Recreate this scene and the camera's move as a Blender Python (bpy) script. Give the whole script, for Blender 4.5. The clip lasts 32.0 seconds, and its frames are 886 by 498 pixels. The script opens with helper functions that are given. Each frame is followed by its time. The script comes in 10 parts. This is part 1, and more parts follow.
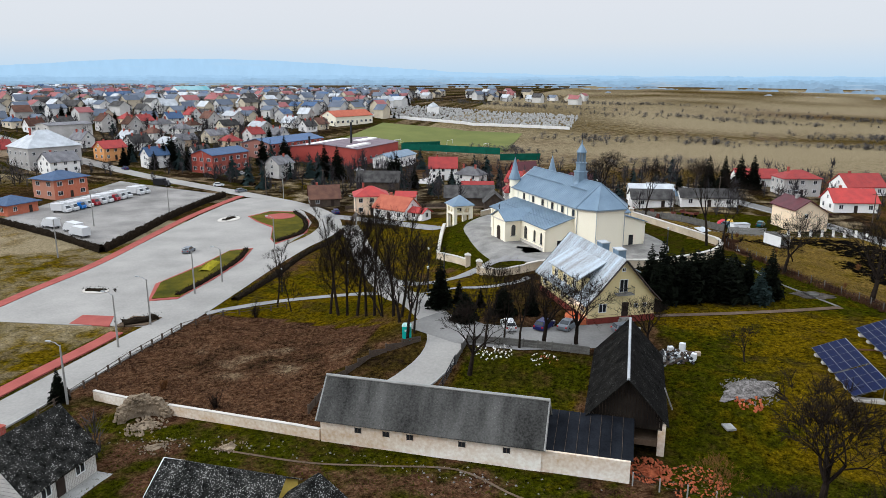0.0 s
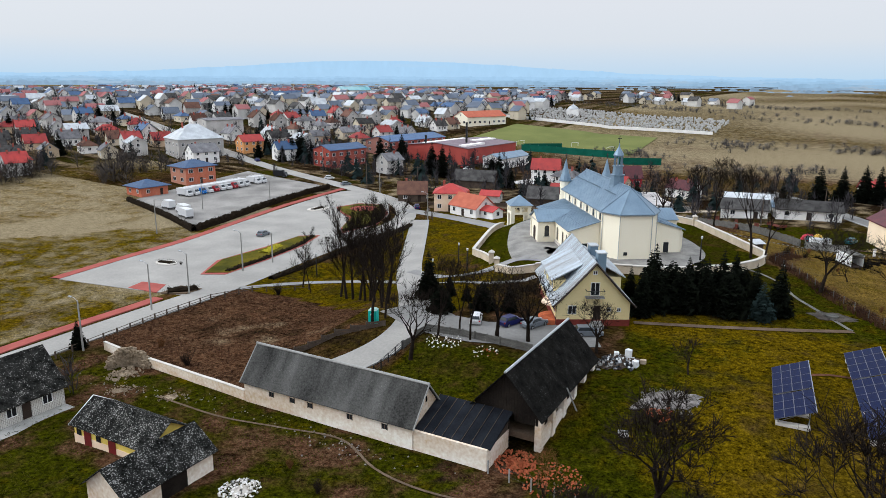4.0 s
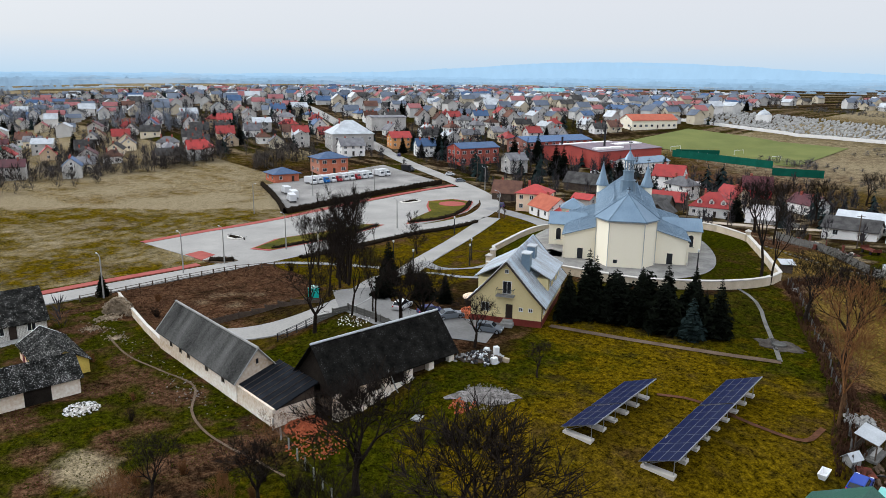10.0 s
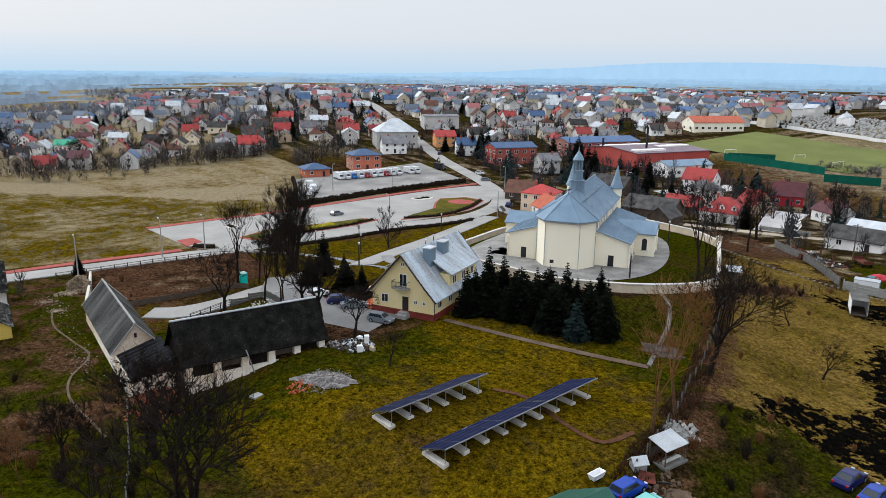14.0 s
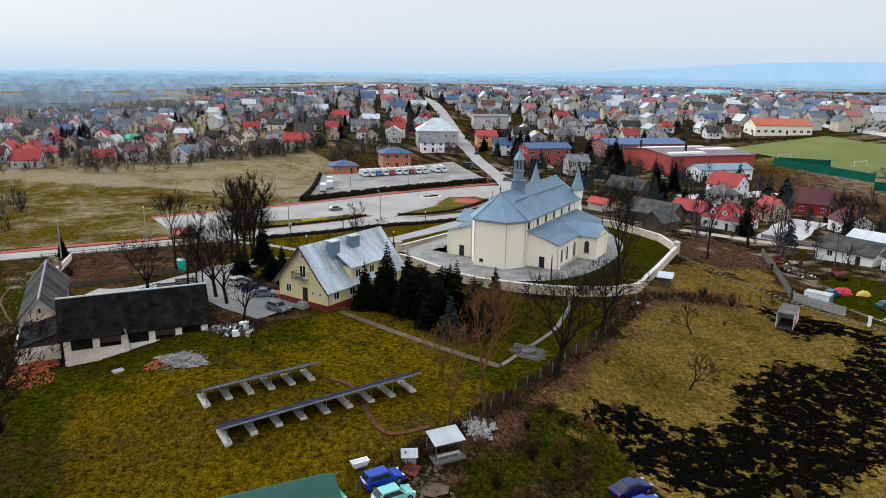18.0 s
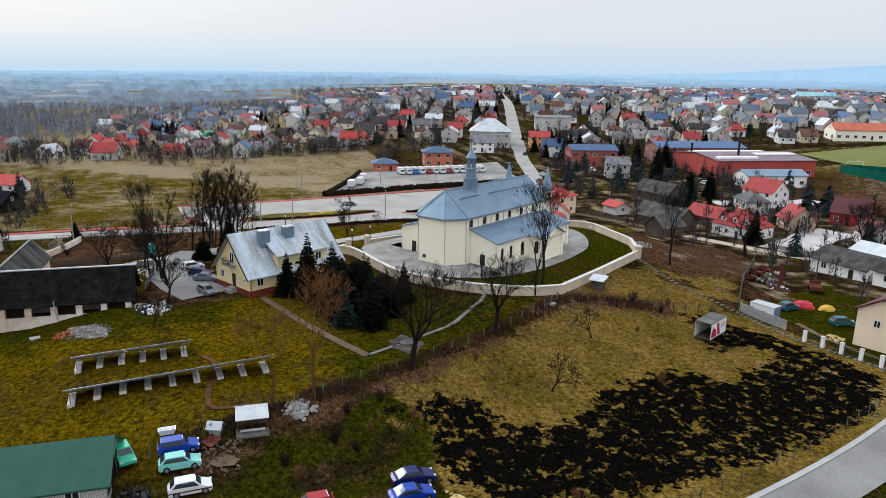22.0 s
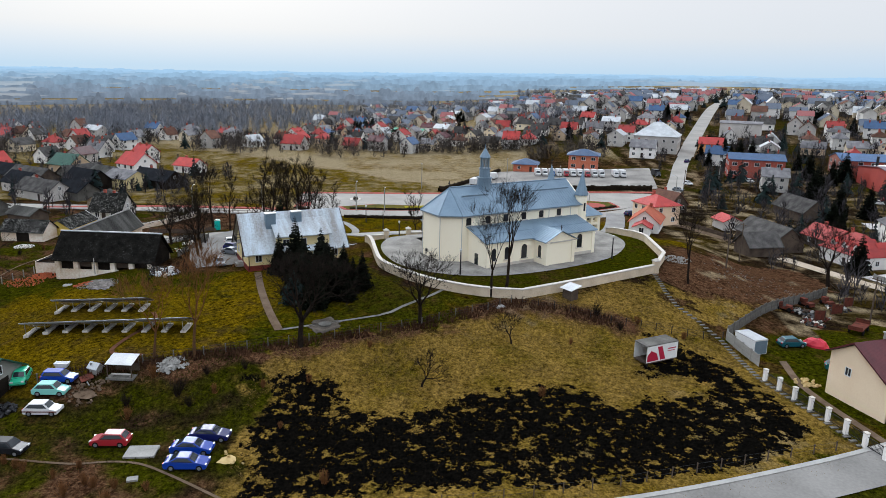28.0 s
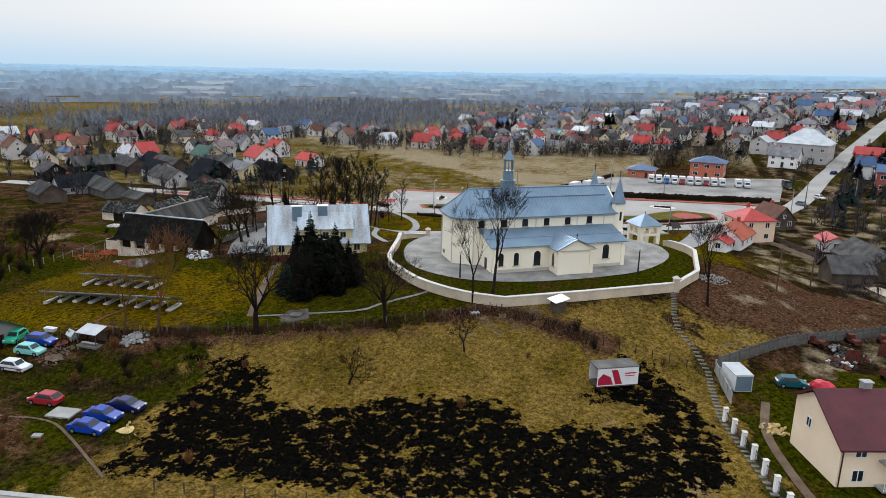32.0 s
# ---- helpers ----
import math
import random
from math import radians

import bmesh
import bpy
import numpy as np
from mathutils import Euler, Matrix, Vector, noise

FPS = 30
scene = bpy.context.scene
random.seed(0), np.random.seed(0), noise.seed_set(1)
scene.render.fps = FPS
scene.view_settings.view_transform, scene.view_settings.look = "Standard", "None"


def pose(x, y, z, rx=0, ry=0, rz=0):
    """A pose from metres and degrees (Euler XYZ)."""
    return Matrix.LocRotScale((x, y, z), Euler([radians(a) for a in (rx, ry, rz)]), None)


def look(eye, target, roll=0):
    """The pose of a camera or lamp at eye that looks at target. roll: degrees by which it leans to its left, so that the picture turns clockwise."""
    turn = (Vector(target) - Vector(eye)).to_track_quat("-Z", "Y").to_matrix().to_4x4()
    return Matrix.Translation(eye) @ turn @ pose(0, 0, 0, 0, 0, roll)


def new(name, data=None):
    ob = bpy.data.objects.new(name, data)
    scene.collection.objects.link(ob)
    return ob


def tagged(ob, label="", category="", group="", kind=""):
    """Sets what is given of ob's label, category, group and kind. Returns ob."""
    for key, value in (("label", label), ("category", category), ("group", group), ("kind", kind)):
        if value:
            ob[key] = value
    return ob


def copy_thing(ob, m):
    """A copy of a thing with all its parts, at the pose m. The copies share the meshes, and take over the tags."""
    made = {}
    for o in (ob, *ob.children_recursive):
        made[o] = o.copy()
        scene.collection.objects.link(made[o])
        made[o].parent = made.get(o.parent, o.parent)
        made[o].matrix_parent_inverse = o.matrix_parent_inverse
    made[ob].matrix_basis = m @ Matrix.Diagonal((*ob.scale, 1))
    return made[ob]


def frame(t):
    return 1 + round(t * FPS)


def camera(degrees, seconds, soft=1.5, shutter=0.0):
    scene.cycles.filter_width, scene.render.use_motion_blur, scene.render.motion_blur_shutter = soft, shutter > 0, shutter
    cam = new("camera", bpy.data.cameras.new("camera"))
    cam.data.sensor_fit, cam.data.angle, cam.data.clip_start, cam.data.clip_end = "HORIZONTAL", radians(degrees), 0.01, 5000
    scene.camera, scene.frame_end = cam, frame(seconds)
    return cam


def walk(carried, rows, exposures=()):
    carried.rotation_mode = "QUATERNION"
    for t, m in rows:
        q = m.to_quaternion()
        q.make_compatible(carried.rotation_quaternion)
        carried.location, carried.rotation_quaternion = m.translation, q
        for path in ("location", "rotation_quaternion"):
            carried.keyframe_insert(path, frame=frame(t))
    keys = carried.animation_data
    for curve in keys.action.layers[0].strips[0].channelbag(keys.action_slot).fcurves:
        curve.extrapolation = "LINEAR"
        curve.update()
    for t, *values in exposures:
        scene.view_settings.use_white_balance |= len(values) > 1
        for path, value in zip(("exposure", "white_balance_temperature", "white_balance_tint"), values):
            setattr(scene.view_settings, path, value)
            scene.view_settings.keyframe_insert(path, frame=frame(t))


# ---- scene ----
cam = camera(64.3, 32.0, soft=0.75)
METRES, EYE, TILT, LEAN, TURN = 232.25, 36.0, 0.0, 0.0, 15.0
ROWS = [
    (0.0, 0.0, 0.0, 0.0, 0.03, -13.62, -0.14),
    (0.5, 0.0145, -0.0024, -0.0002, 2.0, -13.59, -0.16),
    (1.0, 0.0302, -0.0045, 0.0, 4.07, -13.6, -0.17),
    (1.5, 0.0448, -0.0061, 0.0, 6.06, -13.58, -0.18),
    (2.0, 0.0606, -0.007, 0.0001, 8.21, -13.59, -0.22),
    (2.5, 0.0753, -0.0076, 0.0001, 9.87, -13.58, -0.25),
    (3.0, 0.0912, -0.0076, 0.0, 11.35, -13.57, -0.28),
    (3.5, 0.1057, -0.0071, -0.0, 12.74, -13.56, -0.32),
    (5.5, 0.1657, -0.0001, -0.0007, 19.54, -13.55, -0.5),
    (6.0, 0.1817, 0.0028, -0.0004, 21.88, -13.57, -0.49),
    (6.5, 0.1962, 0.006, -0.0001, 24.04, -13.59, -0.51),
    (7.0, 0.212, 0.0102, -0.0, 25.84, -13.6, -0.5),
    (7.5, 0.2259, 0.0144, 0.0002, 26.79, -13.6, -0.58),
    (8.0, 0.2415, 0.0193, 0.0003, 27.78, -13.59, -0.53),
    (8.5, 0.2554, 0.0245, 0.0005, 28.89, -13.6, -0.58),
    (9.0, 0.2702, 0.0303, 0.0007, 30.15, -13.6, -0.64),
    (9.5, 0.2842, 0.0361, 0.0008, 31.35, -13.6, -0.62),
    (10.0, 0.2989, 0.0428, 0.001, 32.72, -13.6, -0.68),
    (10.5, 0.3126, 0.0492, 0.0012, 33.99, -13.61, -0.68),
    (11.0, 0.3272, 0.0566, 0.0011, 35.36, -13.61, -0.68),
    (11.5, 0.3404, 0.0636, 0.0012, 36.54, -13.62, -0.72),
    (12.0, 0.354, 0.072, 0.0015, 37.52, -13.65, -0.77),
    (12.5, 0.3667, 0.0799, 0.0013, 38.3, -13.66, -0.81),
    (13.0, 0.3802, 0.0891, 0.0014, 39.19, -13.67, -0.82),
    (13.5, 0.3929, 0.0972, 0.0015, 40.03, -13.69, -0.82),
    (14.0, 0.4062, 0.1067, 0.0015, 41.03, -13.7, -0.85),
    (14.5, 0.4182, 0.1161, 0.0017, 41.94, -13.72, -0.87),
    (16.5, 0.467, 0.1575, 0.0021, 45.96, -13.79, -0.94),
    (17.0, 0.4796, 0.1682, 0.0025, 47.05, -13.81, -0.92),
    (17.5, 0.4908, 0.1787, 0.0025, 48.06, -13.81, -0.97),
    (18.0, 0.5027, 0.1902, 0.0027, 49.16, -13.81, -0.96),
    (18.5, 0.5134, 0.201, 0.0027, 50.17, -13.8, -0.98),
    (19.0, 0.5249, 0.2128, 0.0027, 51.25, -13.81, -1.01),
    (19.5, 0.5355, 0.2238, 0.0028, 52.26, -13.81, -1.02),
    (20.0, 0.5466, 0.2361, 0.0028, 53.36, -13.81, -1.04),
    (20.5, 0.5567, 0.2476, 0.0028, 54.43, -13.81, -1.03),
    (21.0, 0.5674, 0.2603, 0.0028, 55.66, -13.82, -1.02),
    (21.5, 0.5769, 0.2722, 0.0029, 56.85, -13.83, -1.03),
    (22.0, 0.587, 0.2851, 0.0031, 58.18, -13.86, -1.05),
    (22.5, 0.5961, 0.2973, 0.003, 59.4, -13.87, -1.05),
    (23.0, 0.6055, 0.3107, 0.0031, 60.89, -13.88, -1.03),
    (23.5, 0.6139, 0.3233, 0.0032, 62.41, -13.9, -1.06),
    (24.0, 0.6227, 0.3372, 0.0032, 64.07, -13.9, -1.05),
    (24.5, 0.6304, 0.3501, 0.0033, 65.85, -13.94, -1.07),
    (25.0, 0.638, 0.3643, 0.0034, 67.91, -13.97, -1.1),
    (25.5, 0.6442, 0.3778, 0.0035, 69.75, -13.98, -1.12),
    (27.5, 0.6633, 0.4363, 0.0044, 76.36, -14.06, -1.23),
    (28.0, 0.6666, 0.4521, 0.0047, 78.06, -14.1, -1.24),
    (28.5, 0.6691, 0.4668, 0.0049, 79.64, -14.13, -1.24),
    (29.0, 0.6712, 0.483, 0.0051, 81.37, -14.15, -1.25),
    (29.5, 0.6726, 0.498, 0.0052, 83.12, -14.18, -1.26),
    (30.0, 0.6735, 0.5144, 0.0055, 85.16, -14.22, -1.28),
    (30.5, 0.6737, 0.5296, 0.0057, 87.07, -14.26, -1.28),
    (31.0, 0.6733, 0.5462, 0.0059, 89.1, -14.29, -1.28),
    (31.5, 0.6723, 0.5615, 0.0062, 90.93, -14.32, -1.27),
    (32.0, 0.6707, 0.5779, 0.0064, 92.78, -14.35, -1.29),
]
walk(cam, [(t, pose(0, 0, EYE, TILT, LEAN, TURN) @ pose(METRES * x, METRES * y, METRES * z, 90 + pitch, roll, yaw)) for t, x, y, z, yaw, pitch, roll in ROWS],
     exposures=[(0.0, 0.36, 5700, 8), (32.0, 0.36, 5700, 8)])

# ---- sky and sun: a bright overcast day, weak sun in the west ----
SUN_DIR = Vector((-1.0, -0.42, 0.62)).normalized()
world = bpy.data.worlds.new("sky")
scene.world = world
world.use_nodes = True
wn, wl = world.node_tree.nodes, world.node_tree.links
bg = wn["Background"]
sky = wn.new("ShaderNodeTexSky")
sky.sky_type, sky.sun_disc = "NISHITA", False
sky.sun_elevation = math.asin(SUN_DIR.z)
sky.sun_rotation = math.atan2(SUN_DIR.x, SUN_DIR.y)
sky.air_density, sky.dust_density = 1.0, 4.0
dim = wn.new("ShaderNodeMix")
dim.data_type, dim.blend_type = "RGBA", "MULTIPLY"
dim.inputs[0].default_value = 1.0
wl.new(sky.outputs[0], dim.inputs[6])
dim.inputs[7].default_value = (0.09, 0.09, 0.09, 1)
coord = wn.new("ShaderNodeTexCoord")
sep = wn.new("ShaderNodeSeparateXYZ")
wl.new(coord.outputs["Generated"], sep.inputs[0])
cloud = wn.new("ShaderNodeValToRGB")
cr = cloud.color_ramp
cr.elements[0].position, cr.elements[0].color = 0.0, (0.48, 0.59, 0.655, 1)
cr.elements[1].position, cr.elements[1].color = 1.0, (1.42, 1.42, 1.42, 1)
for p, c in ((0.02, (0.55, 0.61, 0.645, 1)), (0.05, (0.65, 0.635, 0.612, 1)), (0.13, (0.70, 0.65, 0.612, 1))):
    el = cr.elements.new(p)
    el.color = c
wl.new(sep.outputs[2], cloud.inputs[0])
veil = wn.new("ShaderNodeMix")
veil.data_type = "RGBA"
veil.inputs[0].default_value = 0.9
wl.new(dim.outputs[2], veil.inputs[6])
wl.new(cloud.outputs[0], veil.inputs[7])
wl.new(veil.outputs[2], bg.inputs[0])
bg.inputs[1].default_value = 1.0
sun = new("sun", bpy.data.lights.new("sun", "SUN"))
sun.data.energy, sun.data.angle, sun.data.color = 1.5, radians(16), (1.0, 0.95, 0.87)
sun.matrix_world = look(SUN_DIR * 300, (0, 0, 0))


# ---- ground form ----
def sm(a):
    a = min(1.0, max(0.0, a))
    return a * a * (3 - 2 * a)


def segd(x, y, ax, ay, bx, by):
    dx, dy = bx - ax, by - ay
    k = min(1.0, max(0.0, ((x - ax) * dx + (y - ay) * dy) / (dx * dx + dy * dy)))
    return math.hypot(x - ax - k * dx, y - ay - k * dy)


def polyd(x, y, pts):
    return min(segd(x, y, *pts[i], *pts[i + 1]) for i in range(len(pts) - 1))


def inside(x, y, poly):
    c, j = False, len(poly) - 1
    for i in range(len(poly)):
        (xi, yi), (xj, yj) = poly[i], poly[j]
        if (yi > y) != (yj > y) and x < (xj - xi) * (y - yi) / (yj - yi) + xi:
            c = not c
        j = i
    return c


PLATEAU = [(-27, 86), (4, 83), (15, 80.5), (24, 83.5), (34, 86.5), (41, 94), (42, 108), (37, 120), (28, 135), (14, 143), (-10, 128), (-20, 118), (-30, 100)]


def hgt(x, y):
    """Height of the ground: church knoll, the rectory's terrace, a dip before the town, slow rises under the town and to the north."""
    d1 = segd(x, y, -6, 135, -20, 158)
    along, out = -0.52 * (x + 6) + 0.855 * (y - 135), 0.855 * (x + 6) + 0.52 * (y - 135)
    east = sm(out / 10) * sm((along + 30) / 15)
    w = max(sm((-28 - x) / 34), sm((y - 182) / 22) * sm((25 - x) / 40))
    k = 4.2 * sm((31 + 23 * east - d1) / (16 + 18 * east))
    if -48 < x < 60 and 60 < y < 162:
        d2 = 0.0 if inside(x, y, PLATEAU) else polyd(x, y, PLATEAU + PLATEAU[:1])
        k = max(k, 2.5 * sm((15 - d2) / 15))
    town = 19 * sm((-0.8 * x + 0.6 * y - 205) / 320) * sm(((y - 120) / max(60.0, -x - 100) + 0.1) / 0.55) * sm((-x - 60) / 50)
    return -0.4 - 1.8 * w + k * (1 - w * 0.5) - 0.3 * sm((x - 45) / 12) - 1.5 * sm((-190 - x) / 60) * sm((150 - y) / 60) + max(town, 17 * sm((y - 240) / 420) * (1 - 0.85 * sm((x + 150) / max(60.0, y - 190))))


# ---- materials ----
MATS = {}


def mat(name, c1, c2=None, s1=0.6, s2=9.0, rough=0.85, metal=0.0, bump=0.25, dist=0.02, wave=None, rnd=0.0, brick=None, worldpos=False, spec=None, streak=None, fleck=None, groove=0.0):
    """A procedural surface: two scales of noise between two colours, fine relief; optional bands, blocks, streaks and a tint for each object."""
    if name in MATS:
        return MATS[name]
    m = bpy.data.materials.new(name)
    m.use_nodes = True
    n, l = m.node_tree.nodes, m.node_tree.links
    b = n["Principled BSDF"]
    c2 = c2 or tuple(v * 0.7 for v in c1)
    if worldpos:
        co = n.new("ShaderNodeNewGeometry").outputs["Position"]
    else:
        co = n.new("ShaderNodeTexCoord").outputs["Object"]
    big, fine = n.new("ShaderNodeTexNoise"), n.new("ShaderNodeTexNoise")
    for node, s, d in ((big, s1, 4.0), (fine, s2, 5.0)):
        node.inputs["Scale"].default_value, node.inputs["Detail"].default_value = s, d
        l.new(co, node.inputs["Vector"])
    if streak:
        mp = n.new("ShaderNodeMapping")
        mp.inputs["Scale"].default_value = streak
        l.new(co, mp.inputs["Vector"])
        l.new(mp.outputs[0], big.inputs["Vector"])
    add = n.new("ShaderNodeMath")
    add.operation = "MULTIPLY_ADD"
    l.new(fine.outputs["Fac"], add.inputs[0])
    add.inputs[1].default_value = 0.55
    l.new(big.outputs["Fac"], add.inputs[2])
    ramp = n.new("ShaderNodeMapRange")
    ramp.inputs["From Min"].default_value, ramp.inputs["From Max"].default_value = 0.55, 1.0
    l.new(add.outputs[0], ramp.inputs["Value"])
    mix = n.new("ShaderNodeMix")
    mix.data_type = "RGBA"
    mix.inputs[6].default_value, mix.inputs[7].default_value = (*c2, 1), (*c1, 1)
    l.new(ramp.outputs[0], mix.inputs[0])
    col, h = mix.outputs[2], fine.outputs["Fac"]
    if brick:
        bt = n.new("ShaderNodeTexBrick")
        w, hh, mortar = brick
        bt.inputs["Scale"].default_value = 1.0
        bt.inputs["Brick Width"].default_value, bt.inputs["Row Height"].default_value = w, hh
        bt.inputs["Mortar Size"].default_value = 0.02
        bt.inputs["Mortar"].default_value = (*mortar, 1)
        l.new(col, bt.inputs["Color1"])
        l.new(col, bt.inputs["Color2"])
        rot = n.new("ShaderNodeMapping")
        rot.inputs["Rotation"].default_value = (radians(90), 0, radians(90))
        l.new(co, rot.inputs["Vector"])
        l.new(rot.outputs[0], bt.inputs["Vector"])
        col = bt.outputs["Color"]
    if fleck:
        fn, fr = n.new("ShaderNodeTexNoise"), n.new("ShaderNodeMapRange")
        fn.inputs["Scale"].default_value, fn.inputs["Detail"].default_value = fleck[1], 3.0
        l.new(co, fn.inputs["Vector"])
        fa = n.new("ShaderNodeMath")
        fa.operation = "MULTIPLY_ADD"
        l.new(big.outputs["Fac"], fa.inputs[0])
        fa.inputs[1].default_value = 0.35
        l.new(fn.outputs["Fac"], fa.inputs[2])
        fr.inputs["From Min"].default_value, fr.inputs["From Max"].default_value = fleck[2], fleck[2] + 0.05
        l.new(fa.outputs[0], fr.inputs["Value"])
        fm = n.new("ShaderNodeMix")
        fm.data_type = "RGBA"
        l.new(fr.outputs[0], fm.inputs[0])
        l.new(col, fm.inputs[6])
        fm.inputs[7].default_value = (*fleck[0], 1)
        col = fm.outputs[2]
    if rnd:
        info = n.new("ShaderNodeObjectInfo")
        mr = n.new("ShaderNodeMapRange")
        mr.inputs["To Min"].default_value, mr.inputs["To Max"].default_value = 1 - rnd, 1 + rnd
        l.new(info.outputs["Random"], mr.inputs["Value"])
        hsv = n.new("ShaderNodeHueSaturation")
        l.new(mr.outputs[0], hsv.inputs["Value"])
        l.new(col, hsv.inputs["Color"])
        col = hsv.outputs[0]
    l.new(col, b.inputs["Base Color"])
    b.inputs["Roughness"].default_value, b.inputs["Metallic"].default_value = rough, metal
    b.inputs["Specular IOR Level"].default_value = spec if spec is not None else (0.02 if rough > 0.72 else 0.3)
    bm_ = n.new("ShaderNodeBump")
    bm_.inputs["Strength"].default_value, bm_.inputs["Distance"].default_value = bump, dist
    if wave:
        wv = n.new("ShaderNodeTexWave")
        axis, scale = wave
        wv.bands_direction = axis
        wv.inputs["Scale"].default_value, wv.inputs["Distortion"].default_value = scale, 0.0
        l.new(co, wv.inputs["Vector"])
        ad = n.new("ShaderNodeMath")
        ad.operation = "MULTIPLY_ADD"
        l.new(wv.outputs["Fac"], ad.inputs[0])
        ad.inputs[1].default_value = 1.5
        l.new(h, ad.inputs[2])
        h = ad.outputs[0]
    l.new(h, bm_.inputs["Height"])
    l.new(bm_.outputs[0], b.inputs["Normal"])
    MATS[name] = m
    return m


# Black surface that gives off its own colour; only the far rings use it.
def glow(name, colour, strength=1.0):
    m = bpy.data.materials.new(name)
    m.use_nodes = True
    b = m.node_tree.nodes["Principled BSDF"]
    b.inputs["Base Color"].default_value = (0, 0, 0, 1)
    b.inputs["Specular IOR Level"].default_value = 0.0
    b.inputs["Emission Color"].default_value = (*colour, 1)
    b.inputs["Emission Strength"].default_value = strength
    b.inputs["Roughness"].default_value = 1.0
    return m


PLASTER_CREAM = mat("cream plaster", (0.93, 0.87, 0.71), (0.87, 0.79, 0.61), 0.25, 6, 0.9, bump=0.1, streak=(0.5, 0.5, 0.12))
PLASTER_YELLOW = mat("pale yellow plaster", (0.78, 0.66, 0.36), (0.70, 0.57, 0.29), 0.3, 6, 0.9, bump=0.1)
PLASTER_WHITE = mat("white plaster", (0.90, 0.88, 0.85), (0.78, 0.75, 0.71), 0.3, 5, 0.9, bump=0.15, rnd=0.08)
LIMEWASH = mat("limewashed wall with stains", (0.86, 0.81, 0.72), (0.56, 0.41, 0.27), 0.35, 3, 0.95, bump=0.3, streak=(0.35, 0.35, 1.1))
PLASTER_PEACH = mat("peach plaster", (0.86, 0.66, 0.48), (0.78, 0.58, 0.41), 0.3, 6, 0.9)
PLASTER_GREY = mat("grey plaster", (0.56, 0.53, 0.50), (0.42, 0.40, 0.37), 0.3, 5, 0.9, rnd=0.15)
PLASTER_TAN = mat("tan render", (0.62, 0.48, 0.33), (0.52, 0.39, 0.26), 0.3, 5, 0.9, rnd=0.12)
BLOCKS = mat("white lime blocks", (0.62, 0.60, 0.56), (0.48, 0.46, 0.43), 0.8, 6, 0.95, brick=(0.4, 0.2, (0.25, 0.24, 0.22)))
RED_BRICK = mat("red brickwork", (0.40, 0.085, 0.06), (0.28, 0.06, 0.045), 0.5, 8, 0.9, brick=(0.5, 0.16, (0.32, 0.15, 0.12)))
HOLLOW_BRICK = mat("orange hollow brick", (0.52, 0.17, 0.10), (0.42, 0.12, 0.07), 0.5, 6, 0.9, brick=(0.75, 0.5, (0.46, 0.22, 0.15)))
RED_CLAD = mat("red cladding", (0.42, 0.07, 0.05), (0.32, 0.05, 0.04), 0.2, 5, 0.6, wave=("X", 2.0))
TIN_BLUE = mat("blue-grey sheet metal", (0.20, 0.275, 0.345), (0.145, 0.205, 0.27), 0.35, 5, 0.45, metal=0.35, bump=0.08)
TIN_OLD = mat("weathered pale sheet metal", (0.50, 0.57, 0.63), (0.27, 0.26, 0.25), 0.5, 3.5, 0.5, metal=0.35, bump=0.12, streak=(1.4, 0.28, 0.28))
TIN_GREY = mat("light grey sheet metal", (0.55, 0.57, 0.58), (0.36, 0.37, 0.38), 0.4, 5, 0.5, metal=0.3, rnd=0.1)
ETERNIT = mat("mossy grey corrugated sheets", (0.125, 0.122, 0.113), (0.03, 0.029, 0.027), 0.5, 5, 0.95, bump=0.6, dist=0.05, wave=("X", 5.6), streak=(1.0, 0.25, 0.25), fleck=((0.2, 0.195, 0.18), 9.0, 0.87))
ETERNIT_Y = mat("dark mossy corrugated sheets", (0.0456, 0.04408, 0.03952), (0.00608, 0.00608, 0.0057), 1.2, 4, 0.95, bump=0.6, dist=0.05, wave=("Y", 5.6), fleck=((0.28, 0.27, 0.25), 7.0, 0.79))
FLECKED = mat("black mossy corrugated sheets with pale flecks", (0.04, 0.039, 0.035), (0.005, 0.005, 0.0047), 1.0, 4, 0.95, bump=0.6, dist=0.05, wave=("X", 5.6), fleck=((0.34, 0.33, 0.31), 8.0, 0.77))
BLACK_ROOF = mat("blackened corrugated sheets", (0.01976, 0.01824, 0.01596), (0.00456, 0.004408, 0.00418), 0.8, 4, 0.9, bump=0.5, dist=0.05, wave=("X", 5.6), fleck=((0.16, 0.155, 0.145), 12.0, 0.86))
FELT = mat("black roofing felt", (0.01824, 0.02052, 0.02508), (0.0076, 0.00836, 0.01064), 0.6, 6, 0.75, bump=0.2, rnd=0.15)
TILE_RED = mat("red roof tiles", (0.40, 0.042, 0.034), (0.26, 0.03, 0.028), 0.5, 6, 0.65, wave=("X", 3.5), rnd=0.25)
TILE_ORANGE = mat("orange roof tiles", (0.45, 0.14, 0.085), (0.34, 0.10, 0.065), 0.5, 6, 0.75, wave=("X", 3.5), rnd=0.15)
TILE_MAROON = mat("maroon sheet tiles", (0.085, 0.014, 0.018), (0.05, 0.009, 0.012), 0.5, 6, 0.5, wave=("X", 3.5), rnd=0.25)
TILE_GREY = mat("grey roof sheets", (0.24, 0.235, 0.24), (0.115, 0.11, 0.115), 0.5, 6, 0.8, wave=("X", 3.5), rnd=0.3)
SLATE_DARK = mat("dark weathered roof sheets", (0.10, 0.095, 0.09), (0.035, 0.033, 0.032), 0.5, 6, 0.9, wave=("X", 3.5), rnd=0.25)
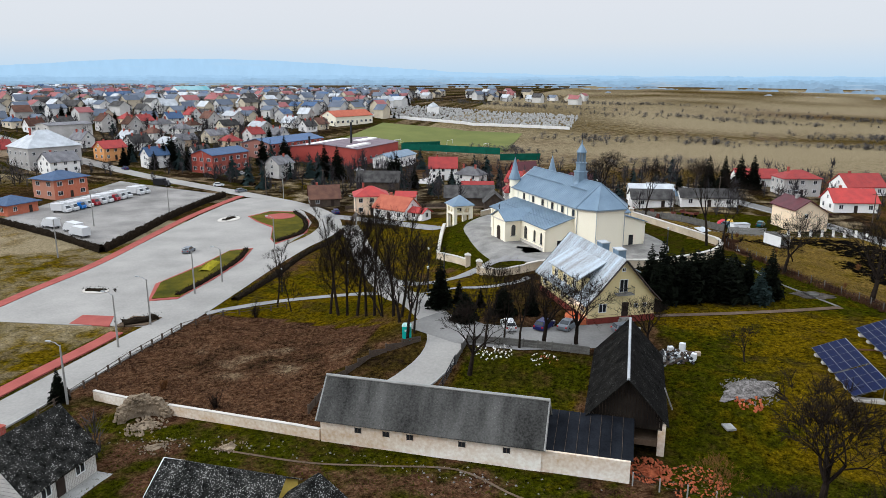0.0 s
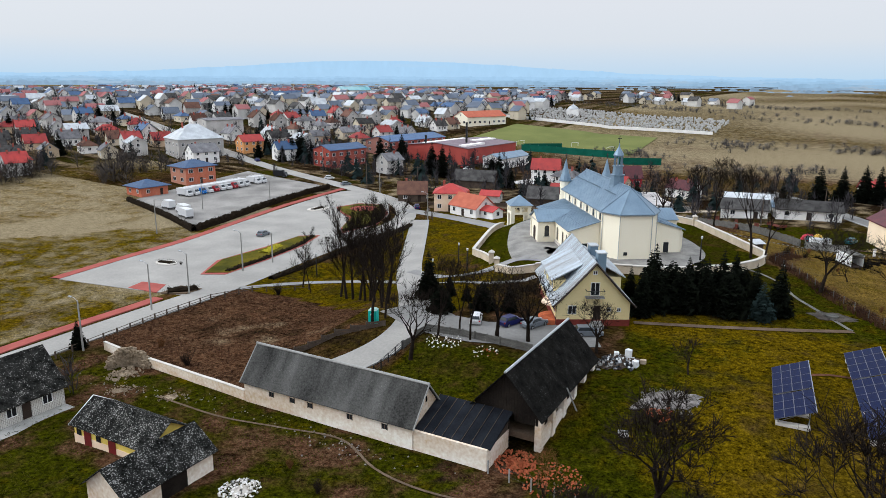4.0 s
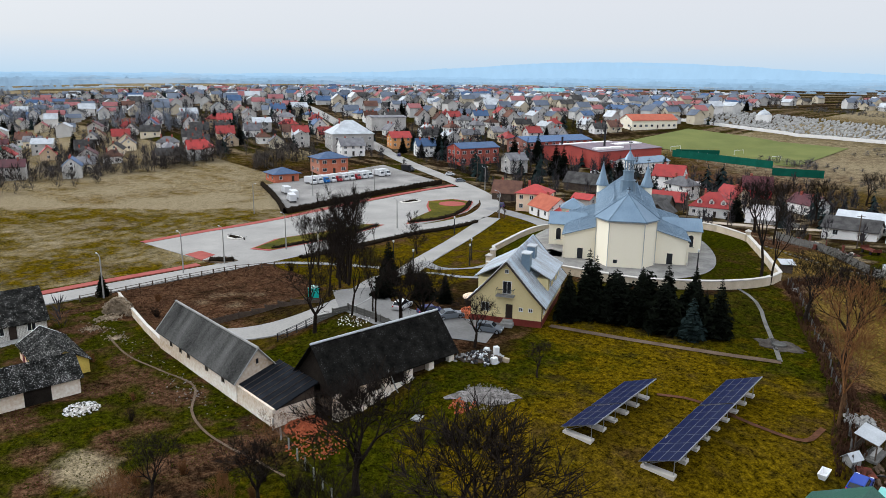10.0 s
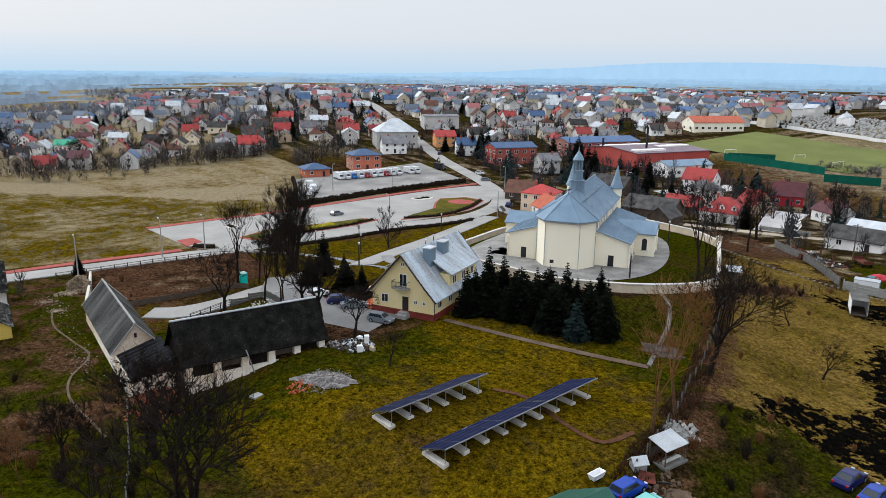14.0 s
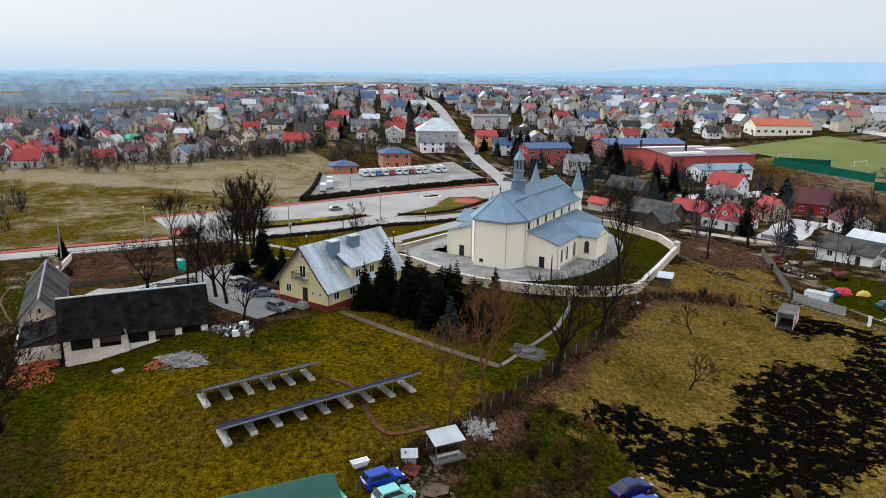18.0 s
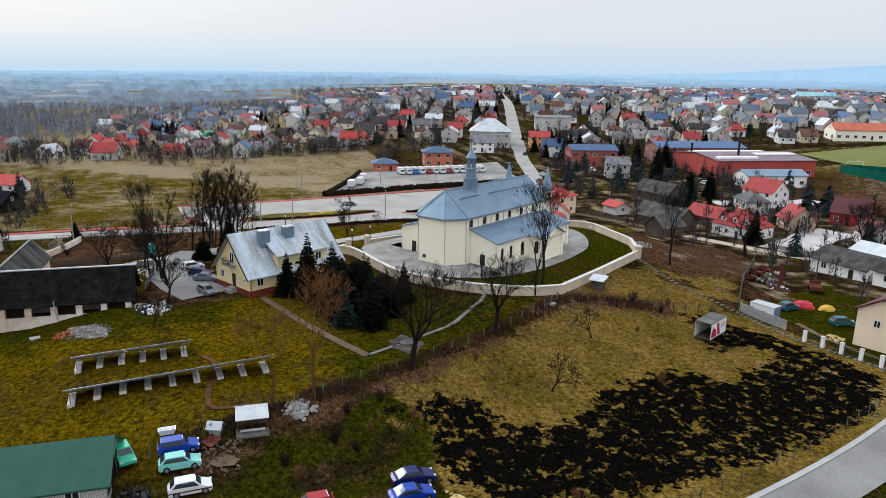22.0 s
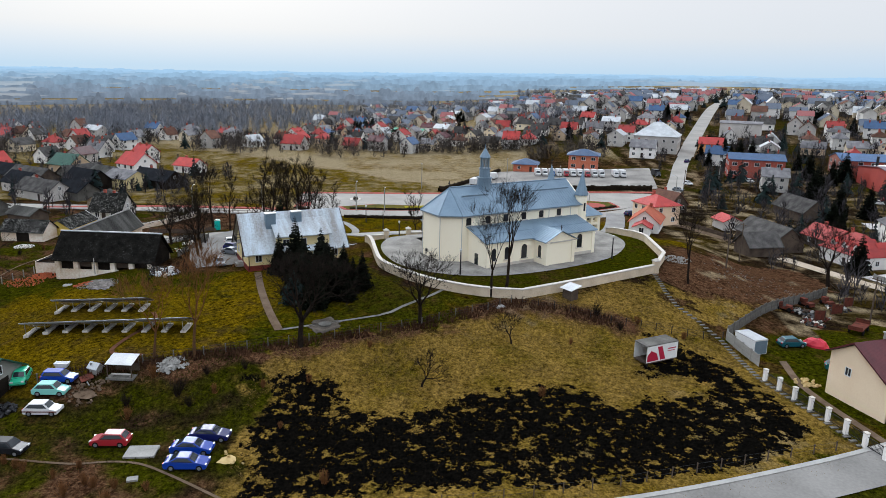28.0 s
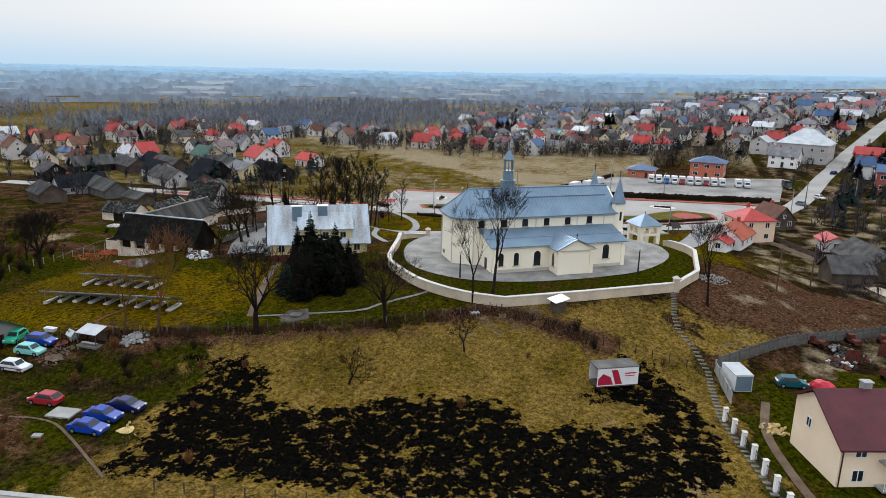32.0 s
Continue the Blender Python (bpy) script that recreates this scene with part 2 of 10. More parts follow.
TILE_BROWN = mat("brown roof tiles", (0.16, 0.085, 0.06), (0.09, 0.05, 0.04), 0.5, 6, 0.8, wave=("X", 3.5), rnd=0.3)
TILE_NAVY = mat("dark blue roof sheets", (0.045, 0.10, 0.21), (0.03, 0.065, 0.14), 0.5, 6, 0.5, wave=("X", 3.5), rnd=0.2)
TILE_GREEN = mat("dark green sheet tiles", (0.018, 0.085, 0.055), (0.012, 0.06, 0.04), 0.5, 6, 0.45, wave=("X", 3.2))
BLACK_WOOD = mat("tarred black boards", (0.0266, 0.02128, 0.01672), (0.00912, 0.0076, 0.00684), 0.6, 8, 0.85, bump=0.4, wave=("Y", 4.0))
OLD_WOOD = mat("grey weathered boards", (0.1216, 0.095, 0.0722), (0.0608, 0.0456, 0.038), 0.6, 7, 0.9, bump=0.4)
STONE = mat("rubble limestone", (0.36, 0.285, 0.20), (0.14, 0.105, 0.07), 1.2, 7, 0.95, bump=0.6, dist=0.05, rnd=0.15)
CONCRETE = mat("grey concrete", (0.3496, 0.342, 0.3192), (0.228, 0.2204, 0.2052), 0.4, 6, 0.9, rnd=0.1)
DARK_CONCRETE = mat("stained dark concrete", (0.1672, 0.1596, 0.1444), (0.0836, 0.0798, 0.0722), 0.5, 5, 0.95, rnd=0.15)
WALL_STONE = mat("cream rendered boundary wall", (0.66, 0.56, 0.42), (0.50, 0.41, 0.30), 0.5, 5, 0.95, bump=0.3)
CAP = mat("pale wall capping", (0.60, 0.56, 0.50), (0.48, 0.44, 0.39), 0.6, 6, 0.9)
ASPHALT = mat("light worn asphalt", (0.36, 0.34, 0.31), (0.26, 0.247, 0.227), 0.12, 3, 0.9, bump=0.15, worldpos=True)
ASPHALT_DARK = mat("grey asphalt", (0.25, 0.24, 0.225), (0.165, 0.158, 0.148), 0.15, 3, 0.9, bump=0.15, worldpos=True)
GRAVEL = mat("crushed stone yard", (0.33, 0.31, 0.285), (0.17, 0.16, 0.148), 0.12, 4, 0.95, bump=0.4, worldpos=True)
PAVERS_RED = mat("red concrete pavers", (0.3496, 0.1026, 0.0836), (0.2736, 0.076, 0.0646), 0.4, 6, 0.9, bump=0.3, worldpos=True)
PAVERS_GREY = mat("grey paving slabs", (0.2888, 0.2812, 0.2698), (0.2052, 0.1976, 0.19), 0.3, 5, 0.9, bump=0.2, worldpos=True)
KERB = mat("kerb concrete", (0.38, 0.3724, 0.3496), (0.2888, 0.2812, 0.266), 0.6, 6, 0.9, worldpos=True)
LAWN = mat("lawn grass", (0.118, 0.092, 0.003), (0.032, 0.036, 0.002), 0.25, 6, 1.0, bump=0.8, dist=0.05, worldpos=True, spec=0.1)
DIRT = mat("bare brown soil path", (0.152, 0.1102, 0.076), (0.0836, 0.057, 0.038), 0.5, 5, 1.0, bump=0.5, worldpos=True)
HEDGE = mat("dark clipped hedge", (0.0228, 0.01672, 0.01064), (0.00912, 0.00684, 0.00456), 2.0, 12, 1.0, bump=0.8)
BARK = mat("dark bark", (0.030, 0.0225, 0.017), (0.012, 0.0092, 0.0072), 1.5, 9, 0.95, bump=0.5)
BARK_ROAN = mat("russet bark", (0.1216, 0.0646, 0.0304), (0.057, 0.0342, 0.019), 1.5, 9, 0.95, bump=0.5)
TWIGS = mat("bare twigs", (0.026, 0.0195, 0.0155), (0.010, 0.0078, 0.0066), 2.0, 9, 1.0, bump=0.1)
TWIGS_RUST = mat("russet twigs", (0.20, 0.092, 0.034), (0.09, 0.044, 0.019), 2.0, 9, 1.0, bump=0.1)
NEEDLES = mat("dark spruce needles", (0.008, 0.011, 0.005), (0.0016, 0.0024, 0.0013), 1.2, 7, 1.0, bump=0.3, rnd=0.2, spec=0.1)
NEEDLES_GREY = mat("grey-green spruce needles", (0.0266, 0.0418, 0.038), (0.0114, 0.019, 0.01824), 1.2, 7, 1.0, rnd=0.2, spec=0.1)
GALV = mat("galvanised steel", (0.3192, 0.3268, 0.3344), (0.2432, 0.2508, 0.2584), 1, 8, 0.45, metal=0.6)
DARK_STEEL = mat("dark painted steel", (0.0266, 0.0266, 0.02888), (0.01672, 0.01672, 0.01824), 1, 8, 0.5, metal=0.3)
WHITE_PAINT = mat("white paint", (0.80, 0.80, 0.79), (0.70, 0.70, 0.69), 0.8, 6, 0.5)
RUST = mat("rusty red scrap", (0.15, 0.045, 0.03), (0.06, 0.025, 0.02), 1.0, 6, 0.8)
RUBBER = mat("black rubber", (0.0152, 0.0152, 0.0152), (0.00912, 0.00912, 0.00912), 2, 8, 0.8)
TRIM_BROWN = mat("dark brown fascia", (0.0342, 0.02128, 0.0152), (0.0228, 0.01368, 0.00988), 1, 8, 0.6)
DOOR_RED = mat("dark red door paint", (0.152, 0.0114, 0.0114), (0.1064, 0.0076, 0.0076), 1, 8, 0.6)
PLINTH_RED = mat("oxblood plinth tiles", (0.1976, 0.0342, 0.0228), (0.1368, 0.0228, 0.0152), 1, 8, 0.6)
BRICK_BITS = mat("broken orange bricks", (0.52, 0.15, 0.065), (0.24, 0.065, 0.032), 1, 8, 0.95, rnd=0.2)
ASH = mat("pale ash and stones", (0.228, 0.2128, 0.1976), (0.0912, 0.0836, 0.076), 1, 8, 1.0, rnd=0.3)


def glass(name, colour, rough=0.08, metal=0.0):
    m = bpy.data.materials.new(name)
    m.use_nodes = True
    b = m.node_tree.nodes["Principled BSDF"]
    b.inputs["Base Color"].default_value = (*colour, 1)
    b.inputs["Roughness"].default_value, b.inputs["Metallic"].default_value = rough, metal
    MATS[name] = m
    return m


PANE = glass("dark window glass", (0.018, 0.02, 0.024))
CAR_GLASS = glass("tinted car glass", (0.02, 0.025, 0.03), 0.05)


def paint(name, colour):
    if name in MATS:
        return MATS[name]
    m = glass(name, tuple(0.8 * c for c in colour), 0.35)
    b = m.node_tree.nodes["Principled BSDF"]
    b.inputs["Coat Weight"].default_value = 0.08
    b.inputs["Specular IOR Level"].default_value = 0.3
    return m


LAMP_CLEAR = glass("clear lamp lens", (0.6, 0.6, 0.6), 0.15)
LAMP_RED = glass("red lamp lens", (0.35, 0.01, 0.01), 0.2)


# ---- mesh helpers ----
def quadmesh(verts, faces):
    bm = bmesh.new()
    vs = [bm.verts.new(v) for v in verts]
    for f in faces:
        bm.faces.new([vs[i] for i in f])
    bmesh.ops.recalc_face_normals(bm, faces=bm.faces)
    return bm


def box(bm, x0, y0, z0, x1, y1, z1, rz=0.0):
    c = [(x0, y0), (x1, y0), (x1, y1), (x0, y1)]
    if rz:
        mx, my, a = (x0 + x1) / 2, (y0 + y1) / 2, radians(rz)
        c = [(mx + (x - mx) * math.cos(a) - (y - my) * math.sin(a), my + (x - mx) * math.sin(a) + (y - my) * math.cos(a)) for x, y in c]
    v = [bm.verts.new((x, y, z)) for z in (z0, z1) for x, y in c]
    for f in ((3, 2, 1, 0), (4, 5, 6, 7), (0, 1, 5, 4), (1, 2, 6, 5), (2, 3, 7, 6), (3, 0, 4, 7)):
        bm.faces.new([v[i] for i in f])
    return bm


def boxes(*args):
    bm = bmesh.new()
    for a in args:
        box(bm, *a)
    return bm


def tube(bm, pts, radii, sides=6, cap=True):
    """A tapered tube along pts."""
    rings = []
    for i, p in enumerate(pts):
        p = Vector(p)
        d = Vector(pts[min(i + 1, len(pts) - 1)]) - Vector(pts[max(i - 1, 0)])
        q = d.to_track_quat("Z", "Y")
        rings.append([bm.verts.new(p + q @ Vector((radii[i] * math.cos(k * math.tau / sides), radii[i] * math.sin(k * math.tau / sides), 0))) for k in range(sides)])
    for a, b in zip(rings, rings[1:]):
        for k in range(sides):
            bm.faces.new((a[k], a[(k + 1) % sides], b[(k + 1) % sides], b[k]))
    if cap:
        bm.faces.new(rings[-1])
        bm.faces.new(rings[0][::-1])
    return bm


def prism(poly, z0, z1):
    """An upright prism on a polygon (counter-clockwise)."""
    n = len(poly)
    return quadmesh([(x, y, z0) for x, y in poly] + [(x, y, z1) for x, y in poly],
                    [tuple(range(n - 1, -1, -1)), tuple(range(n, 2 * n))] + [(i, (i + 1) % n, n + (i + 1) % n, n + i) for i in range(n)])


def part(name, bm, material, parent=None, label=""):
    me = bpy.data.meshes.new(name)
    bm.to_mesh(me)
    bm.free()
    for m in (material if isinstance(material, (list, tuple)) else [material]):
        me.materials.append(m)
    ob = new(name, me)
    if parent is not None:
        ob.parent = parent
    return tagged(ob, label)


def thing(name, x, y, rot, label, category, group="", z=None):
    ob = new(name)
    ob.empty_display_size = 0.5
    ob.matrix_world = pose(x, y, hgt(x, y) if z is None else z, 0, 0, rot)
    return tagged(ob, label, category, group)


def piece(name, me, parent, m):
    """One more object on a shared mesh."""
    ob = new(name, me)
    ob.parent = parent
    ob.matrix_basis = m
    return ob


def place(x, y, rot=0.0, s=1.0, z=None):
    return pose(x, y, hgt(x, y) if z is None else z, 0, 0, rot) @ Matrix.Diagonal((s, s, s, 1))


def bent(pts, step=2.0):
    """Points along a smooth line through pts."""
    out = []
    P = [Vector((*pts[0], 0)) * 2 - Vector((*pts[1], 0))] + [Vector((*p, 0)) for p in pts] + [Vector((*pts[-1], 0)) * 2 - Vector((*pts[-2], 0))]
    for i in range(1, len(P) - 2):
        a, b, c, d = P[i - 1:i + 3]
        n = max(1, int((c - b).length / step))
        for k in range(n):
            t = k / n
            v = 0.5 * ((2 * b) + (c - a) * t + (2 * a - 5 * b + 4 * c - d) * t * t + (3 * b - a - 3 * c + d) * t ** 3)
            out.append((v.x, v.y))
    out.append(tuple(pts[-1]))
    return out


def sides(pts, off):
    out = []
    for i in range(len(pts)):
        a, b = Vector(pts[max(i - 1, 0)]), Vector(pts[min(i + 1, len(pts) - 1)])
        d = (b - a).normalized()
        out.append((pts[i][0] - d.y * off, pts[i][1] + d.x * off))
    return out


def ribbon(pts, o0, o1, up, n=3, drop=0.0):
    """A strip on the ground from offset o0 to o1 of a line, up above it; drop: a skirt below both edges."""
    bm = bmesh.new()
    cols = []
    for k in range(n + 1):
        cols.append([bm.verts.new((x, y, hgt(x, y) + up)) for x, y in sides(pts, o0 + (o1 - o0) * k / n)])
    for a, b in zip(cols, cols[1:]):
        for i in range(len(a) - 1):
            bm.faces.new((a[i], a[i + 1], b[i + 1], b[i]))
    if drop:
        for c, s in ((cols[0], 1), (cols[-1], -1)):
            low = [bm.verts.new((v.co.x, v.co.y, v.co.z - drop)) for v in c]
            for i in range(len(c) - 1):
                bm.faces.new((c[i], low[i], low[i + 1], c[i + 1])[::s])
    bmesh.ops.recalc_face_normals(bm, faces=bm.faces)
    return bm


def sheet(front, back, up, n, m):
    """A patch on the ground between two lines of as many points."""
    bm = bmesh.new()

    def along(pts, f):
        f *= len(pts) - 1
        i = min(int(f), len(pts) - 2)
        return Vector(pts[i]).lerp(Vector(pts[i + 1]), f - i)

    grid = []
    for i in range(n + 1):
        a, b = along(front, i / n), along(back, i / n)
        grid.append([bm.verts.new((p.x, p.y, hgt(p.x, p.y) + up)) for p in (a.lerp(b, j / m) for j in range(m + 1))])
    for r, q in zip(grid, grid[1:]):
        for j in range(m):
            bm.faces.new((r[j], r[j + 1], q[j + 1], q[j]))
    bmesh.ops.recalc_face_normals(bm, faces=bm.faces)
    return bm


def slab(poly, up, drop=0.3, z=None):
    """A flat patch on level ground."""
    cx, cy = sum(p[0] for p in poly) / len(poly), sum(p[1] for p in poly) / len(poly)
    b = hgt(cx, cy) if z is None else z
    bm = prism(poly, b - drop, b + up)
    return bm


def wallrun(pts, thick, height, sink=0.6, level=None):
    """An upright wall along a line, its top following the ground."""
    bm = bmesh.new()
    L, R = sides(pts, thick / 2), sides(pts, -thick / 2)
    prev = None
    for (lx, ly), (rx, ry), (x, y) in zip(L, R, pts):
        g = hgt(x, y)
        t = g + height if level is None else level
        ring = [bm.verts.new(p) for p in ((lx, ly, g - sink), (lx, ly, t), (rx, ry, t), (rx, ry, g - sink))]
        if prev:
            for k in range(4):
                bm.faces.new((prev[k], prev[(k + 1) % 4], ring[(k + 1) % 4], ring[k]))
        else:
            bm.faces.new(ring)
        prev = ring
    bm.faces.new(prev[::-1])
    bmesh.ops.recalc_face_normals(bm, faces=bm.faces)
    return bm


def fill(pts, step):
    """Points no further apart than step along a broken line."""
    out = [pts[0]]
    for a, b in zip(pts, pts[1:]):
        n = max(1, int(math.dist(a, b) / step + 0.5))
        out += [(a[0] + (b[0] - a[0]) * k / n, a[1] + (b[1] - a[1]) * k / n) for k in range(1, n + 1)]
    return out


def structure(ob, label, category="ground"):
    return tagged(ob, label, category, kind="structure")


# ---- distance: glowing hills and woods, the haze put into their colour ----
def skyline(name, radius, low, high, rough, colour, seed, label, swell=None, sector=(0, 360)):
    """A ring of distant wooded rises, self-lit in a colour that holds the haze; low and high are the crest's heights,
    rough its tree tops, swell a broad hill (direction, width, height).
    """
    rs = random.Random(seed)
    n = int(radius * radians(sector[1] - sector[0]) / (1.2 + radius / 900))
    ph = [rs.uniform(0, math.tau) for _ in range(8)]
    bm = bmesh.new()
    prev = None
    k, wide, tall = 0, 1, 0.0
    for i in range(n + 1):
        a = radians(sector[0] + (sector[1] - sector[0]) * i / n)
        s = sum(math.sin(a * f + p) / f ** 0.45 for f, p in zip((3, 5, 8, 13, 21, 34, 55, 89), ph)) / 2.6
        if k == wide:
            k, wide = 0, rs.randint(2, 6)
            tall = rs.uniform(0.25, 1.0) * rough * 3.2 * max(0.25, min(1.0, 0.7 + 0.9 * math.sin(a * 71 + ph[0]) * math.sin(a * 23 + ph[1])))
        u = 2 * (k + 0.5) / wide - 1
        k += 1
        h = (low + high) / 2 + (high - low) / 2 * s + tall * (0.55 + 0.45 * math.sqrt(max(0.0, 1 - u * u))) + rs.uniform(-0.5, 0.5)
        h -= max(0, radius - 900) * (0.0105 * sm((math.degrees(a) - 163) / 40) * sm((300 - math.degrees(a)) / 40))
        if swell:
            d = (math.degrees(a) - 90 - swell[0] + 180) % 360 - 180
            h += swell[2] * math.exp(-(d / swell[1]) ** 2)
        x, y = -60 + radius * math.cos(a), 150 + radius * math.sin(a)
        pair = (bm.verts.new((x, y, -70)), bm.verts.new((x, y, h)))
        if prev:
            bm.faces.new((prev[0], pair[0], pair[1], prev[1]))
        prev = pair
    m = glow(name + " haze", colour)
    nt = m.node_tree
    geo = nt.nodes.new("ShaderNodeNewGeometry")

    def mottle(scale, lo, hi):
        mp = nt.nodes.new("ShaderNodeMapping")
        mp.inputs["Scale"].default_value = scale
        nt.links.new(geo.outputs["Position"], mp.inputs["Vector"])
        nz = nt.nodes.new("ShaderNodeTexNoise")
        nz.inputs["Scale"].default_value, nz.inputs["Detail"].default_value, nz.inputs["Roughness"].default_value = 1.0, 7.0, 0.65
        nt.links.new(mp.outputs[0], nz.inputs["Vector"])
        rg = nt.nodes.new("ShaderNodeMapRange")
        rg.inputs["From Min"].default_value, rg.inputs["From Max"].default_value = lo, hi
        nt.links.new(nz.outputs["Fac"], rg.inputs["Value"])
        return rg.outputs[0]

    def blend(f, a, c):
        mx = nt.nodes.new("ShaderNodeMix")
        mx.data_type = "RGBA"
        nt.links.new(f, mx.inputs[0])
        for k, v in ((6, a), (7, c)):
            if isinstance(v, tuple):
                mx.inputs[k].default_value = (*v, 1)
            else:
                nt.links.new(v, mx.inputs[k])
        return mx.outputs[2]

    # Painted haze: wood mottling and tan fields weaken as the radius grows.
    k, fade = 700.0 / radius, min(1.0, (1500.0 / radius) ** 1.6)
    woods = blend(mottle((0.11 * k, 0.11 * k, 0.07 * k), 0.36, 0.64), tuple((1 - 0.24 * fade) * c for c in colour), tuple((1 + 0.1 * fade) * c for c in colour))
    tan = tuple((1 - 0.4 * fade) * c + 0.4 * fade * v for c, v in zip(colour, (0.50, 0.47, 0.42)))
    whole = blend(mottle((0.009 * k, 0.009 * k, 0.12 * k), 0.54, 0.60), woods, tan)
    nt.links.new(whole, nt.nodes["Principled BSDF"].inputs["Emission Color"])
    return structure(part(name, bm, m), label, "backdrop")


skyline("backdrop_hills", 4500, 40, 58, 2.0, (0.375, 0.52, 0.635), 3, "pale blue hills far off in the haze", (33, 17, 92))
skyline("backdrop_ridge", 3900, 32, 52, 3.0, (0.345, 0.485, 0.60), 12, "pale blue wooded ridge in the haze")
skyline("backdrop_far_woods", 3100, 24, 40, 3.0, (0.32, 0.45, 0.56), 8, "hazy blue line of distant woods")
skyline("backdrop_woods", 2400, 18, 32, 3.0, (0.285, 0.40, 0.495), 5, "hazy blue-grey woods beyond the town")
skyline("backdrop_near_woods", 1800, 12, 26, 3.2, (0.255, 0.345, 0.425), 15, "bare woods beyond the fields, painted blue-grey as haze")
skyline("backdrop_copses", 1350, 6, 18, 3.4, (0.225, 0.295, 0.355), 25, "bare copses beyond the fields, painted grey as haze")
skyline("backdrop_thickets", 1030, -2, 9, 3.4, (0.205, 0.25, 0.295), 41, "bare thickets at the fields' edge, painted grey-blue as haze")
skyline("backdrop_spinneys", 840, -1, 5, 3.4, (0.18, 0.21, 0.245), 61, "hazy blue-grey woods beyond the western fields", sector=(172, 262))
skyline("backdrop_alders", 690, -2, 2, 3.2, (0.15, 0.168, 0.192), 67, "bare alders beyond the western fields, painted grey-blue as haze", sector=(186, 262))


# ---- ground ----
LAWN_YARD = [(5, 64), (5.5, 99), (-2, 118), (8, 127.5), (15, 134), (18.5, 147), (27, 135), (37, 118), (41, 109), (44.5, 100), (50, 84), (46, 66), (30, 40), (12, 45)]
BROWN_LOT = [(-66, 67.5), (-68.5, 80), (-67, 97), (-56, 98), (-45, 95), (-34, 91), (-35, 74), (-30, 62), (-48, 64)]
BURNT_W = [(46.6, 112.8), (44, 113.5), (43.6, 117), (41.5, 120.5), (43, 124), (52, 132), (67, 132), (70, 121), (69.5, 119), (67.3, 117.4), (66.1, 119.8), (62, 120), (59.3, 117.9), (56.6, 116.6), (53.5, 117.2), (50.2, 118.4), (47.9, 117.4), (47.2, 114.4)]
BURNT_E = [(23.4, 165), (24.2, 169.4), (27, 173.4), (30.1, 176.3), (36.6, 177.8), (43, 180), (44, 177), (38.6, 173.6), (37.4, 168), (39, 163), (35.3, 161.6), (33, 163.6)]
BURNT = [(51, 180), (46.6, 180.8), (42, 179.2), (33, 176.6), (24, 171.5), (23, 165.8), (33, 164.2), (39, 170), (42.4, 166), (41, 162.8), (45, 159.5), (41.5, 156.5), (39.6, 153), (41, 147), (43, 140.5), (45.2, 137.5), (49, 134), (48, 128), (42.4, 126), (43.7, 121.3), (48.5, 117.6), (53, 116.2), (58, 117), (63.5, 120), (67.5, 121.4), (65.5, 140), (63.2, 153), (59.5, 169), (55, 176)]
SOIL_E = [(1, 174.5), (-14, 178.5), (-20, 188), (-27, 204), (-25, 210), (-12, 211), (-7, 206), (10.5, 188), (21.5, 178.5), (12, 176.2)]
CHURCHYARD = [(-38, 132), (-42, 165), (-24, 176.5), (-8, 176.5), (0.5, 173.3), (17.5, 148.9), (17.5, 141), (14.6, 134.4), (9.8, 129.2), (4.6, 125.2), (-4, 122.6), (-22, 121)]
MEADOW_E = [(39, 116), (37.5, 118), (28, 135.5), (20, 147), (17.6, 150), (1.5, 173.5), (24, 178), (55, 184), (66, 160), (71, 140), (75, 119), (64, 118.5), (56, 117), (47, 115.5)]


GARDEN = [(-18.5, 66), (-19, 85), (-3.5, 85), (-4.5, 67)]
YARD_E = [(24, 180), (33, 182), (57, 186), (46, 206), (12, 206)]
LITTER = [(47.6, 93.5), (44.3, 101.5), (41.6, 108.5), (36.6, 119), (32.5, 126), (28, 134.2), (22.4, 143.8), (19.6, 148.2), (20.4, 156), (22.5, 163)]


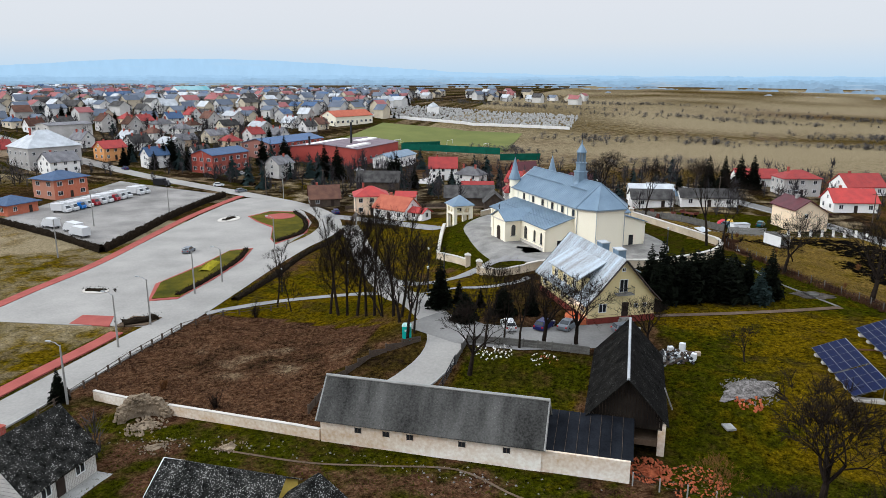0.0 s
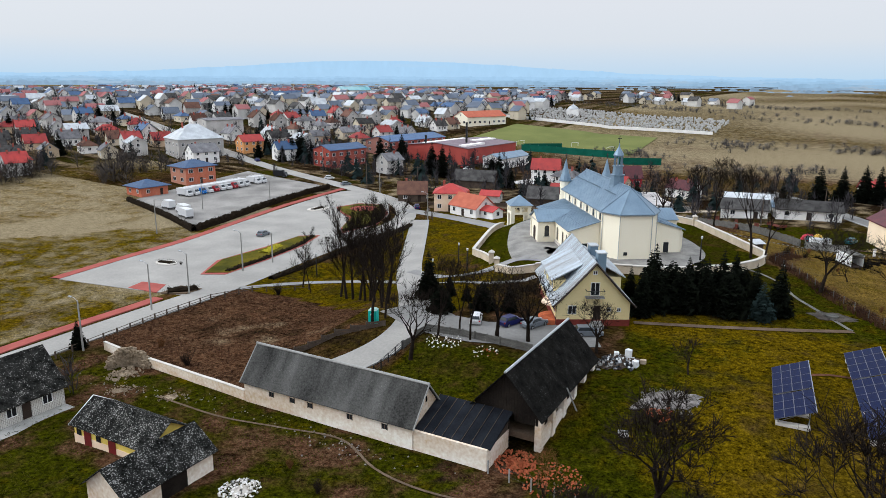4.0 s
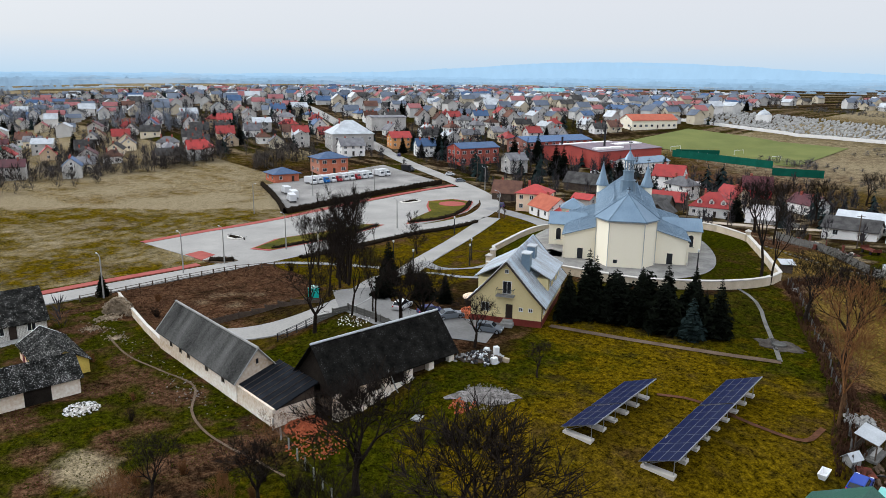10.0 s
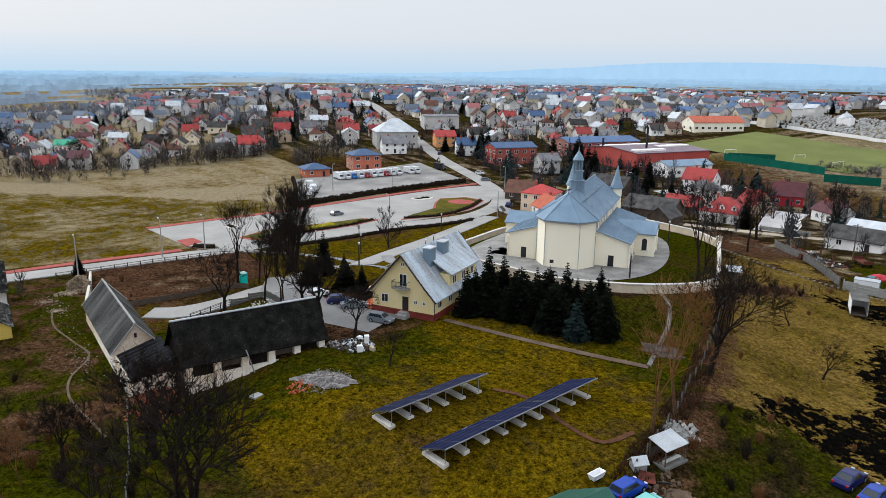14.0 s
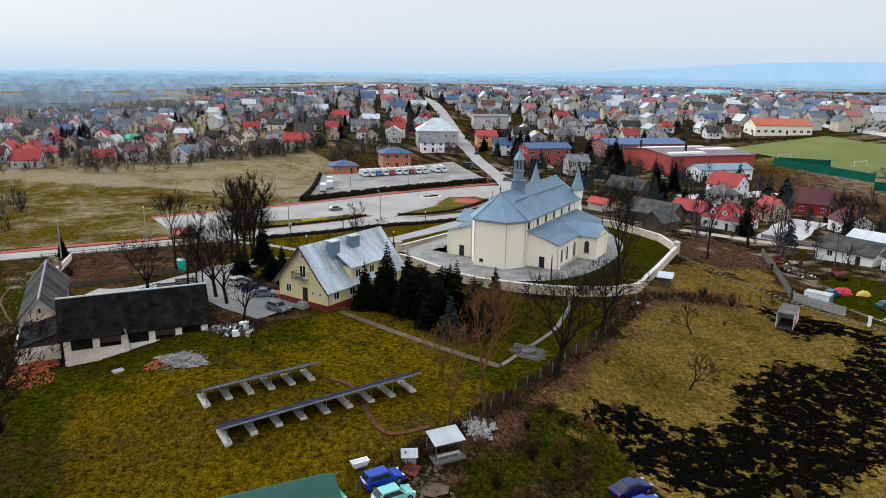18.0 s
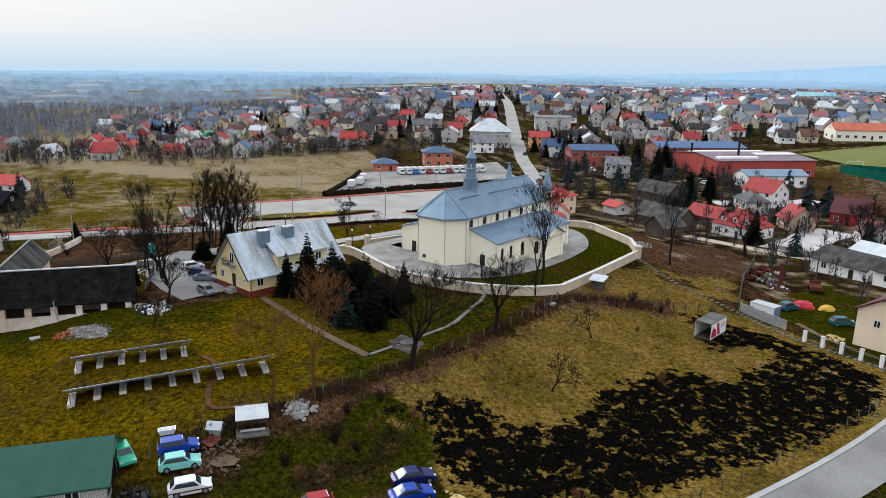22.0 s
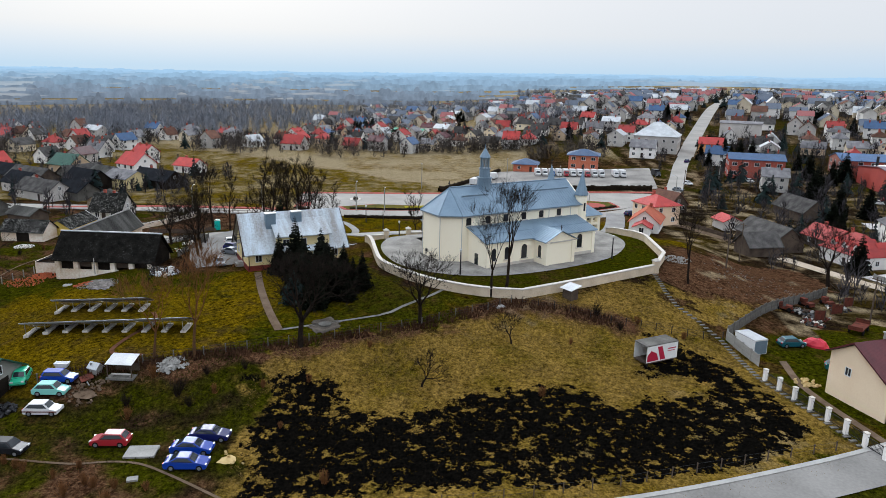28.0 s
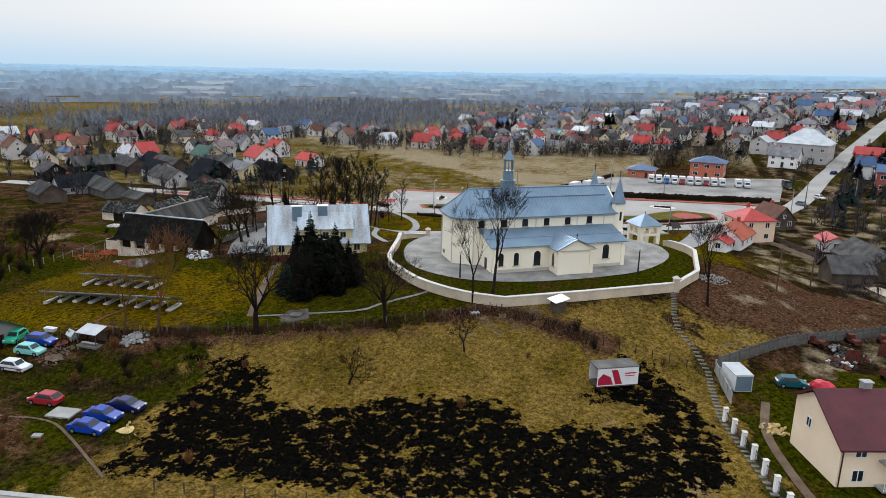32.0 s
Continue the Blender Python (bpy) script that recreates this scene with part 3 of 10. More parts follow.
def cover(x, y):
    """Weights of green grass, dead brown growth, burnt patches, pale straw and bleached field, which also stands for
    haze far off.
    """
    n1 = noise.noise((x * 0.05, y * 0.05, 0.0))
    n2 = noise.noise((x * 0.21, y * 0.21, 5.0))
    xw, yw = x + 4.5 * n2 + 3.0 * n1, y + 4.5 * noise.noise((x * 0.2, y * 0.2, 11.0))
    field, lush = 0.0, 0.42
    if y < 66 or inside(x, y, GARDEN) or inside(xw, yw, YARD_E) or inside(x, y, CHURCHYARD):
        lush = 0.72
    elif inside(xw, yw, LAWN_YARD):
        lush = 0.28 + 0.36 * sm((24 - x) / 14) * sm((104 - y) / 10) + 0.35 * sm((y - 106) / 8)
    green, brown, burnt, straw = 0.45 + 0.5 * n1 + 0.25 * n2, 0.15 + 0.3 * n2, 0.0, 0.1
    if inside(x, y, BROWN_LOT):
        mid = sm(1.2 - math.hypot((x + 48) / 17, (y - 80) / 12))
        green, brown, straw = 0.04, 0.95 - 0.35 * mid + 0.4 * n2, 0.2
        field = 0.3 * mid + 0.35 * n2
    elif inside(xw, yw, LAWN_YARD):
        green, brown = 0.75 + 0.3 * n1, 0.05
    elif inside(xw, yw, MEADOW_E):
        straw = 0.85 + 0.4 * n1
        green, brown = 0.35, 0.05
        field = 0.12 + 0.4 * n1
        fd = polyd(x, y, LITTER)
        if fd < 5:
            brown = 0.9 - 0.14 * fd + 0.3 * n2
    elif inside(x, y, GARDEN):
        green, brown = 0.85 + 0.5 * n2, 0.1 + 0.4 * n1 + 0.4 * sm((y - 80) / 5)
    elif inside(xw, yw, YARD_E):
        green, brown = 0.95 + 0.4 * n2, 0.15 + 0.4 * n1
    elif inside(xw, yw, SOIL_E):
        dry = sm((x - 4) / 8)
        green, brown, straw = 0.15 + 0.5 * n1, 0.95 + 0.4 * n2 - 0.75 * dry, 0.1 + 0.7 * dry
        spots = sum(math.exp(-((x - a) ** 2 + (y - b) ** 2) / c) for a, b, c in ((-3, 185.5, 14), (-7, 191, 6), (3, 193, 7), (-16, 190, 12), (-9, 179, 8), (-14, 204, 10)))
        field = min(1.0, spots) * (0.5 + 0.7 * n2) + 0.3 * dry
    elif inside(x, y, CHURCHYARD):
        green, brown = 1.0, 0.0
    elif x > 34 and 66 < y < 184:
        lush = 0.9
        fd = polyd(x, y, LITTER)
        ruddy = math.exp(-((x - 66) / 3.2) ** 2 - ((y - 106) / 4.5) ** 2)
        green, straw, brown = 0.6 + 0.8 * n2 - 0.5 * sm((4 - fd) / 3), 0.12, 0.22 - 0.6 * n2 + 0.8 * ruddy + 0.4 * sm((5 - fd) / 2)
    elif x < -76 and y < 165:
        u = 0.623 * (y - 103) - 0.782 * (x + 144) + 3 * n1 + 1.5 * n2
        far = sm(u / 3)
        straw = 0.2 + 0.4 * far
        green, brown = 0.9 - 0.4 * far + 0.3 * n2, 0.08 + 0.3 * far + 0.6 * n2 * far
        lush = 0.36
        field = 0.44 + 0.25 * n2 + 0.25 * n1 + far * (0.2 + 0.45 * sm((30 - u) / 14) * (0.6 + n1))
    elif -62 < x < 24 and 30 < y < 64:
        green, brown = 0.75 + 0.9 * n2 + 0.5 * n1, 0.42 - 0.9 * n2 - 0.4 * n1
        if math.hypot((x - 12) / 11, (y - 54) / 11) < 1 + n2:
            green, brown = 0.2, 0.42 + 0.5 * n1
        field = 0.8 * sm(1.1 - math.hypot((x + 3.0) / 7, (y - 43.1) / 5))
    elif -70 < x < -20 and 90 < y < 185:
        green, brown = 0.85, 0.25 + 0.4 * n1
    else:
        far = sm((math.hypot(x, y - 100) - 180) / 120)
        east = sm((x + 95) / 30) * sm((y - 250) / 40)
        n3 = noise.noise((x * 0.012 + y * 0.004, y * 0.012, 9.0))
        n4 = noise.noise((x * 0.004, y * 0.02, 3.0))
        green = 0.4 + 0.45 * n1 - 0.1 * far + 0.6 * max(0.0, n3) * far
        brown = 0.42 + 0.3 * n2 - 0.1 * far + 0.3 * east * (0.3 + n4)
        straw = 0.1 + 0.5 * far + 0.4 * n3 * far + 0.3 * east
        # Pale dry fields; the last term bleaches them past 350 m as painted haze.
        field = (0.95 - 0.4 * sm((y - 200) / 80) + 1.0 * n4 + 0.6 * n3 + 0.25 * sm((math.hypot(x, y - 100) - 350) / 300)) * far
        if 190 < y < 300 and -130 < x < 60:
            green, brown, field = 0.32 + 0.5 * n1, 0.34 + 0.5 * n2, 0.36 + 0.6 * n2
        if (y > 205 and -900 < x < -125) or (-720 < x < -238 and 20 < y <= 205):
            green, brown, straw, field, lush = 0.4 + 0.6 * n1, 0.4 + 0.6 * n2, 0.2, 0.3 + 0.6 * n2, 0.7
        plain = sm((x + 130) / 60) * sm((y - 255) / 40)
        if plain > 0:
            green, straw = green * (1 - 0.75 * plain), straw * (1 - plain) + 0.45 * plain
            brown += plain * (0.35 * sm((400 - y) / 120) + 1.0 * n3 + 0.6 * noise.noise((x * 0.03, y * 0.05, 8.0)) + 0.3 * n2 - 0.1)
            field = field * (1 - plain) + plain * (0.62 + 0.7 * n4 + 0.3 * n3 - 0.25 * sm((380 - y) / 90))
    for poly in (BURNT, BURNT_W, BURNT_E):
        if inside(x, y, poly):
            burnt = max(burnt, min(1.0, 0.84 + 0.06 * polyd(x, y, poly + poly[:1])))
    return tuple(min(1.0, max(0.0, v)) for v in (green, brown, burnt, straw, field, lush))


def axis(lo, hi, step, far):
    mid = list(np.arange(lo, hi + 0.01, step))
    out, s = [], step
    v = hi
    while v < far:
        s *= 1.16
        v += s
        out.append(v)
    low, s, v = [], step, lo
    while v > -far:
        s *= 1.16
        v -= s
        low.append(v)
    return [float(a) for a in low[::-1] + mid + out]


def build_ground():
    xs, ys = axis(-130, 92, 1.4, 4600), axis(24, 240, 1.4, 4600)
    verts, cols, dry, wet = [], [], [], []
    for y in ys:
        for x in xs:
            bumpy = 0.10 * noise.noise((x * 0.15, y * 0.15, 2.0)) if abs(x) < 130 and -20 < y < 240 else 0.0
            if x < -60:
                bumpy = -abs(bumpy)
            verts.append((x, y, hgt(x, y) - 0.03 + min(0.0, bumpy)))
            c = cover(x, y)
            cols += c[:4]
            dry.append(c[4])
            wet.append(c[5])
    w = len(xs)
    faces = [(j * w + i, j * w + i + 1, (j + 1) * w + i + 1, (j + 1) * w + i) for j in range(len(ys) - 1) for i in range(w - 1)]
    me = bpy.data.meshes.new("ground")
    me.from_pydata(verts, [], faces)
    at = me.attributes.new("cover", "FLOAT_COLOR", "POINT")
    at.data.foreach_set("color", cols)
    me.attributes.new("dry", "FLOAT", "POINT").data.foreach_set("value", dry)
    me.attributes.new("lush", "FLOAT", "POINT").data.foreach_set("value", wet)
    m = bpy.data.materials.new("grass, straw and soil")
    m.use_nodes = True
    n, l = m.node_tree.nodes, m.node_tree.links
    b = n["Principled BSDF"]
    b.inputs["Roughness"].default_value, b.inputs["Specular IOR Level"].default_value = 1.0, 0.0
    pos = n.new("ShaderNodeNewGeometry").outputs["Position"]
    att = n.new("ShaderNodeAttribute")
    att.attribute_name = "cover"
    spl = n.new("ShaderNodeSeparateColor")
    l.new(att.outputs["Color"], spl.inputs[0])

    def nz(scale, detail=5.0, rough=0.62):
        t = n.new("ShaderNodeTexNoise")
        t.inputs["Scale"].default_value, t.inputs["Detail"].default_value = scale, detail
        t.inputs["Roughness"].default_value = rough
        l.new(pos, t.inputs["Vector"])
        return t.outputs["Fac"]

    def mixc(f, a, c):
        x = n.new("ShaderNodeMix")
        x.data_type = "RGBA"
        if isinstance(f, float):
            x.inputs[0].default_value = f
        else:
            l.new(f, x.inputs[0])
        for s, v in ((6, a), (7, c)):
            if isinstance(v, tuple):
                x.inputs[s].default_value = (*v, 1)
            else:
                l.new(v, x.inputs[s])
        return x.outputs[2]

    def edge(w, nzo, width=0.18, bias=0.0):
        """Weight broken up by noise: sharp ragged borders."""
        a = n.new("ShaderNodeMath")
        a.operation = "ADD"
        l.new(w, a.inputs[0])
        l.new(nzo, a.inputs[1])
        r = n.new("ShaderNodeMapRange")
        r.interpolation_type = "SMOOTHSTEP"
        r.inputs["From Min"].default_value, r.inputs["From Max"].default_value = 1.0 - width + bias, 1.0 + width + bias
        l.new(a.outputs[0], r.inputs["Value"])
        return r.outputs[0]

    def steep(a, lo, hi, share=0.0, b2=None):
        """A noise, or a share of a second one with it, stretched to the full range."""
        if b2 is not None:
            mx = n.new("ShaderNodeMix")
            mx.inputs[0].default_value = share
            l.new(a, mx.inputs[2])
            l.new(b2, mx.inputs[3])
            a = mx.outputs[0]
        r = n.new("ShaderNodeMapRange")
        r.inputs["From Min"].default_value, r.inputs["From Max"].default_value = lo, hi
        l.new(a, r.inputs["Value"])
        return r.outputs[0]

    n_big, n_mid, n_fine, n_tiny = nz(0.05), nz(0.35, 6.0), nz(1.6, 8.0), nz(7.0, 4.0)
    s_fine, s_mid = steep(n_fine, 0.36, 0.64, 0.35, n_tiny), steep(n_mid, 0.34, 0.66, 0.4, n_fine)
    soil = mixc(s_fine, (0.0014, 0.001, 0.0006), (0.027, 0.017, 0.0095))
    dead = mixc(s_mid, (0.0045, 0.002, 0.0013), (0.074, 0.034, 0.017))
    dead = mixc(edge(n_tiny, n_fine, 0.25, 0.1), dead, (0.1184, 0.06808, 0.0367))
    grass = mixc(s_fine, (0.0058, 0.0042, 0.0003), (0.138, 0.090, 0.0018))
    lush = mixc(s_fine, (0.0014, 0.0021, 0.0002), (0.043, 0.045, 0.0014))
    n_patch = nz(0.14, 3.0)
    att3 = n.new("ShaderNodeAttribute")
    att3.attribute_name = "lush"
    both = n.new("ShaderNodeMath")
    both.operation = "MULTIPLY_ADD"
    l.new(n_patch, both.inputs[0])
    both.inputs[1].default_value = 0.6
    l.new(n_mid, both.inputs[2])
    grass = mixc(edge(att3.outputs["Fac"], both.outputs[0], 0.22, 0.27), grass, lush)
    grass = mixc(edge(n_big, n_mid, 0.2, 0.16), grass, mixc(s_fine, (0.0112, 0.0072, 0.0032), (0.072, 0.0416, 0.0128)))
    straw = mixc(s_fine, (0.045, 0.028, 0.005), (0.23, 0.148, 0.036))
    straw = mixc(edge(n_patch, n_tiny, 0.3, 0.08), straw, grass)
    bleached = mixc(s_fine, (0.125, 0.098, 0.056), (0.30, 0.24, 0.145))
    burnt = mixc(s_fine, (0.0007, 0.0007, 0.0007), (0.005, 0.0042, 0.0034))
    col = mixc(edge(spl.outputs[0], n_mid, 0.3, -0.05), soil, grass)
    col = mixc(edge(att.outputs["Alpha"], n_fine, 0.3, 0.0), col, straw)
    col = mixc(edge(spl.outputs[1], n_mid, 0.22, 0.0), col, dead)
    att2 = n.new("ShaderNodeAttribute")
    att2.attribute_name = "dry"
    col = mixc(edge(att2.outputs["Fac"], n_mid, 0.3, 0.05), col, bleached)
    n_burn = nz(0.75, 12.0, 0.72)
    col = mixc(edge(spl.outputs[2], n_burn, 0.025, 0.43), col, burnt)
    speck = nz(4.0, 2.0)
    mr = n.new("ShaderNodeMapRange")
    mr.inputs["From Min"].default_value, mr.inputs["From Max"].default_value = 0.3, 0.7
    mr.inputs["To Min"].default_value, mr.inputs["To Max"].default_value = 0.45, 1.5
    l.new(speck, mr.inputs["Value"])
    hs = n.new("ShaderNodeHueSaturation")
    l.new(mr.outputs[0], hs.inputs["Value"])
    l.new(col, hs.inputs["Color"])
    l.new(hs.outputs[0], b.inputs["Base Color"])
    bp = n.new("ShaderNodeBump")
    bp.inputs["Strength"].default_value, bp.inputs["Distance"].default_value = 0.7, 0.12
    l.new(n_fine, bp.inputs["Height"])
    l.new(bp.outputs[0], b.inputs["Normal"])
    me.materials.append(m)
    for p in me.polygons:
        p.use_smooth = True
    structure(new("ground", me), "grass, straw meadow and brown soil reaching the horizon")


build_ground()

# ---- roads and paved ground ----
ROAD = bent([(-62, -40), (-68, 20), (-69, 55), (-69.8, 82), (-69.9, 95), (-71.2, 109), (-73.2, 128), (-74.3, 146), (-74, 158), (-77, 171), (-87, 186), (-103, 198.5), (-126, 209.5), (-150, 217.5), (-180, 226.5), (-205, 235.3)], 2.5)
structure(part("road_main", ribbon(ROAD, -3.0, 3.0, 0.06, 2), ASPHALT), "light grey worn asphalt street curving past the car park", "road")
TOWN_ROAD = fill([(-204, 235), (-240, 247.5), (-300, 270), (-375, 298), (-520, 352), (-760, 441)], 6)
structure(part("road_town", ribbon(TOWN_ROAD, -3.6, 3.6, 0.07, 2), ASPHALT), "straight street leading away into the town", "road")
WALKSIDE = bent([(-66, 20), (-72.7, 55), (-73.9, 82), (-74.2, 86)], 3)
structure(part("pavement_red", ribbon(WALKSIDE, -0.3, 1.9, 0.12, 1, 0.3), PAVERS_RED), "red paver footway beside the street", "pavement")
structure(part("kerb_main", ribbon(ROAD[5:52], -3.25, -3.0, 0.16, 1, 0.4), KERB), "concrete kerb along the street", "kerb")
PARKING = [(-101.5, 84.5), (-84, 87), (-72.5, 89.5), (-72.8, 96), (-73.6, 108), (-76, 125), (-77.5, 145), (-78.5, 158), (-83, 172), (-92, 186), (-104, 198.5), (-117, 208), (-122, 205), (-121, 190), (-118, 172), (-112.3, 144.8), (-106.5, 120), (-104, 100)]
structure(part("car_park", slab(PARKING, 0.045), ASPHALT), "wide pale asphalt car park", "car park")
NORTH_EDGE = bent([(-101.5, 84.5), (-104, 100), (-106.5, 120), (-112.5, 145), (-118, 168), (-121.5, 190), (-123, 205)], 4)
structure(part("pavement_strip", ribbon(NORTH_EDGE, 0.0, 2.2, 0.14, 1, 0.4), PAVERS_RED), "red paver strip edging the car park", "pavement")
structure(part("pavement_patch", slab([(-85, 87.3), (-78, 87.9), (-80.6, 92.2), (-86, 91.3)], 0.10), PAVERS_RED), "red paver patch at the car park corner", "pavement")


def island(name, poly, rim, inner, label):
    ob = structure(part(name, slab(poly, 0.13), rim), label, "traffic island")
    cx, cy = sum(p[0] for p in poly) / len(poly), sum(p[1] for p in poly) / len(poly)
    small = []
    for x, y in poly:
        d = math.hypot(x - cx, y - cy)
        k = max(0.3, (d - 1.2) / d)
        small.append((cx + (x - cx) * k, cy + (y - cy) * k))
    structure(part("lawn_" + name, slab(small, 0.22), inner), "grass inside the island", "lawn")
    return ob


island("island_long", [(-80.5, 100.5), (-76.3, 103), (-77.2, 116), (-79.3, 130), (-83, 141), (-87, 138), (-86, 125), (-86, 110)], PAVERS_RED, LAWN, "long grassed island with a red paver rim")
island("island_round", [(-80, 146), (-78.6, 160), (-84.5, 174), (-94, 185.5), (-102, 184), (-104, 175), (-98, 169), (-90, 163), (-84, 151)], PAVERS_RED, LAWN, "rounded grassed island with a red paver rim")
structure(part("island_disc", prism([(-95 + 4.2 * math.cos(a * math.tau / 20), 177 + 4.2 * math.sin(a * math.tau / 20)) for a in range(20)], -2.3, -1.92), PAVERS_RED), "round red paved bed on the island", "pavement")
structure(part("planter_bed", slab([(-77, 88), (-72.6, 89.8), (-72.6, 93.6), (-77.5, 93)], 0.2), DIRT), "planting bed at the car park entrance", "flower bed")
structure(part("planter_oval", prism([(-93.7 + 2.6 * math.cos(a * math.tau / 18), 103.3 + 1.7 * math.sin(a * math.tau / 18)) for a in range(18)], -2.3, -2.02), CAP), "oval planting bed in the car park", "flower bed")
structure(part("planter_teardrop", prism([(-107 + 2.6 * math.cos(a * math.tau / 18), 170 + 4.0 * math.sin(a * math.tau / 18)) for a in range(18)], -2.3, -2.02), CAP), "planting bed in the car park", "flower bed")
structure(part("depot_yard", sheet([(-114.5, 130), (-121, 150), (-127, 175), (-132, 206)], [(-166, 150.5), (-170, 166), (-174, 186), (-177, 213)], 0.05, 15, 12), GRAVEL), "crushed stone yard with parked vans", "yard")
DRIVE = bent([(-72, 171), (-67, 162), (-57, 143.5), (-46, 123.5), (-36, 108), (-28, 96), (-23.2, 87.5), (-22.3, 81), (-24.5, 75.2), (-28.5, 69.3)], 2.0)
structure(part("driveway", ribbon(DRIVE, -2.4, 2.4, 0.06, 3), ASPHALT), "pale asphalt lane to the rectory", "road")
structure(part("kerb_drive", ribbon(DRIVE, 2.4, 2.6, 0.14, 1, 0.3), KERB), "thin concrete kerb of the lane", "kerb")
LOT = fill([(-28, 93), (-20, 88.8), (-13, 88.6), (-5, 91.5), (1.5, 95)], 1.5)
structure(part("rectory_lot", ribbon(LOT, -4.2, 4.2, 0.075, 5), ASPHALT_DARK), "asphalt parking place beside the rectory", "car park")
structure(part("path_park", ribbon(bent([(-67, 97.5), (-62, 103.5), (-56, 108), (-47, 111.5), (-40, 112.5)], 2), -0.9, 0.9, 0.06, 2), PAVERS_GREY), "pale footpath through the small park", "path")
structure(part("path_church", ribbon(bent([(-44, 121), (-36, 118.5), (-28, 122.5), (-22, 126), (-16, 124)], 2), -1.3, 1.3, 0.08, 2), PAVERS_GREY), "paved path to the church gate", "path")
structure(part("path_rectory", ribbon(bent([(-35, 106), (-28, 109), (-22, 111), (-16, 117)], 2), -0.6, 0.6, 0.08, 2), PAVERS_GREY), "narrow paved path by the rectory", "path")
structure(part("path_garden", ribbon(bent([(4.6, 103.2), (14.8, 107), (24.7, 111.2), (32.2, 114.8)], 2), -0.6, 0.6, 0.05, 1), DIRT), "narrow brown garden path", "path")
structure(part("path_curved", ribbon(bent([(13.5, 138), (18.5, 135), (22.5, 130.8), (26.8, 124), (30, 118.5), (32, 115)], 2), -0.3, 0.3, 0.05, 1), DARK_CONCRETE), "curved grey garden path", "path")
structure(part("church_apron", ribbon(bent([(-22, 127), (-11, 125.5), (0, 129.5), (4.6, 136), (5.2, 143), (2, 151), (-4, 159.5), (-11, 166), (-22, 169.5), (-31, 165), (-33.5, 154), (-30, 143), (-26, 134), (-22, 127)], 1.5), -2.6, 7.5, 0.07, 6), mat("worn church paving", (0.31, 0.295, 0.27), (0.16, 0.152, 0.14), 0.35, 4, 0.9, bump=0.2, worldpos=True)), "grey asphalt and slab walk round the church", "pavement")
EAST_ROAD = bent([(92, 20), (83, 80), (77.5, 112), (72.5, 137), (66.5, 158), (59.5, 176), (52, 192), (40, 214), (22, 246), (8, 270)], 3)
structure(part("road_east", ribbon(EAST_ROAD, -2.5, 2.5, 0.06, 2), ASPHALT_DARK), "grey asphalt road past the meadow", "road")
structure(part("kerb_east", ribbon(EAST_ROAD, 2.5, 3.1, 0.13, 1, 0.4), KERB), "pale concrete edge of the road", "kerb")
SAND_LANE = mat("pale sandy lane", (0.50, 0.42, 0.33), (0.33, 0.27, 0.20), 0.3, 4, 0.95, bump=0.3, worldpos=True)
PALE_YARD = mat("pale worn concrete yard", (0.58, 0.55, 0.53), (0.42, 0.39, 0.37), 0.2, 3, 0.9, bump=0.2, worldpos=True)
structure(part("lane_east", ribbon(bent([(-2, 226), (-12, 222), (-20, 218), (-36, 210.6)], 3), -1.7, 1.7, 0.05, 2), SAND_LANE), "pale sandy lane before the villa", "road")
structure(part("lane_track", ribbon(bent([(-36, 210.6), (-52, 205), (-70, 196), (-80, 190)], 3), -1.2, 1.2, 0.05, 2), DIRT), "bare soil lane behind the church", "road")
structure(part("yard_villa", ribbon(fill([(-17, 223.5), (-19.5, 229), (-22.5, 236), (-27, 243), (-31, 255)], 2), -5, 5.5, 0.06, 5), PALE_YARD), "pale concrete yard beside the villa", "yard")
structure(part("yard_shop", ribbon(fill([(-76, 250), (-70, 278), (-72, 288)], 3), -4, 5, 0.06, 4), PALE_YARD), "pale concrete yard before the shop", "yard")
structure(part("lane_forecourt", ribbon(bent([(-84, 182), (-72, 180), (-60, 177), (-50, 172), (-44, 169), (-36, 168)], 2), -2.6, 2.6, 0.07, 3), PAVERS_GREY), "paved forecourt before the bell gate", "pavement")
structure(part("trench_path", ribbon(bent([(26.9, 94.7), (30.6, 96.5), (38.3, 95.8), (42.1, 96.4), (42.4, 100.5)], 1), -0.3, 0.3, 0.03, 1), mat("red-brown filled trench", (0.12, 0.055, 0.03), (0.05, 0.026, 0.014), 0.8, 5, 1.0, worldpos=True)), "filled red-brown cable trench in the lawn", "path")
structure(part("path_wheel", ribbon(bent([(62.6, 96), (62.9, 102.8), (62.2, 106.2), (62.3, 109.4), (64.1, 113.4), (66.5, 117.8), (68.9, 122.1)], 1.0), -0.16, 0.16, 0.035, 1), DIRT), "worn wheel track through rough grass", "path")
structure(part("path_trodden", ribbon(bent([(-39.7, 56.9), (-29.4, 56.2), (-21.4, 57.6), (-14.2, 58.8), (-8.0, 55.9), (-3.1, 55.0), (1.5, 55.3), (6.3, 56.2), (10.7, 56.9)], 1.0), -0.15, 0.15, 0.035, 1), DIRT), "narrow trodden track through rough grass", "path")

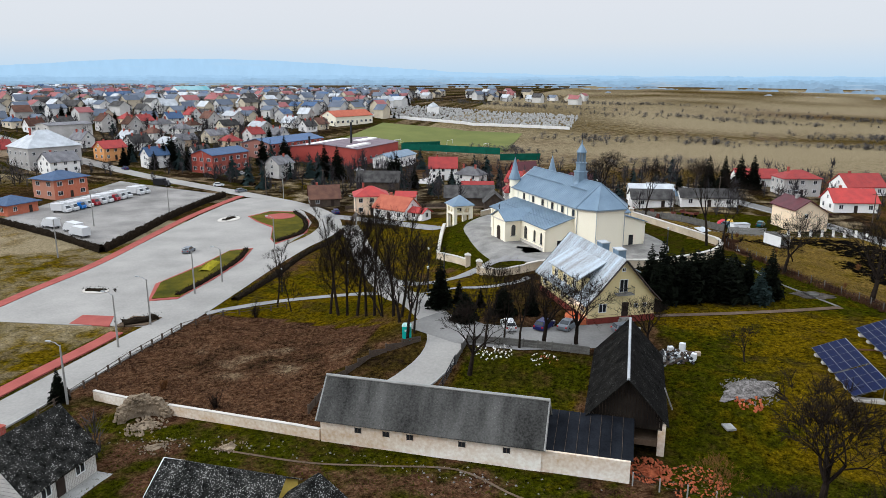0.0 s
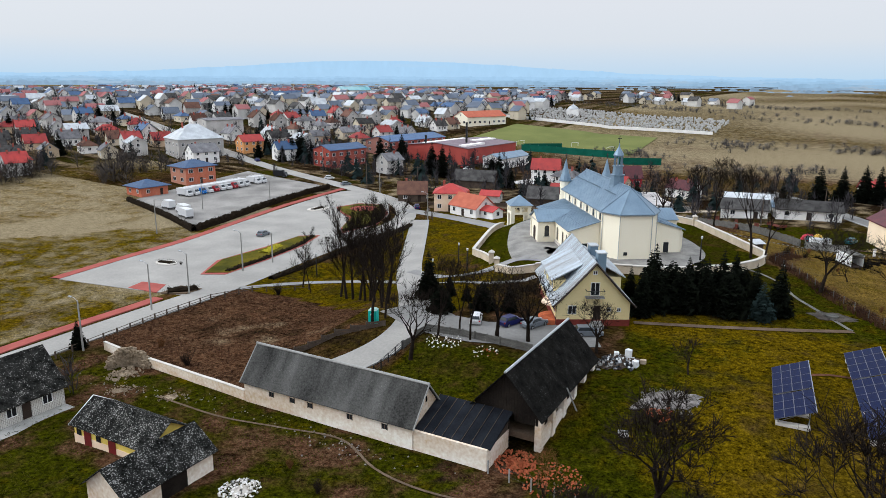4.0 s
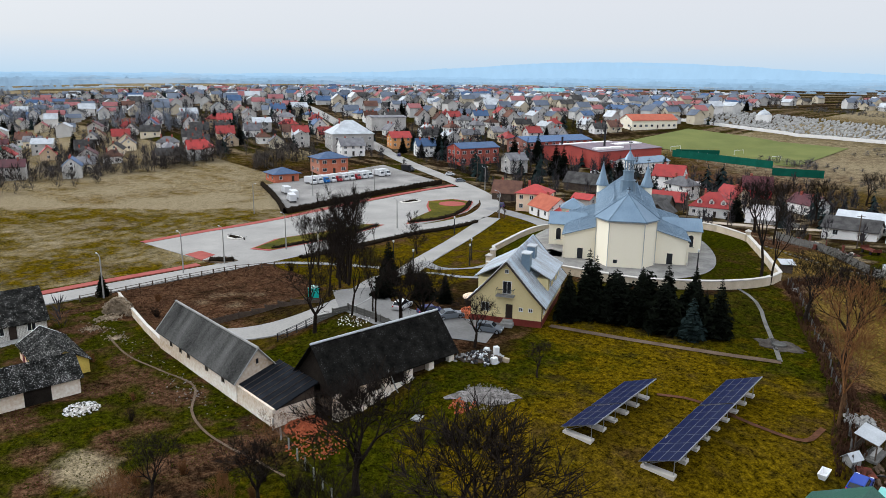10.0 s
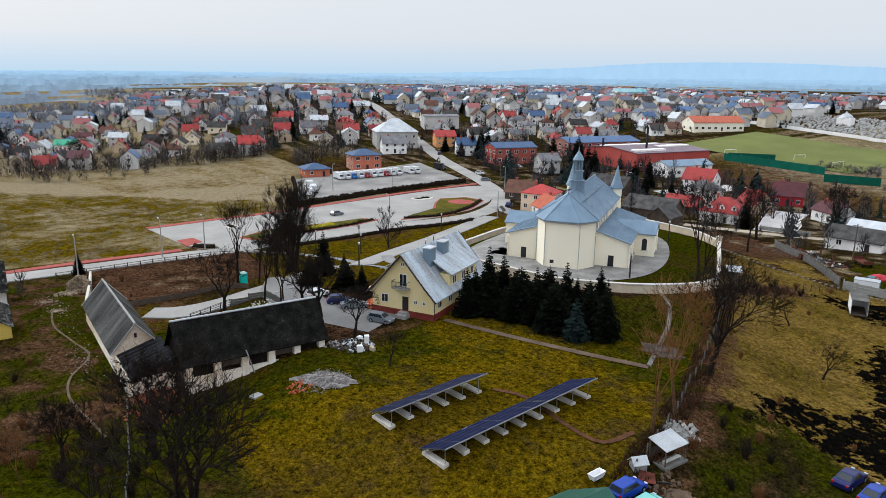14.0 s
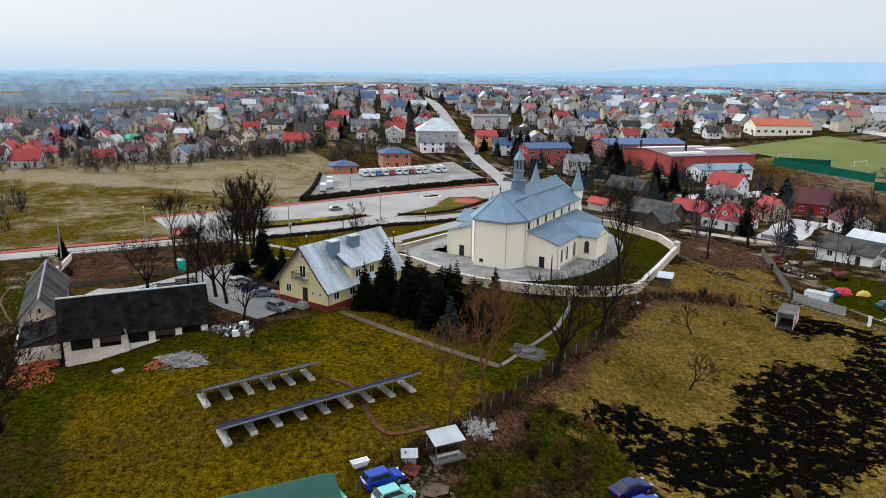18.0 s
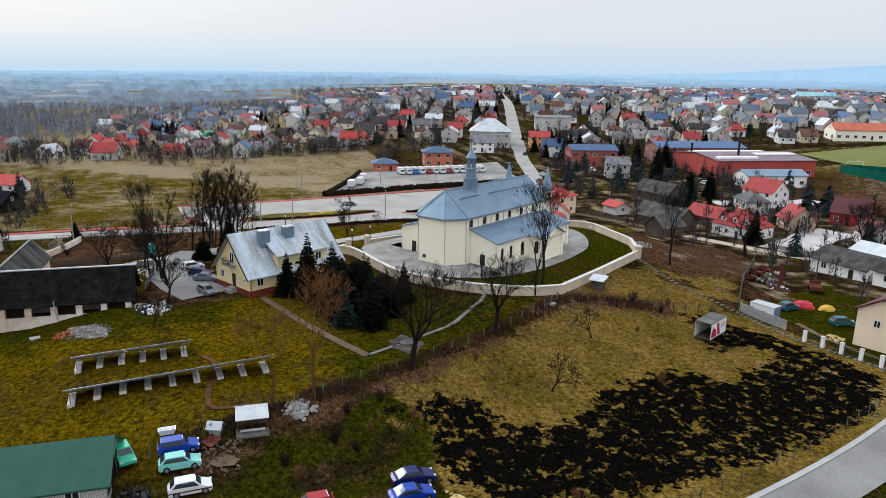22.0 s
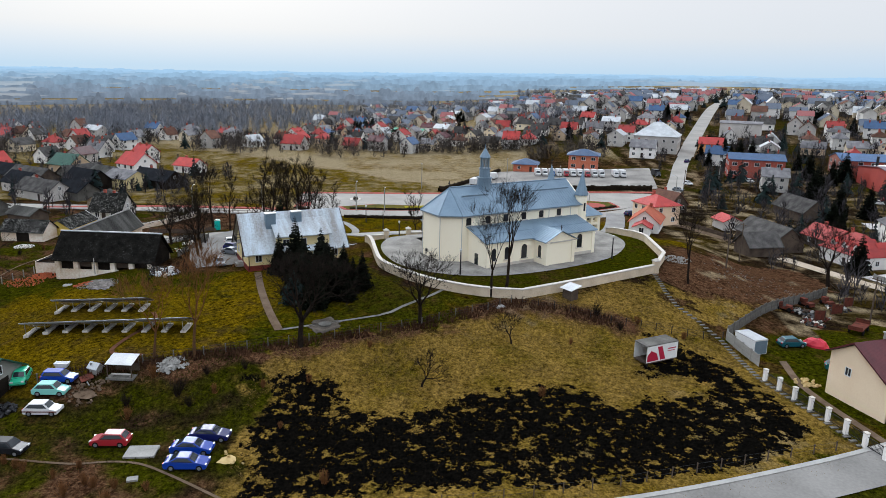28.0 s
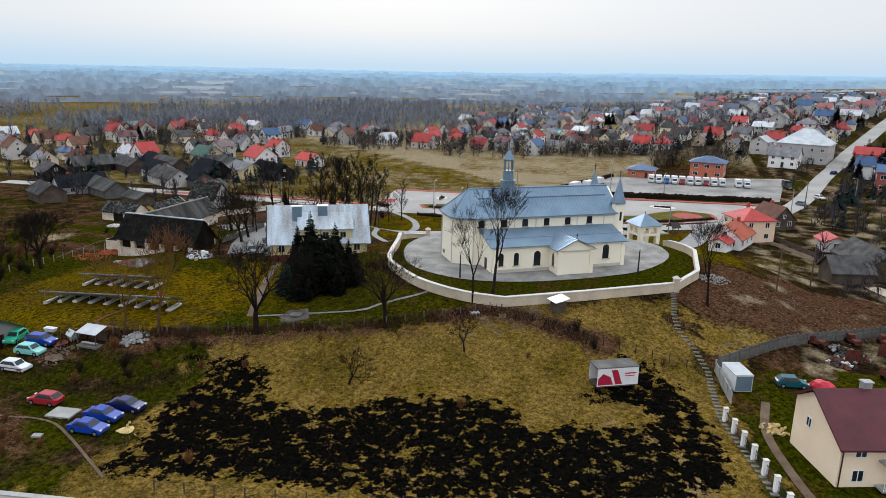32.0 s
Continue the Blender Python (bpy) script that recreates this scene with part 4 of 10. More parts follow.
# ---- windows, houses ----
def window_mesh(w, h):
    """A window at the origin in the xz plane, facing -y: frame and mullion proud, two panes set back, in one shell."""
    f = 0.08
    xs_, zs_ = (-w / 2, -w / 2 + f, -0.035, 0.035, w / 2 - f, w / 2), (0, f, h - f, h)
    bm = bmesh.new()
    g = [[bm.verts.new((x, -0.06, z)) for x in xs_] for z in zs_]
    back = [[bm.verts.new((x, 0.05, z)) for x in xs_] for z in zs_]
    for r in range(3):
        for c in range(5):
            q = (g[r][c], g[r][c + 1], g[r + 1][c + 1], g[r + 1][c])
            if r == 1 and c in (1, 3):
                p = [bm.verts.new((v.co.x, -0.01, v.co.z)) for v in q]
                bm.faces.new(p).material_index = 1
                for k in range(4):
                    bm.faces.new((q[k], q[(k + 1) % 4], p[(k + 1) % 4], p[k]))
            else:
                bm.faces.new(q)
    for c in range(5):
        bm.faces.new((g[0][c + 1], g[0][c], back[0][c], back[0][c + 1]))
        bm.faces.new((g[3][c], g[3][c + 1], back[3][c + 1], back[3][c]))
    for r in range(3):
        bm.faces.new((g[r][0], g[r + 1][0], back[r + 1][0], back[r][0]))
        bm.faces.new((g[r + 1][5], g[r][5], back[r][5], back[r + 1][5]))
    me = bpy.data.meshes.new("window")
    bm.to_mesh(me)
    bm.free()
    me.materials.append(WHITE_PAINT)
    me.materials.append(PANE)
    return me


WIN = {k: window_mesh(*k) for k in ((1.2, 1.3), (0.9, 1.1), (0.6, 0.6), (1.8, 1.4), (1.3, 1.9))}


def door_mesh():
    bm = boxes((-0.5, -0.06, 0, 0.5, 0.05, 2.05))
    box(bm, -0.38, -0.08, 0.15, 0.38, -0.06, 0.9)
    box(bm, -0.38, -0.08, 1.05, 0.38, -0.06, 1.9)
    me = bpy.data.meshes.new("door")
    bm.to_mesh(me)
    bm.free()
    me.materials.append(TRIM_BROWN)
    return me


DOOR = door_mesh()


def gable_roof(L, W, h, rh, over, t=0.18):
    """Two thick slopes with the ridge along x."""
    bm = bmesh.new()
    s = rh / (W / 2)
    for k in (-1, 1):
        ye, ze = k * (W / 2 + over), h - over * s
        v = [bm.verts.new(p) for x in (-L / 2 - over, L / 2 + over) for p in ((x, ye, ze), (x, 0, h + rh), (x, 0, h + rh + t), (x, ye, ze + t))]
        for f in ((0, 1, 2, 3), (7, 6, 5, 4), (0, 4, 5, 1), (2, 6, 7, 3), (3, 7, 4, 0)):
            bm.faces.new([v[i] for i in f])
    bmesh.ops.recalc_face_normals(bm, faces=bm.faces)
    return bm


def hip_roof(L, W, h, rh, over, t=0.15):
    a, b, r = L / 2 + over, W / 2 + over, max(0.05, L / 2 - W / 2)
    v = [(-a, -b, h - t), (a, -b, h - t), (a, b, h - t), (-a, b, h - t), (-a, -b, h), (a, -b, h), (a, b, h), (-a, b, h), (-r, 0, h + rh), (r, 0, h + rh)]
    return quadmesh(v, [(3, 2, 1, 0), (0, 1, 5, 4), (1, 2, 6, 5), (2, 3, 7, 6), (3, 0, 4, 7), (4, 5, 9, 8), (6, 7, 8, 9), (5, 6, 9), (7, 4, 8)])


def gable_walls(L, W, h, rh, sink=1.0):
    pts = [(-W / 2, -sink), (W / 2, -sink), (W / 2, h), (0, h + rh - 0.02), (-W / 2, h)]
    v = [(x, y, z) for x in (-L / 2, L / 2) for y, z in pts]
    return quadmesh(v, [(0, 1, 2, 3, 4), (9, 8, 7, 6, 5)] + [(i, (i + 1) % 5, 5 + (i + 1) % 5, 5 + i) for i in range(5)])


def put_windows(ob, L, W, h, storeys, nl, nw, size, gable_win=True, door=True, roof="gable", rh=0.0):
    wm = WIN[size]
    for s in range(storeys):
        z = 0.9 + s * (h / storeys)
        for k, rz in ((-1, 0), (1, 180)):
            for i in range(nl):
                x = L * ((i + 0.5) / nl - 0.5)
                if door and s == 0 and k == -1 and i == nl // 2:
                    piece("door", DOOR, ob, pose(x, k * W / 2, 0, 0, 0, rz))
                else:
                    piece("window", wm, ob, pose(x, k * W / 2, z, 0, 0, rz))
        for k, rz in ((-1, -90), (1, 90)):
            for i in range(nw):
                piece("window", wm, ob, pose(k * L / 2, W * ((i + 0.5) / nw - 0.5), z, 0, 0, rz))
    if gable_win and roof == "gable" and rh > 2.2:
        for k, rz in ((-1, -90), (1, 90)):
            piece("window", WIN[(0.9, 1.1)], ob, pose(k * L / 2, 0, h + 0.35, 0, 0, rz))


def house(name, label, x, y, rot, L, W, h, rh, roof="gable", wall=None, top=None, storeys=1, nl=3, nw=2, over=0.45, chimneys=1, size=(1.2, 1.3), door=True, group="", z=None, category="house"):
    ob = thing(name, x, y, rot, label, category, group, z)
    if roof == "gable":
        part("wall", gable_walls(L, W, h, rh), wall or PLASTER_WHITE, ob)
        part("roof", gable_roof(L, W, h, rh, over), top or TILE_RED, ob)
    else:
        part("wall", boxes((-L / 2, -W / 2, -1.0, L / 2, W / 2, h - 0.1)), wall or PLASTER_WHITE, ob)
        part("roof", hip_roof(L, W, h, rh, over), top or TILE_RED, ob)
    for c in range(chimneys):
        cx = (-0.22 + 0.5 * c) * L
        ch = part("chimney", boxes((cx - 0.3, 0.25, h + rh * 0.4, cx + 0.3, 0.85, h + rh + 0.7), (cx - 0.36, 0.19, h + rh + 0.7, cx + 0.36, 0.91, h + rh + 0.82)), RED_BRICK, ob)
    if nl or nw:
        put_windows(ob, L, W, h, storeys, nl, nw, size, True, door, roof, rh)
    return ob


# ---- church ----
def arch_outline(w, h, n=8):
    r = w / 2
    return [(-r, 0), (r, 0)] + [(r * math.cos(math.pi * k / n), h - r + r * math.sin(math.pi * k / n)) for k in range(n + 1)]


def arch_prism(bm, w, h, y0, y1, mi=0):
    pts = arch_outline(w, h)
    n = len(pts)
    a = [bm.verts.new((x, y0, z)) for x, z in pts]
    b = [bm.verts.new((x, y1, z)) for x, z in pts]
    fs = [bm.faces.new(a), bm.faces.new(b[::-1])] + [bm.faces.new((a[i], b[i], b[(i + 1) % n], a[(i + 1) % n])) for i in range(n)]
    for f in fs:
        f.material_index = mi


def arch_window(w, h, rim=PLASTER_CREAM, bars=True):
    """Arched window facing -y: rim, sill and a dark pane with leaded bars, each a mesh of its own."""
    bm = bmesh.new()
    outer, inner = arch_outline(w + 0.3, h + 0.15), arch_outline(w, h)
    vo = [[bm.verts.new((x, y, z)) for x, z in outer] for y in (-0.10, 0.05)]
    vi = [[bm.verts.new((x, y, z)) for x, z in inner] for y in (-0.10, 0.05)]
    n = len(outer)
    for i in range(n):
        j = (i + 1) % n
        bm.faces.new((vo[0][i], vo[0][j], vi[0][j], vi[0][i]))
        bm.faces.new((vo[0][i], vo[1][i], vo[1][j], vo[0][j]))
        bm.faces.new((vi[0][i], vi[0][j], vi[1][j], vi[1][i]))
    bp = bmesh.new()
    arch_prism(bp, w - 0.004, h - 0.002, -0.02, 0.05)
    bs = boxes((-w / 2 - 0.2, -0.2, -0.12, w / 2 + 0.2, 0.03, 0.0))
    out = []
    for nm, b_, m in (("window", bm, rim), ("pane", bp, PANE), ("sill", bs, CAP)):
        bmesh.ops.recalc_face_normals(b_, faces=b_.faces)
        me = bpy.data.meshes.new(nm)
        b_.to_mesh(me)
        b_.free()
        me.materials.append(m)
        out.append(me)
    return out


def set_window(meshes, parent, m):
    """Rim with its pane and sill below it."""
    w = piece("window", meshes[0], parent, m)
    piece("pane", meshes[1], w, Matrix())
    piece("sill", meshes[2], w, Matrix())


def cross(bm, x, y, z, h):
    box(bm, x - 0.05, y - 0.05, z, x + 0.05, y + 0.05, z + h)
    box(bm, x - 0.05, y - h * 0.27, z + h * 0.58, x + 0.05, y + h * 0.27, z + h * 0.67)


def build_church():
    ch = thing("church", -21.1, 158.9, -55.16, "large cream plastered church with blue-grey sheet metal roofs and slim turrets", "church", z=3.7)
    apse = [(0, -5.2), (28, -5.2), (31.2, -3.0), (31.2, 3.0), (28, 5.2), (0, 5.2)]
    part("nave_wall", prism(apse, -4.0, 8.6), PLASTER_CREAM, ch)
    grown = [(-0.5, -5.75), (28.2, -5.75), (31.8, -3.25), (31.8, 3.25), (28.2, 5.75), (-0.5, 5.75)]
    part("cornice", prism([(-0.25, -5.45), (28.1, -5.45), (31.5, -3.1), (31.5, 3.1), (28.1, 5.45), (-0.25, 5.45)], 8.15, 8.6), CAP, ch, "pale moulded cornice")
    rz, ez = 12.9, 8.62
    ridge = [(0.3, 0, rz), (27.5, 0, rz)]
    v = [(x, y, ez) for x, y in grown] + [(x, y, ez - 0.18) for x, y in grown] + ridge + [(-0.5, 0, rz)]
    nave_roof = part("nave_roof", quadmesh(v, [(0, 1, 13, 14), (5, 14, 13, 4), (1, 2, 13), (2, 3, 13), (3, 4, 13), (0, 6, 7, 1), (1, 7, 8, 2), (2, 8, 9, 3), (3, 9, 10, 4), (4, 10, 11, 5), (0, 14, 5, 11, 6), (6, 11, 10, 9, 8, 7)]), TIN_BLUE, ch)
    # standing seams
    bm = bmesh.new()
    s = (rz - ez) / 5.75
    for k in range(1, 47):
        x = -0.5 + k * 0.61
        for sg in (-1, 1):
            tube(bm, [(x, sg * 5.72, ez + 0.03), (x, 0, rz + 0.03)], [0.03, 0.03], 4)
    part("roof_seam", bm, TIN_BLUE, nave_roof)
    bm = bmesh.new()
    tube(bm, [(-0.5, 0, rz + 0.03), (27.6, 0, rz + 0.03)], [0.14, 0.14], 6)
    for x, y in ((28.2, -5.75), (31.8, -3.25), (31.8, 3.25), (28.2, 5.75)):
        tube(bm, [(27.5, 0, rz + 0.03), (x, y, ez + 0.04)], [0.1, 0.1], 5)
    part("ridge_cap", bm, TIN_BLUE, nave_roof)
    part("snow_guard", boxes((20.5, 2.5, rz - 1.5, 26.5, 2.58, rz - 1.2), (20.5, -2.58, rz - 1.5, 26.5, -2.5, rz - 1.2), (1, 2.5, rz - 1.5, 17.5, 2.56, rz - 1.25), (1, -2.56, rz - 1.5, 17.5, -2.5, rz - 1.25)), TIN_BLUE, nave_roof)
    # aisles with lean-to roofs
    for sg in (-1, 1):
        u0, u1 = 1.2, 26.6
        y0, y1 = sg * 5.2, sg * 11.0
        part("aisle_wall", quadmesh([(u0, y0, -4), (u1, y0, -4), (u1, y1, -4), (u0, y1, -4), (u0, y0, 6.4), (u1, y0, 6.4), (u1, y1, 4.75), (u0, y1, 4.75)],
                                    [(0, 1, 2, 3), (4, 7, 6, 5), (0, 4, 5, 1), (1, 5, 6, 2), (2, 6, 7, 3), (3, 7, 4, 0)]), PLASTER_CREAM, ch)
        e = 0.45
        ar = part("aisle_roof", quadmesh([(u0 - e, y0, 6.55), (u1 + e, y0, 6.55), (u1 + e, y1 + sg * e, 4.72), (u0 - e, y1 + sg * e, 4.72), (u0 - e, y0, 6.42), (u1 + e, y0, 6.42), (u1 + e, y1 + sg * e, 4.56), (u0 - e, y1 + sg * e, 4.56)],
                                         [(0, 1, 2, 3), (7, 6, 5, 4), (0, 4, 5, 1), (1, 5, 6, 2), (2, 6, 7, 3), (3, 7, 4, 0)]), TIN_BLUE, ch)
        bm = bmesh.new()
        for k in range(1, 42):
            x = u0 - e + k * 0.62
            tube(bm, [(x, y0, 6.58), (x, y1 + sg * e, 4.75)], [0.03, 0.03], 4)
        tube(bm, [(u0 - e, sg * 8.6, 5.6), (u1 + e, sg * 8.6, 5.6)], [0.06, 0.06], 5)
        part("roof_seam", bm, TIN_BLUE, ar)
        part("plinth", boxes((u0 - 0.08, min(y1, y1 + sg * 0.1), -3.5, u1 + 0.08, max(y1, y1 + sg * 0.1), 0.7)), CAP, ch)
        # porch
        p0, p1, yp = 9.4, 16.0, sg * 14.4
        mid = (p0 + p1) / 2
        part("porch_wall", quadmesh([(p0, y1 - sg * 1, -4), (p1, y1 - sg * 1, -4), (p1, yp, -4), (p0, yp, -4), (p0, y1 - sg * 1, 4.5), (p1, y1 - sg * 1, 4.5), (p1, yp, 4.5), (p0, yp, 4.5), (mid, y1 - sg * 1, 6.1), (mid, yp, 6.1)],
                                    [(0, 1, 2, 3), (0, 4, 7, 3), (1, 2, 6, 5), (3, 2, 6, 9, 7), (0, 1, 5, 8, 4), (4, 8, 9, 7), (5, 6, 9, 8)]), PLASTER_CREAM, ch)
        yo = yp + sg * 0.4
        yi = sg * 7.2
        pr = part("porch_roof", quadmesh([(p0 - 0.5, yi, 4.36), (mid, yi, 6.2), (p1 + 0.5, yi, 4.36), (p0 - 0.5, yo, 4.36), (mid, yo, 6.2), (p1 + 0.5, yo, 4.36),
                                          (p0 - 0.5, yi, 4.5), (mid, yi, 6.35), (p1 + 0.5, yi, 4.5), (p0 - 0.5, yo, 4.5), (mid, yo, 6.35), (p1 + 0.5, yo, 4.5)],
                                         [(6, 7, 10, 9), (7, 8, 11, 10), (3, 4, 1, 0), (4, 5, 2, 1), (0, 6, 9, 3), (2, 5, 11, 8), (3, 9, 10, 4), (4, 10, 11, 5), (0, 1, 7, 6), (1, 2, 8, 7)]), TIN_BLUE, ch)
        bm = bmesh.new()
        for k in range(1, 12):
            y = yi + (yo - yi) * k / 12
            for xe in (p0 - 0.5, p1 + 0.5):
                tube(bm, [(xe, y, 4.53), (mid, y, 6.38)], [0.03, 0.03], 4)
        part("roof_seam", bm, TIN_BLUE, pr)
        bm = bmesh.new()
        cross(bm, mid, yp, 6.3, 1.0)
        part("cross", bm, DARK_STEEL, ch)
        part("pediment_cornice", boxes((p0 - 0.2, yp - 0.12, 4.15, p1 + 0.2, yp + 0.12, 4.38)), CAP, ch)
        for x in (p0 + 0.3, p1 - 0.3, u0 + 0.35, u1 - 0.35):
            yy = yp if x in (p0 + 0.3, p1 - 0.3) else y1
            bm = boxes((x - 0.35, yy - 0.18, -3.5, x + 0.35, yy + 0.18, 4.0), (x - 0.42, yy - 0.24, 4.0, x + 0.42, yy + 0.24, 4.2))
            part("pilaster", bm, PLASTER_CREAM, ch)
        small, tall, wide = arch_window(0.95, 2.3), arch_window(1.3, 2.6), arch_window(1.15, 1.6)
        rzw = 0 if sg < 0 else 180
        for x, me, z in ((25.0, small, 1.3), (22.2, small, 1.3), (18.3, tall, 1.1), (5.0, tall, 1.6)):
            set_window(me, ch, pose(x, y1, z, 0, 0, rzw))
        for x in (26.6, 22.4, 18.3, 14.1, 9.9, 5.5):
            set_window(wide, ch, pose(x, y0, 6.75, 0, 0, rzw))
        set_window(small, ch, pose(p1, sg * 12.7, 1.3, 0, 0, 90))
        set_window(small, ch, pose(p0, sg * 12.7, 1.3, 0, 0, -90))
        bm = bmesh.new()
        arch_prism(bm, 1.5, 2.9, -0.12, 0.05)
        me = bpy.data.meshes.new("door")
        bm.to_mesh(me)
        bm.free()
        me.materials.append(TRIM_BROWN)
        if sg < 0:
            piece("door", me, ch, pose(mid, yp, 0.1, 0, 0, 0))
        part("doorway", boxes((u1 - 0.05, sg * 8.0 - 0.5, 0.2, u1 + 0.06, sg * 8.0 + 0.5, 2.2)), PANE, ch, "dark side door")
        for x in (2.5, 8.0, 16.2, 20.3, 24.4):
            bm = bmesh.new()
            tube(bm, [(x, y0 + sg * 0.08, 6.6), (x, y0 + sg * 0.08, 8.5)], [0.06, 0.06], 5)
            part("downpipe", bm, TIN_GREY, ch)
    # facade turrets
    for sg in (-1, 1):
        bm = bmesh.new()
        tube(bm, [(-0.6, sg * 4.7, -4), (-0.6, sg * 4.7, 5.3), (-0.6, sg * 4.7, 5.4), (-0.6, sg * 4.7, 10.3)], [1.3, 1.3, 1.15, 1.15], 20)
        tower = part("turret", bm, PLASTER_CREAM, ch)
        bm = bmesh.new()
        tube(bm, [(-0.6, sg * 4.7, 10.3), (-0.6, sg * 4.7, 10.5), (-0.6, sg * 4.7, 12.2), (-0.6, sg * 4.7, 15.2)], [1.4, 1.38, 0.78, 0.05], 12)
        part("turret_spire", bm, TIN_BLUE, tower)
        bm = bmesh.new()
        cross(bm, -0.6, sg * 4.7, 15.2, 1.3)
        part("cross", bm, DARK_STEEL, tower)
        part("slit_window", boxes((-0.8, sg * 5.86 - 0.04, 7.2, -0.4, sg * 5.86 + 0.04, 8.8)), PANE, tower)
    part("facade_gable", quadmesh([(-0.35, -4.9, 8), (-0.35, 4.9, 8), (-0.35, 4.9, 9.2), (-0.35, 0, 12.7), (-0.35, -4.9, 9.2), (-0.9, -4.9, 8), (-0.9, 4.9, 8), (-0.9, 4.9, 9.2), (-0.9, 0, 12.7), (-0.9, -4.9, 9.2)],
                                  [(0, 1, 2, 3, 4), (9, 8, 7, 6, 5), (0, 5, 6, 1), (1, 6, 7, 2), (2, 7, 8, 3), (3, 8, 9, 4), (4, 9, 5, 0)]), PLASTER_CREAM, ch)
    part("facade_wall", boxes((-0.9, -4.9, -4, -0.002, 4.9, 8.0)), PLASTER_CREAM, ch)
    # ridge turret
    bm = bmesh.new()
    tube(bm, [(19.8, 0, 10.4), (19.8, 0, 12.4), (19.8, 0, 14.2)], [2.0, 1.45, 1.3], 8)
    rt = part("ridge_turret", bm, TIN_BLUE, ch, "octagonal sheet metal ridge turret")
    bm = bmesh.new()
    tube(bm, [(19.8, 0, 14.2), (19.8, 0, 14.4), (19.8, 0, 14.41), (19.8, 0, 15.9), (19.8, 0, 15.95), (19.8, 0, 16.15)], [1.48, 1.48, 1.08, 0.96, 1.14, 1.14], 8)
    part("drum", bm, TIN_BLUE, rt)
    for k in range(8):
        a = (k + 0.5) * math.tau / 8
        bm = bmesh.new()
        tube(bm, [(19.8 + 0.76 * math.cos(a), 0.76 * math.sin(a), 16.15), (19.8 + 0.76 * math.cos(a), 0.76 * math.sin(a), 18.0)], [0.12, 0.12], 6)
        part("lantern_column", bm, TIN_BLUE, rt)
    bm = bmesh.new()
    tube(bm, [(19.8, 0, 17.95), (19.8, 0, 18.15), (19.8, 0, 18.75), (19.8, 0, 19.3), (19.8, 0, 19.7), (19.8, 0, 20.6)], [0.98, 1.05, 0.74, 0.4, 0.16, 0.05], 10)
    part("lantern_cap", bm, TIN_BLUE, rt)
    bm = bmesh.new()
    cross(bm, 19.8, 0, 20.4, 1.5)
    part("cross", bm, DARK_STEEL, rt)
    bm = bmesh.new()
    cross(bm, 27.6, 0, 12.9, 1.2)
    part("cross", bm, DARK_STEEL, ch)
    part("cellar_window", boxes((31.15, -2.0, 0.9, 31.26, -1.3, 1.5)), PANE, ch)
    for x, y in ((28.05, 5.3), (28.05, -5.3), (31.3, 3.05), (31.3, -3.05)):
        bm = bmesh.new()
        tube(bm, [(x, y, 0), (x, y, 8.4)], [0.07, 0.07], 5)
        part("downpipe", bm, TIN_GREY, ch)


build_church()


def build_bell_gate():
    b = thing("bell_gate", -40.4, 166.6, -55, "square cream bell tower with arches and blue-grey pyramid roof", "bell tower", z=1.4)
    w = 2.5
    bm = bmesh.new()
    for sx in (-1, 1):
        for sy in (-1, 1):
            box(bm, sx * w - (0.9 if sx > 0 else 0), sy * w - (0.9 if sy > 0 else 0), -1.5, sx * w + (0.9 if sx < 0 else 0), sy * w + (0.9 if sy < 0 else 0), 4.3)
    part("corner_pier", bm, PLASTER_CREAM, b)
    part("tower_wall", boxes((-w + 0.02, -w + 0.02, 2.2, w - 0.02, w - 0.02, 2.75), (-w - 0.06, -w - 0.06, 3.95, w + 0.06, w + 0.06, 4.45), (-0.3, -w + 0.03, 2.75, 0.3, -w + 0.7, 3.95), (-0.3, w - 0.7, 2.75, 0.3, w - 0.03, 3.95), (-w + 0.03, -0.3, 2.75, -w + 0.7, 0.3, 3.95), (w - 0.7, -0.3, 2.75, w - 0.03, 0.3, 3.95)), PLASTER_CREAM, b)
    part("cornice", boxes((-w - 0.2, -w - 0.2, 4.3, w + 0.2, w + 0.2, 4.5)), CAP, b)
    part("roof", quadmesh([(-w - 0.5, -w - 0.5, 4.5), (w + 0.5, -w - 0.5, 4.5), (w + 0.5, w + 0.5, 4.5), (-w - 0.5, w + 0.5, 4.5), (0, 0, 6.8)], [(3, 2, 1, 0), (0, 1, 4), (1, 2, 4), (2, 3, 4), (3, 0, 4)]), TIN_BLUE, b)
    bm = bmesh.new()
    tube(bm, [(0, 0, 6.6), (0, 0, 7.2)], [0.12, 0.03], 6)
    part("finial", bm, DARK_STEEL, b)
    for x in (-0.95, 0.95):
        bm = bmesh.new()
        tube(bm, [(x, 0, 2.95), (x, 0, 3.1), (x, 0, 3.5), (x, 0, 3.75)], [0.4, 0.34, 0.22, 0.08], 10)
        part("bell", bm, DARK_STEEL, b)


build_bell_gate()


